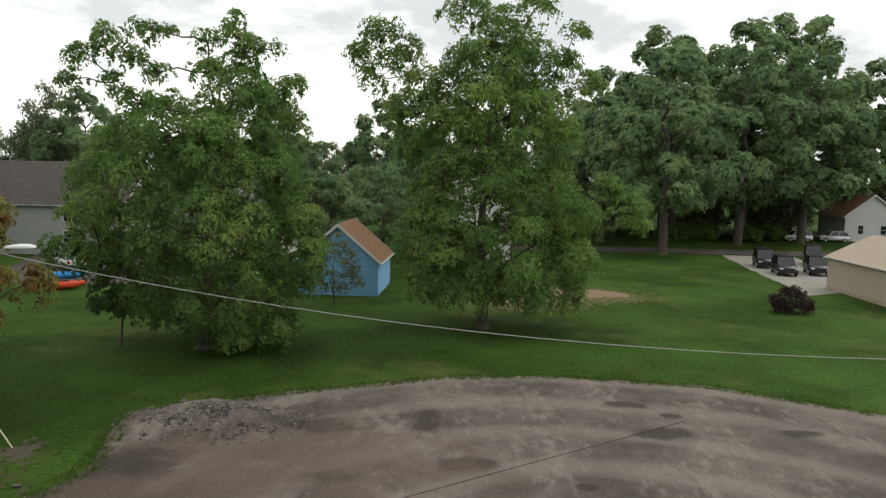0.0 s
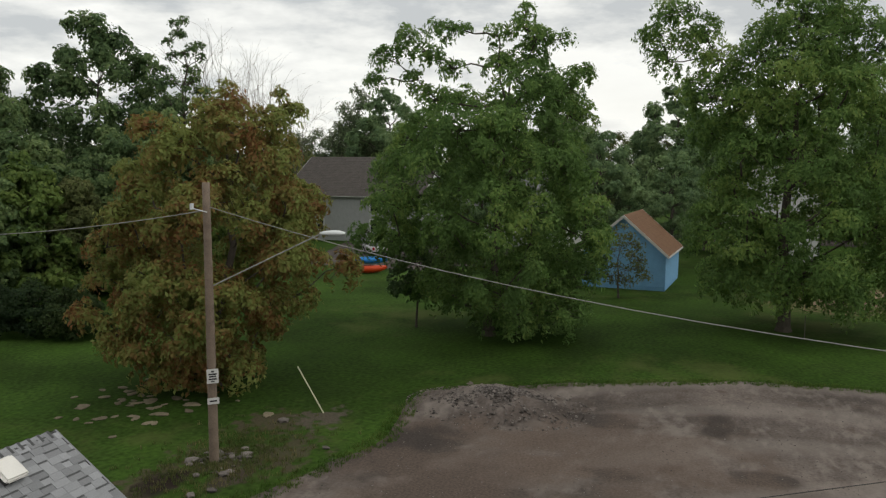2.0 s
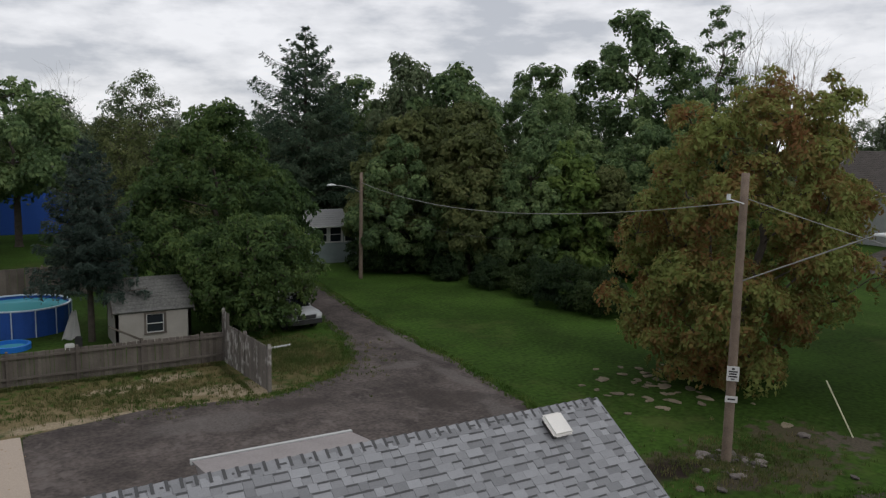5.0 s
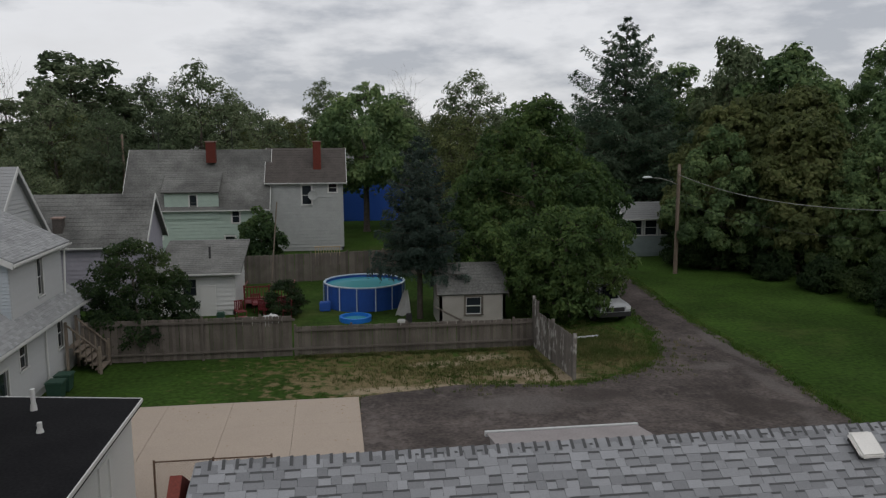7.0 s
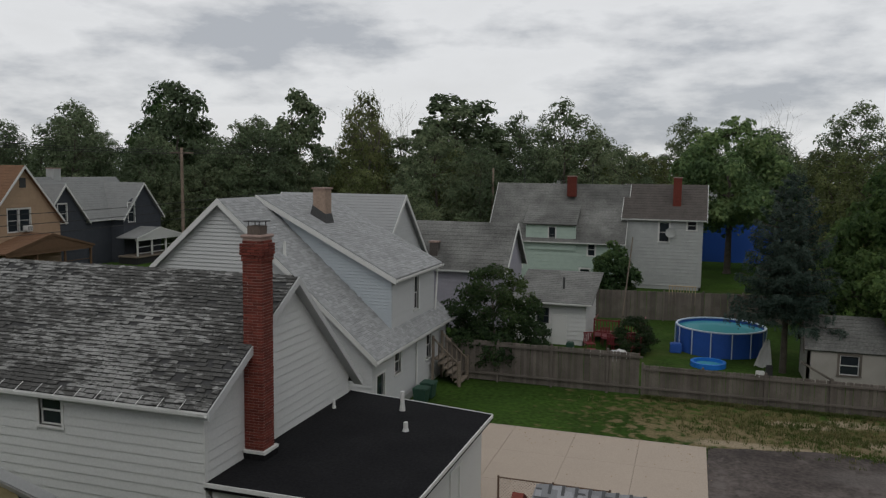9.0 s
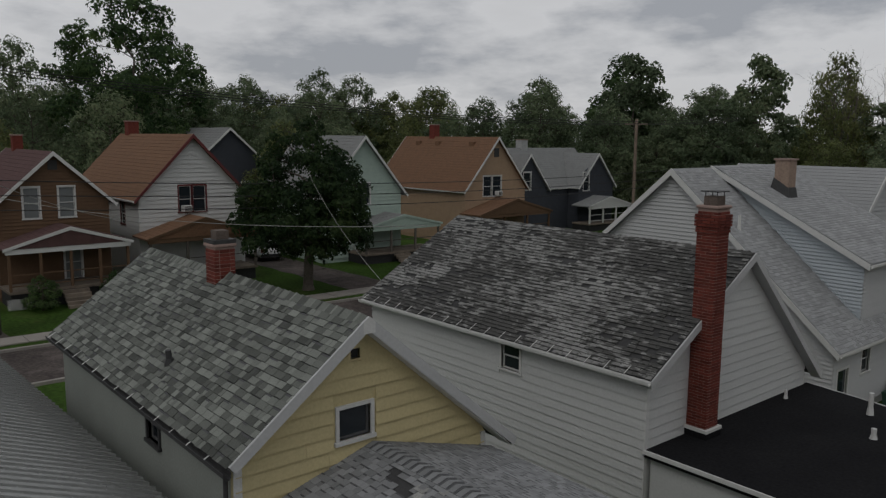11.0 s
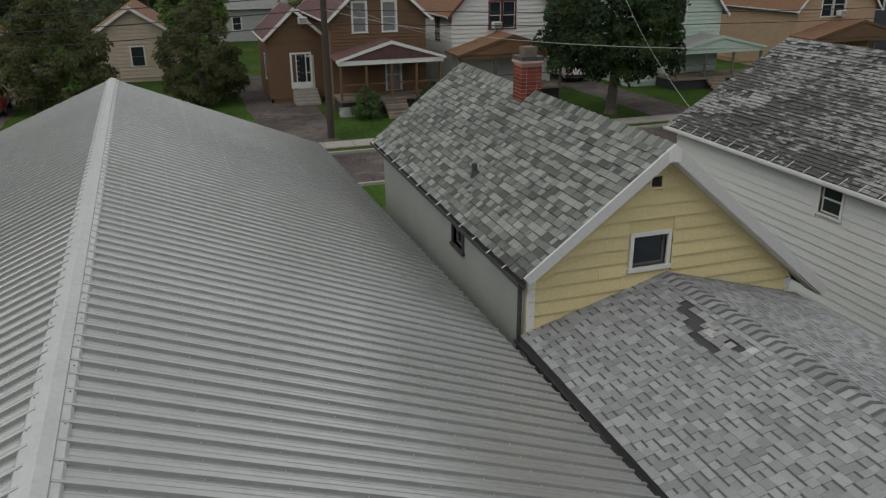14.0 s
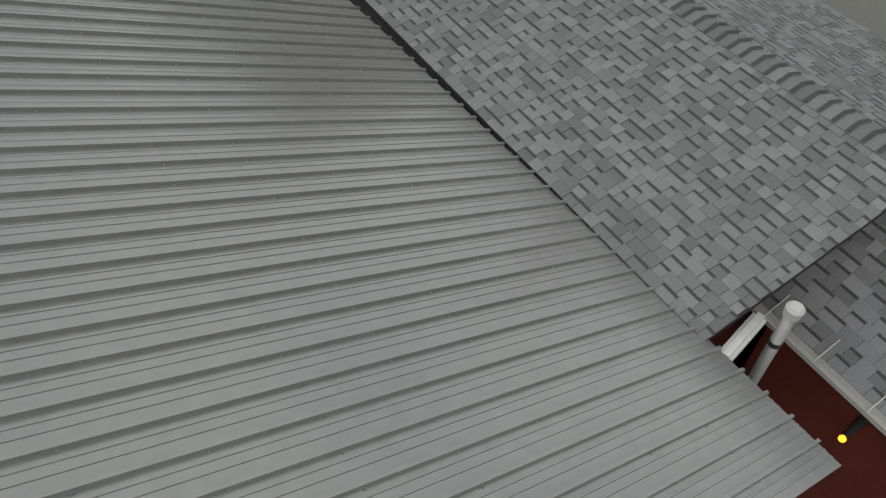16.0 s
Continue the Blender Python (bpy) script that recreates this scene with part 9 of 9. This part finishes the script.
def air_conditioner(x, y, z, label):
    """A window unit that faces +x: case, grille slats and a bracket."""
    ac = thing("air_conditioner", (x, y, z), label, "air conditioner")
    bm = box(bmesh.new(), x - 0.1, x + 0.4, y - 0.28, y + 0.28, z, z + 0.4)
    bmesh.ops.bevel(bm, geom=bm.edges[:], offset=0.02, segments=1, affect="EDGES")
    part("case", bm, M_acbox, ac)
    for k in range(5):
        box_part("slat", x + 0.402, x + 0.412, y - 0.23, y + 0.23, z + 0.06 + 0.065 * k, z + 0.09 + 0.065 * k, M_lead, ac)
    bm = bmesh.new()
    tube(bm, (x + 0.35, y, z), (x, y, z - 0.3), 0.02, seg=5)
    part("bracket", bm, M_lead, ac)


air_conditioner(-68.5, 17.2, 4.5, "white air conditioner in the white house's upper window")
air_conditioner(-71.1, 4.9, 5.0, "pale air conditioner in the brown house's wing")
air_conditioner(-69.9, 46.8, 4.25, "pale air conditioner in the orange house's window")
# glazed side door of the brown house
sd = new("side_door")
sd.parent, sd.matrix_parent_inverse = br, world_of(br).inverted()
frdoor = facing((-71.17, 3.95, 0), (0, 1))
bm = bmesh.new()
for a, b, c, d in ((0, 0.12, 0.9, 3.2), (1.28, 1.4, 0.9, 3.2), (0.12, 1.28, 3.08, 3.2), (0.12, 1.28, 0.9, 1.3), (0.36, 0.42, 1.3, 3.08), (0.98, 1.04, 1.3, 3.08)):
    box(bm, a, b, 0.02, 0.09, c, d, frdoor)
part("door_frame", bm, M_white, sd)
for r in range(5):
    for c in range(3):
        box_part("pane", 0.44 + 0.18 * c, 0.60 + 0.18 * c, 0.03, 0.045, 1.34 + 0.34 * r, 1.64 + 0.34 * r, M_pane, sd, m=frdoor)
# diamond lattice under the brown house's porch
lat = thing("lattice_panel", (-65, 6.4, 0), "white diamond lattice panel under the porch", "lattice")
for k in range(12):
    for s in (1, -1):
        y0, y1 = 5.5 + 0.13 * k, 5.5 + 0.13 * k + 0.6 * s
        za, zb = 0.0, 0.6
        pts = [(max(5.85, min(7.0, y)), za + (zb - za) * abs((max(5.85, min(7.0, y)) - y0) / (y1 - y0))) for y in (y0, y1)]
        if 5.85 < (y0 + y1) / 2 < 7.0 and abs(pts[0][0] - pts[1][0]) > 0.05:
            bm = bmesh.new(); tube(bm, (-64.98 + 0.01 * s, pts[0][0], pts[0][1] + 0.02), (-64.98 + 0.01 * s, pts[1][0], pts[1][1] + 0.02), 0.016, seg=4)
            part("lath", bm, M_white, lat)
M_pine = material("pale_pine", (0.40, 0.31, 0.20), 0.8, vary=0.2, scale=3, fine=30, bump=0.2)
# pale rail behind the back fence
rail = thing("wooden_railing", (-19, 56, 0), "pale wooden railing at the pale house's back step", "railing")
for k in range(10):
    box_part("baluster", -20.05 + 0.2 * k, -20.0 + 0.2 * k, 55.98, 56.02, 0.0, 1.3, M_pine, rail)
for z in (0.7, 1.28):
    box_part("rail", -20.1, -18.15, 55.95, 56.05, z, z + 0.07, M_pine, rail)
box_part("landing", -20.2, -18.1, 55.6, 57.2, 0, 0.68, M_wood, rail)
# odds and ends behind the fence
for x, y, sx, sy, sz, mat, lab in ((-23.4, 37.6, 0.5, 0.4, 0.35, M_redmetal, "red plastic storage box by the patio"), (-22.1, 36.9, 0.45, 0.45, 0.5, M_vinyl, "pale grey tub behind the fence"), (-14.9, 36.2, 0.3, 0.3, 0.55, M_dark, "black bin beside the shed"), (-15.3, 36.0, 0.4, 0.3, 0.3, M_white, "white bucket beside the shed"), (-24.6, 38.4, 0.4, 0.4, 0.45, M_bin, "green tub by the wing")):
    bm = box(bmesh.new(), x - sx / 2, x + sx / 2, y - sy / 2, y + sy / 2, 0, sz)
    bmesh.ops.bevel(bm, geom=bm.edges[:], offset=0.04, segments=2, affect="EDGES")
    tagged(part("storage_tub", bm, mat), lab, "tub")


def tufts(name, spots, blade, mat, label, seed):
    """Grass blades in tufts as one mesh."""
    rng = np.random.default_rng(seed)
    c = np.repeat(np.array(spots, float), 9, axis=0)
    n = len(c)
    c[:, :2] += rng.normal(size=(n, 2)) * 0.06
    h = blade * rng.uniform(0.5, 1.4, n)
    a = rng.uniform(0, math.tau, n)
    lean = np.stack([np.cos(a), np.sin(a)], 1) * (h * rng.uniform(0.1, 0.6, n))[:, None]
    w = np.stack([-np.sin(a), np.cos(a)], 1) * 0.012
    v = np.zeros((n, 3, 3))
    v[:, 0, :2], v[:, 1, :2], v[:, 2, :2] = c[:, :2] - w, c[:, :2] + w, c[:, :2] + lean
    v[:, 2, 2] = h
    v[:, :, 2] += 0.004
    me = bpy.data.meshes.new(name)
    me.from_pydata(v.reshape(-1, 3).tolist(), [], [(3 * k, 3 * k + 1, 3 * k + 2) for k in range(n)])
    me.materials.append(mat)
    return tagged(new(name, me), label, "grass", kind="stuff")


L_grass = leaf_material("grass_blades", (0.055, 0.110, 0.020), (0.080, 0.145, 0.026), (0.14, 0.17, 0.05), 0.8)
L_straw = leaf_material("weedy_blades", (0.07, 0.11, 0.025), (0.11, 0.13, 0.045), (0.24, 0.20, 0.10), 0.8)
rg = random.Random(14)
spots = []
for ring, lo, hi, dens in ((LOT[1:14], -0.5, 0.35, 34), (LANE[2:9], -0.3, 0.4, 30), (LANE[10:16], -0.3, 0.4, 30)):
    for (x0, y0), (x1, y1) in zip(ring, ring[1:]):
        d = math.hypot(x1 - x0, y1 - y0)
        for _ in range(int(d * dens)):
            t, w = rg.random(), rg.uniform(lo, hi)
            spots.append((x0 + (x1 - x0) * t - w * (y1 - y0) / d, y0 + (y1 - y0) * t + w * (x1 - x0) / d, 0))
tufts("edge_grass", spots, 0.11, L_grass, "ragged green grass along the gravel's edge", 3)
spots = [(min(-10, rg.gauss(-14.0, 3.0)), min(30.6, rg.gauss(28.2, 1.3)), 0) for _ in range(1300)] + [(rg.gauss(-6.6, 1.4), rg.gauss(30.4, 1.8), 0) for _ in range(1600)] + [(rg.gauss(1.2, 1.6), rg.gauss(12.6, 1.0), 0) for _ in range(700)] + [(-20.4 + 10.7 * rg.random(), 30.75 - abs(rg.gauss(0, 0.12)), 0) for _ in range(700)]
tufts("weeds", spots, 0.13, L_straw, "patchy straw-green weeds before the fence", 4)
# stones and rubble heaped round the pole's foot
n = 0
for _ in range(46):
    a, d = rg.uniform(0, math.tau), abs(rg.gauss(0, 0.6))
    x, y, w = 1.0 + math.cos(a) * (0.25 + d), 12.5 + math.sin(a) * (0.2 + d), rg.choice((0.1, 0.13, 0.16, 0.2, 0.26, 0.32))
    ob = new("loose_rock", rocks[n % 5]); n += 1
    ob.matrix_basis = pose(x, y, w * 0.12, rg.uniform(-20, 20), rg.uniform(-20, 20), n * 53) @ Matrix.Diagonal((w, w * 0.8, w * 0.6, 1))
    tagged(ob, "loose pale rock near the pole", "rock", "rocks round the pole")
# pebbles strewn over the lot
peb = []
for _ in range(5200):
    x, y = rg.uniform(-6, 17), rg.uniform(-22, 10)
    if (x - 17) * 1.0 + abs(y + 5) * 0.55 < 0 and math.hypot(x + 1, y + 8) < 18:
        s = rg.choice((0.025, 0.03, 0.04, 0.05, 0.07))
        peb.append((rg.randrange(5), Matrix.Translation((x, y, 0.012)) @ pose(0, 0, 0, rg.uniform(-40, 40), 0, rg.uniform(0, 360)) @ Matrix.Diagonal((s, s, s * 0.7, 1))))
pb = thing("pebbles", (0, 0, 0), "loose stones strewn over the gravel lot", "pebbles", kind="stuff")
pieces("pebble", rocks, peb, pb, 0, lambda p: False, [M_rubble], "pebble_scatter")
# fallen leaves on the concrete pad and the flat roof
n = 150
rgn = np.random.default_rng(6)
cc = np.stack([rgn.uniform(-24.4, -17.6, n), rgn.uniform(18.5, 25, n), np.full(n, 0.058)], 1)
keep = rgn.random(n) < 0.25 + 0.75 * (cc[:, 1] > 23.4)
cc = cc[keep]
me = leaf_cloud("fallen_leaves", cc, np.tile(np.array([0, 0, 9.0]), (len(cc), 1)), rgn.normal(size=(len(cc), 3)), 0.10, 0.6, leaf_material("fallen_leaf", (0.18, 0.12, 0.06), (0.24, 0.17, 0.09), (0.30, 0.22, 0.12)), rgn)
tagged(new("fallen_leaves", me), "brown fallen leaves strewn on the concrete", "leaves", kind="stuff")
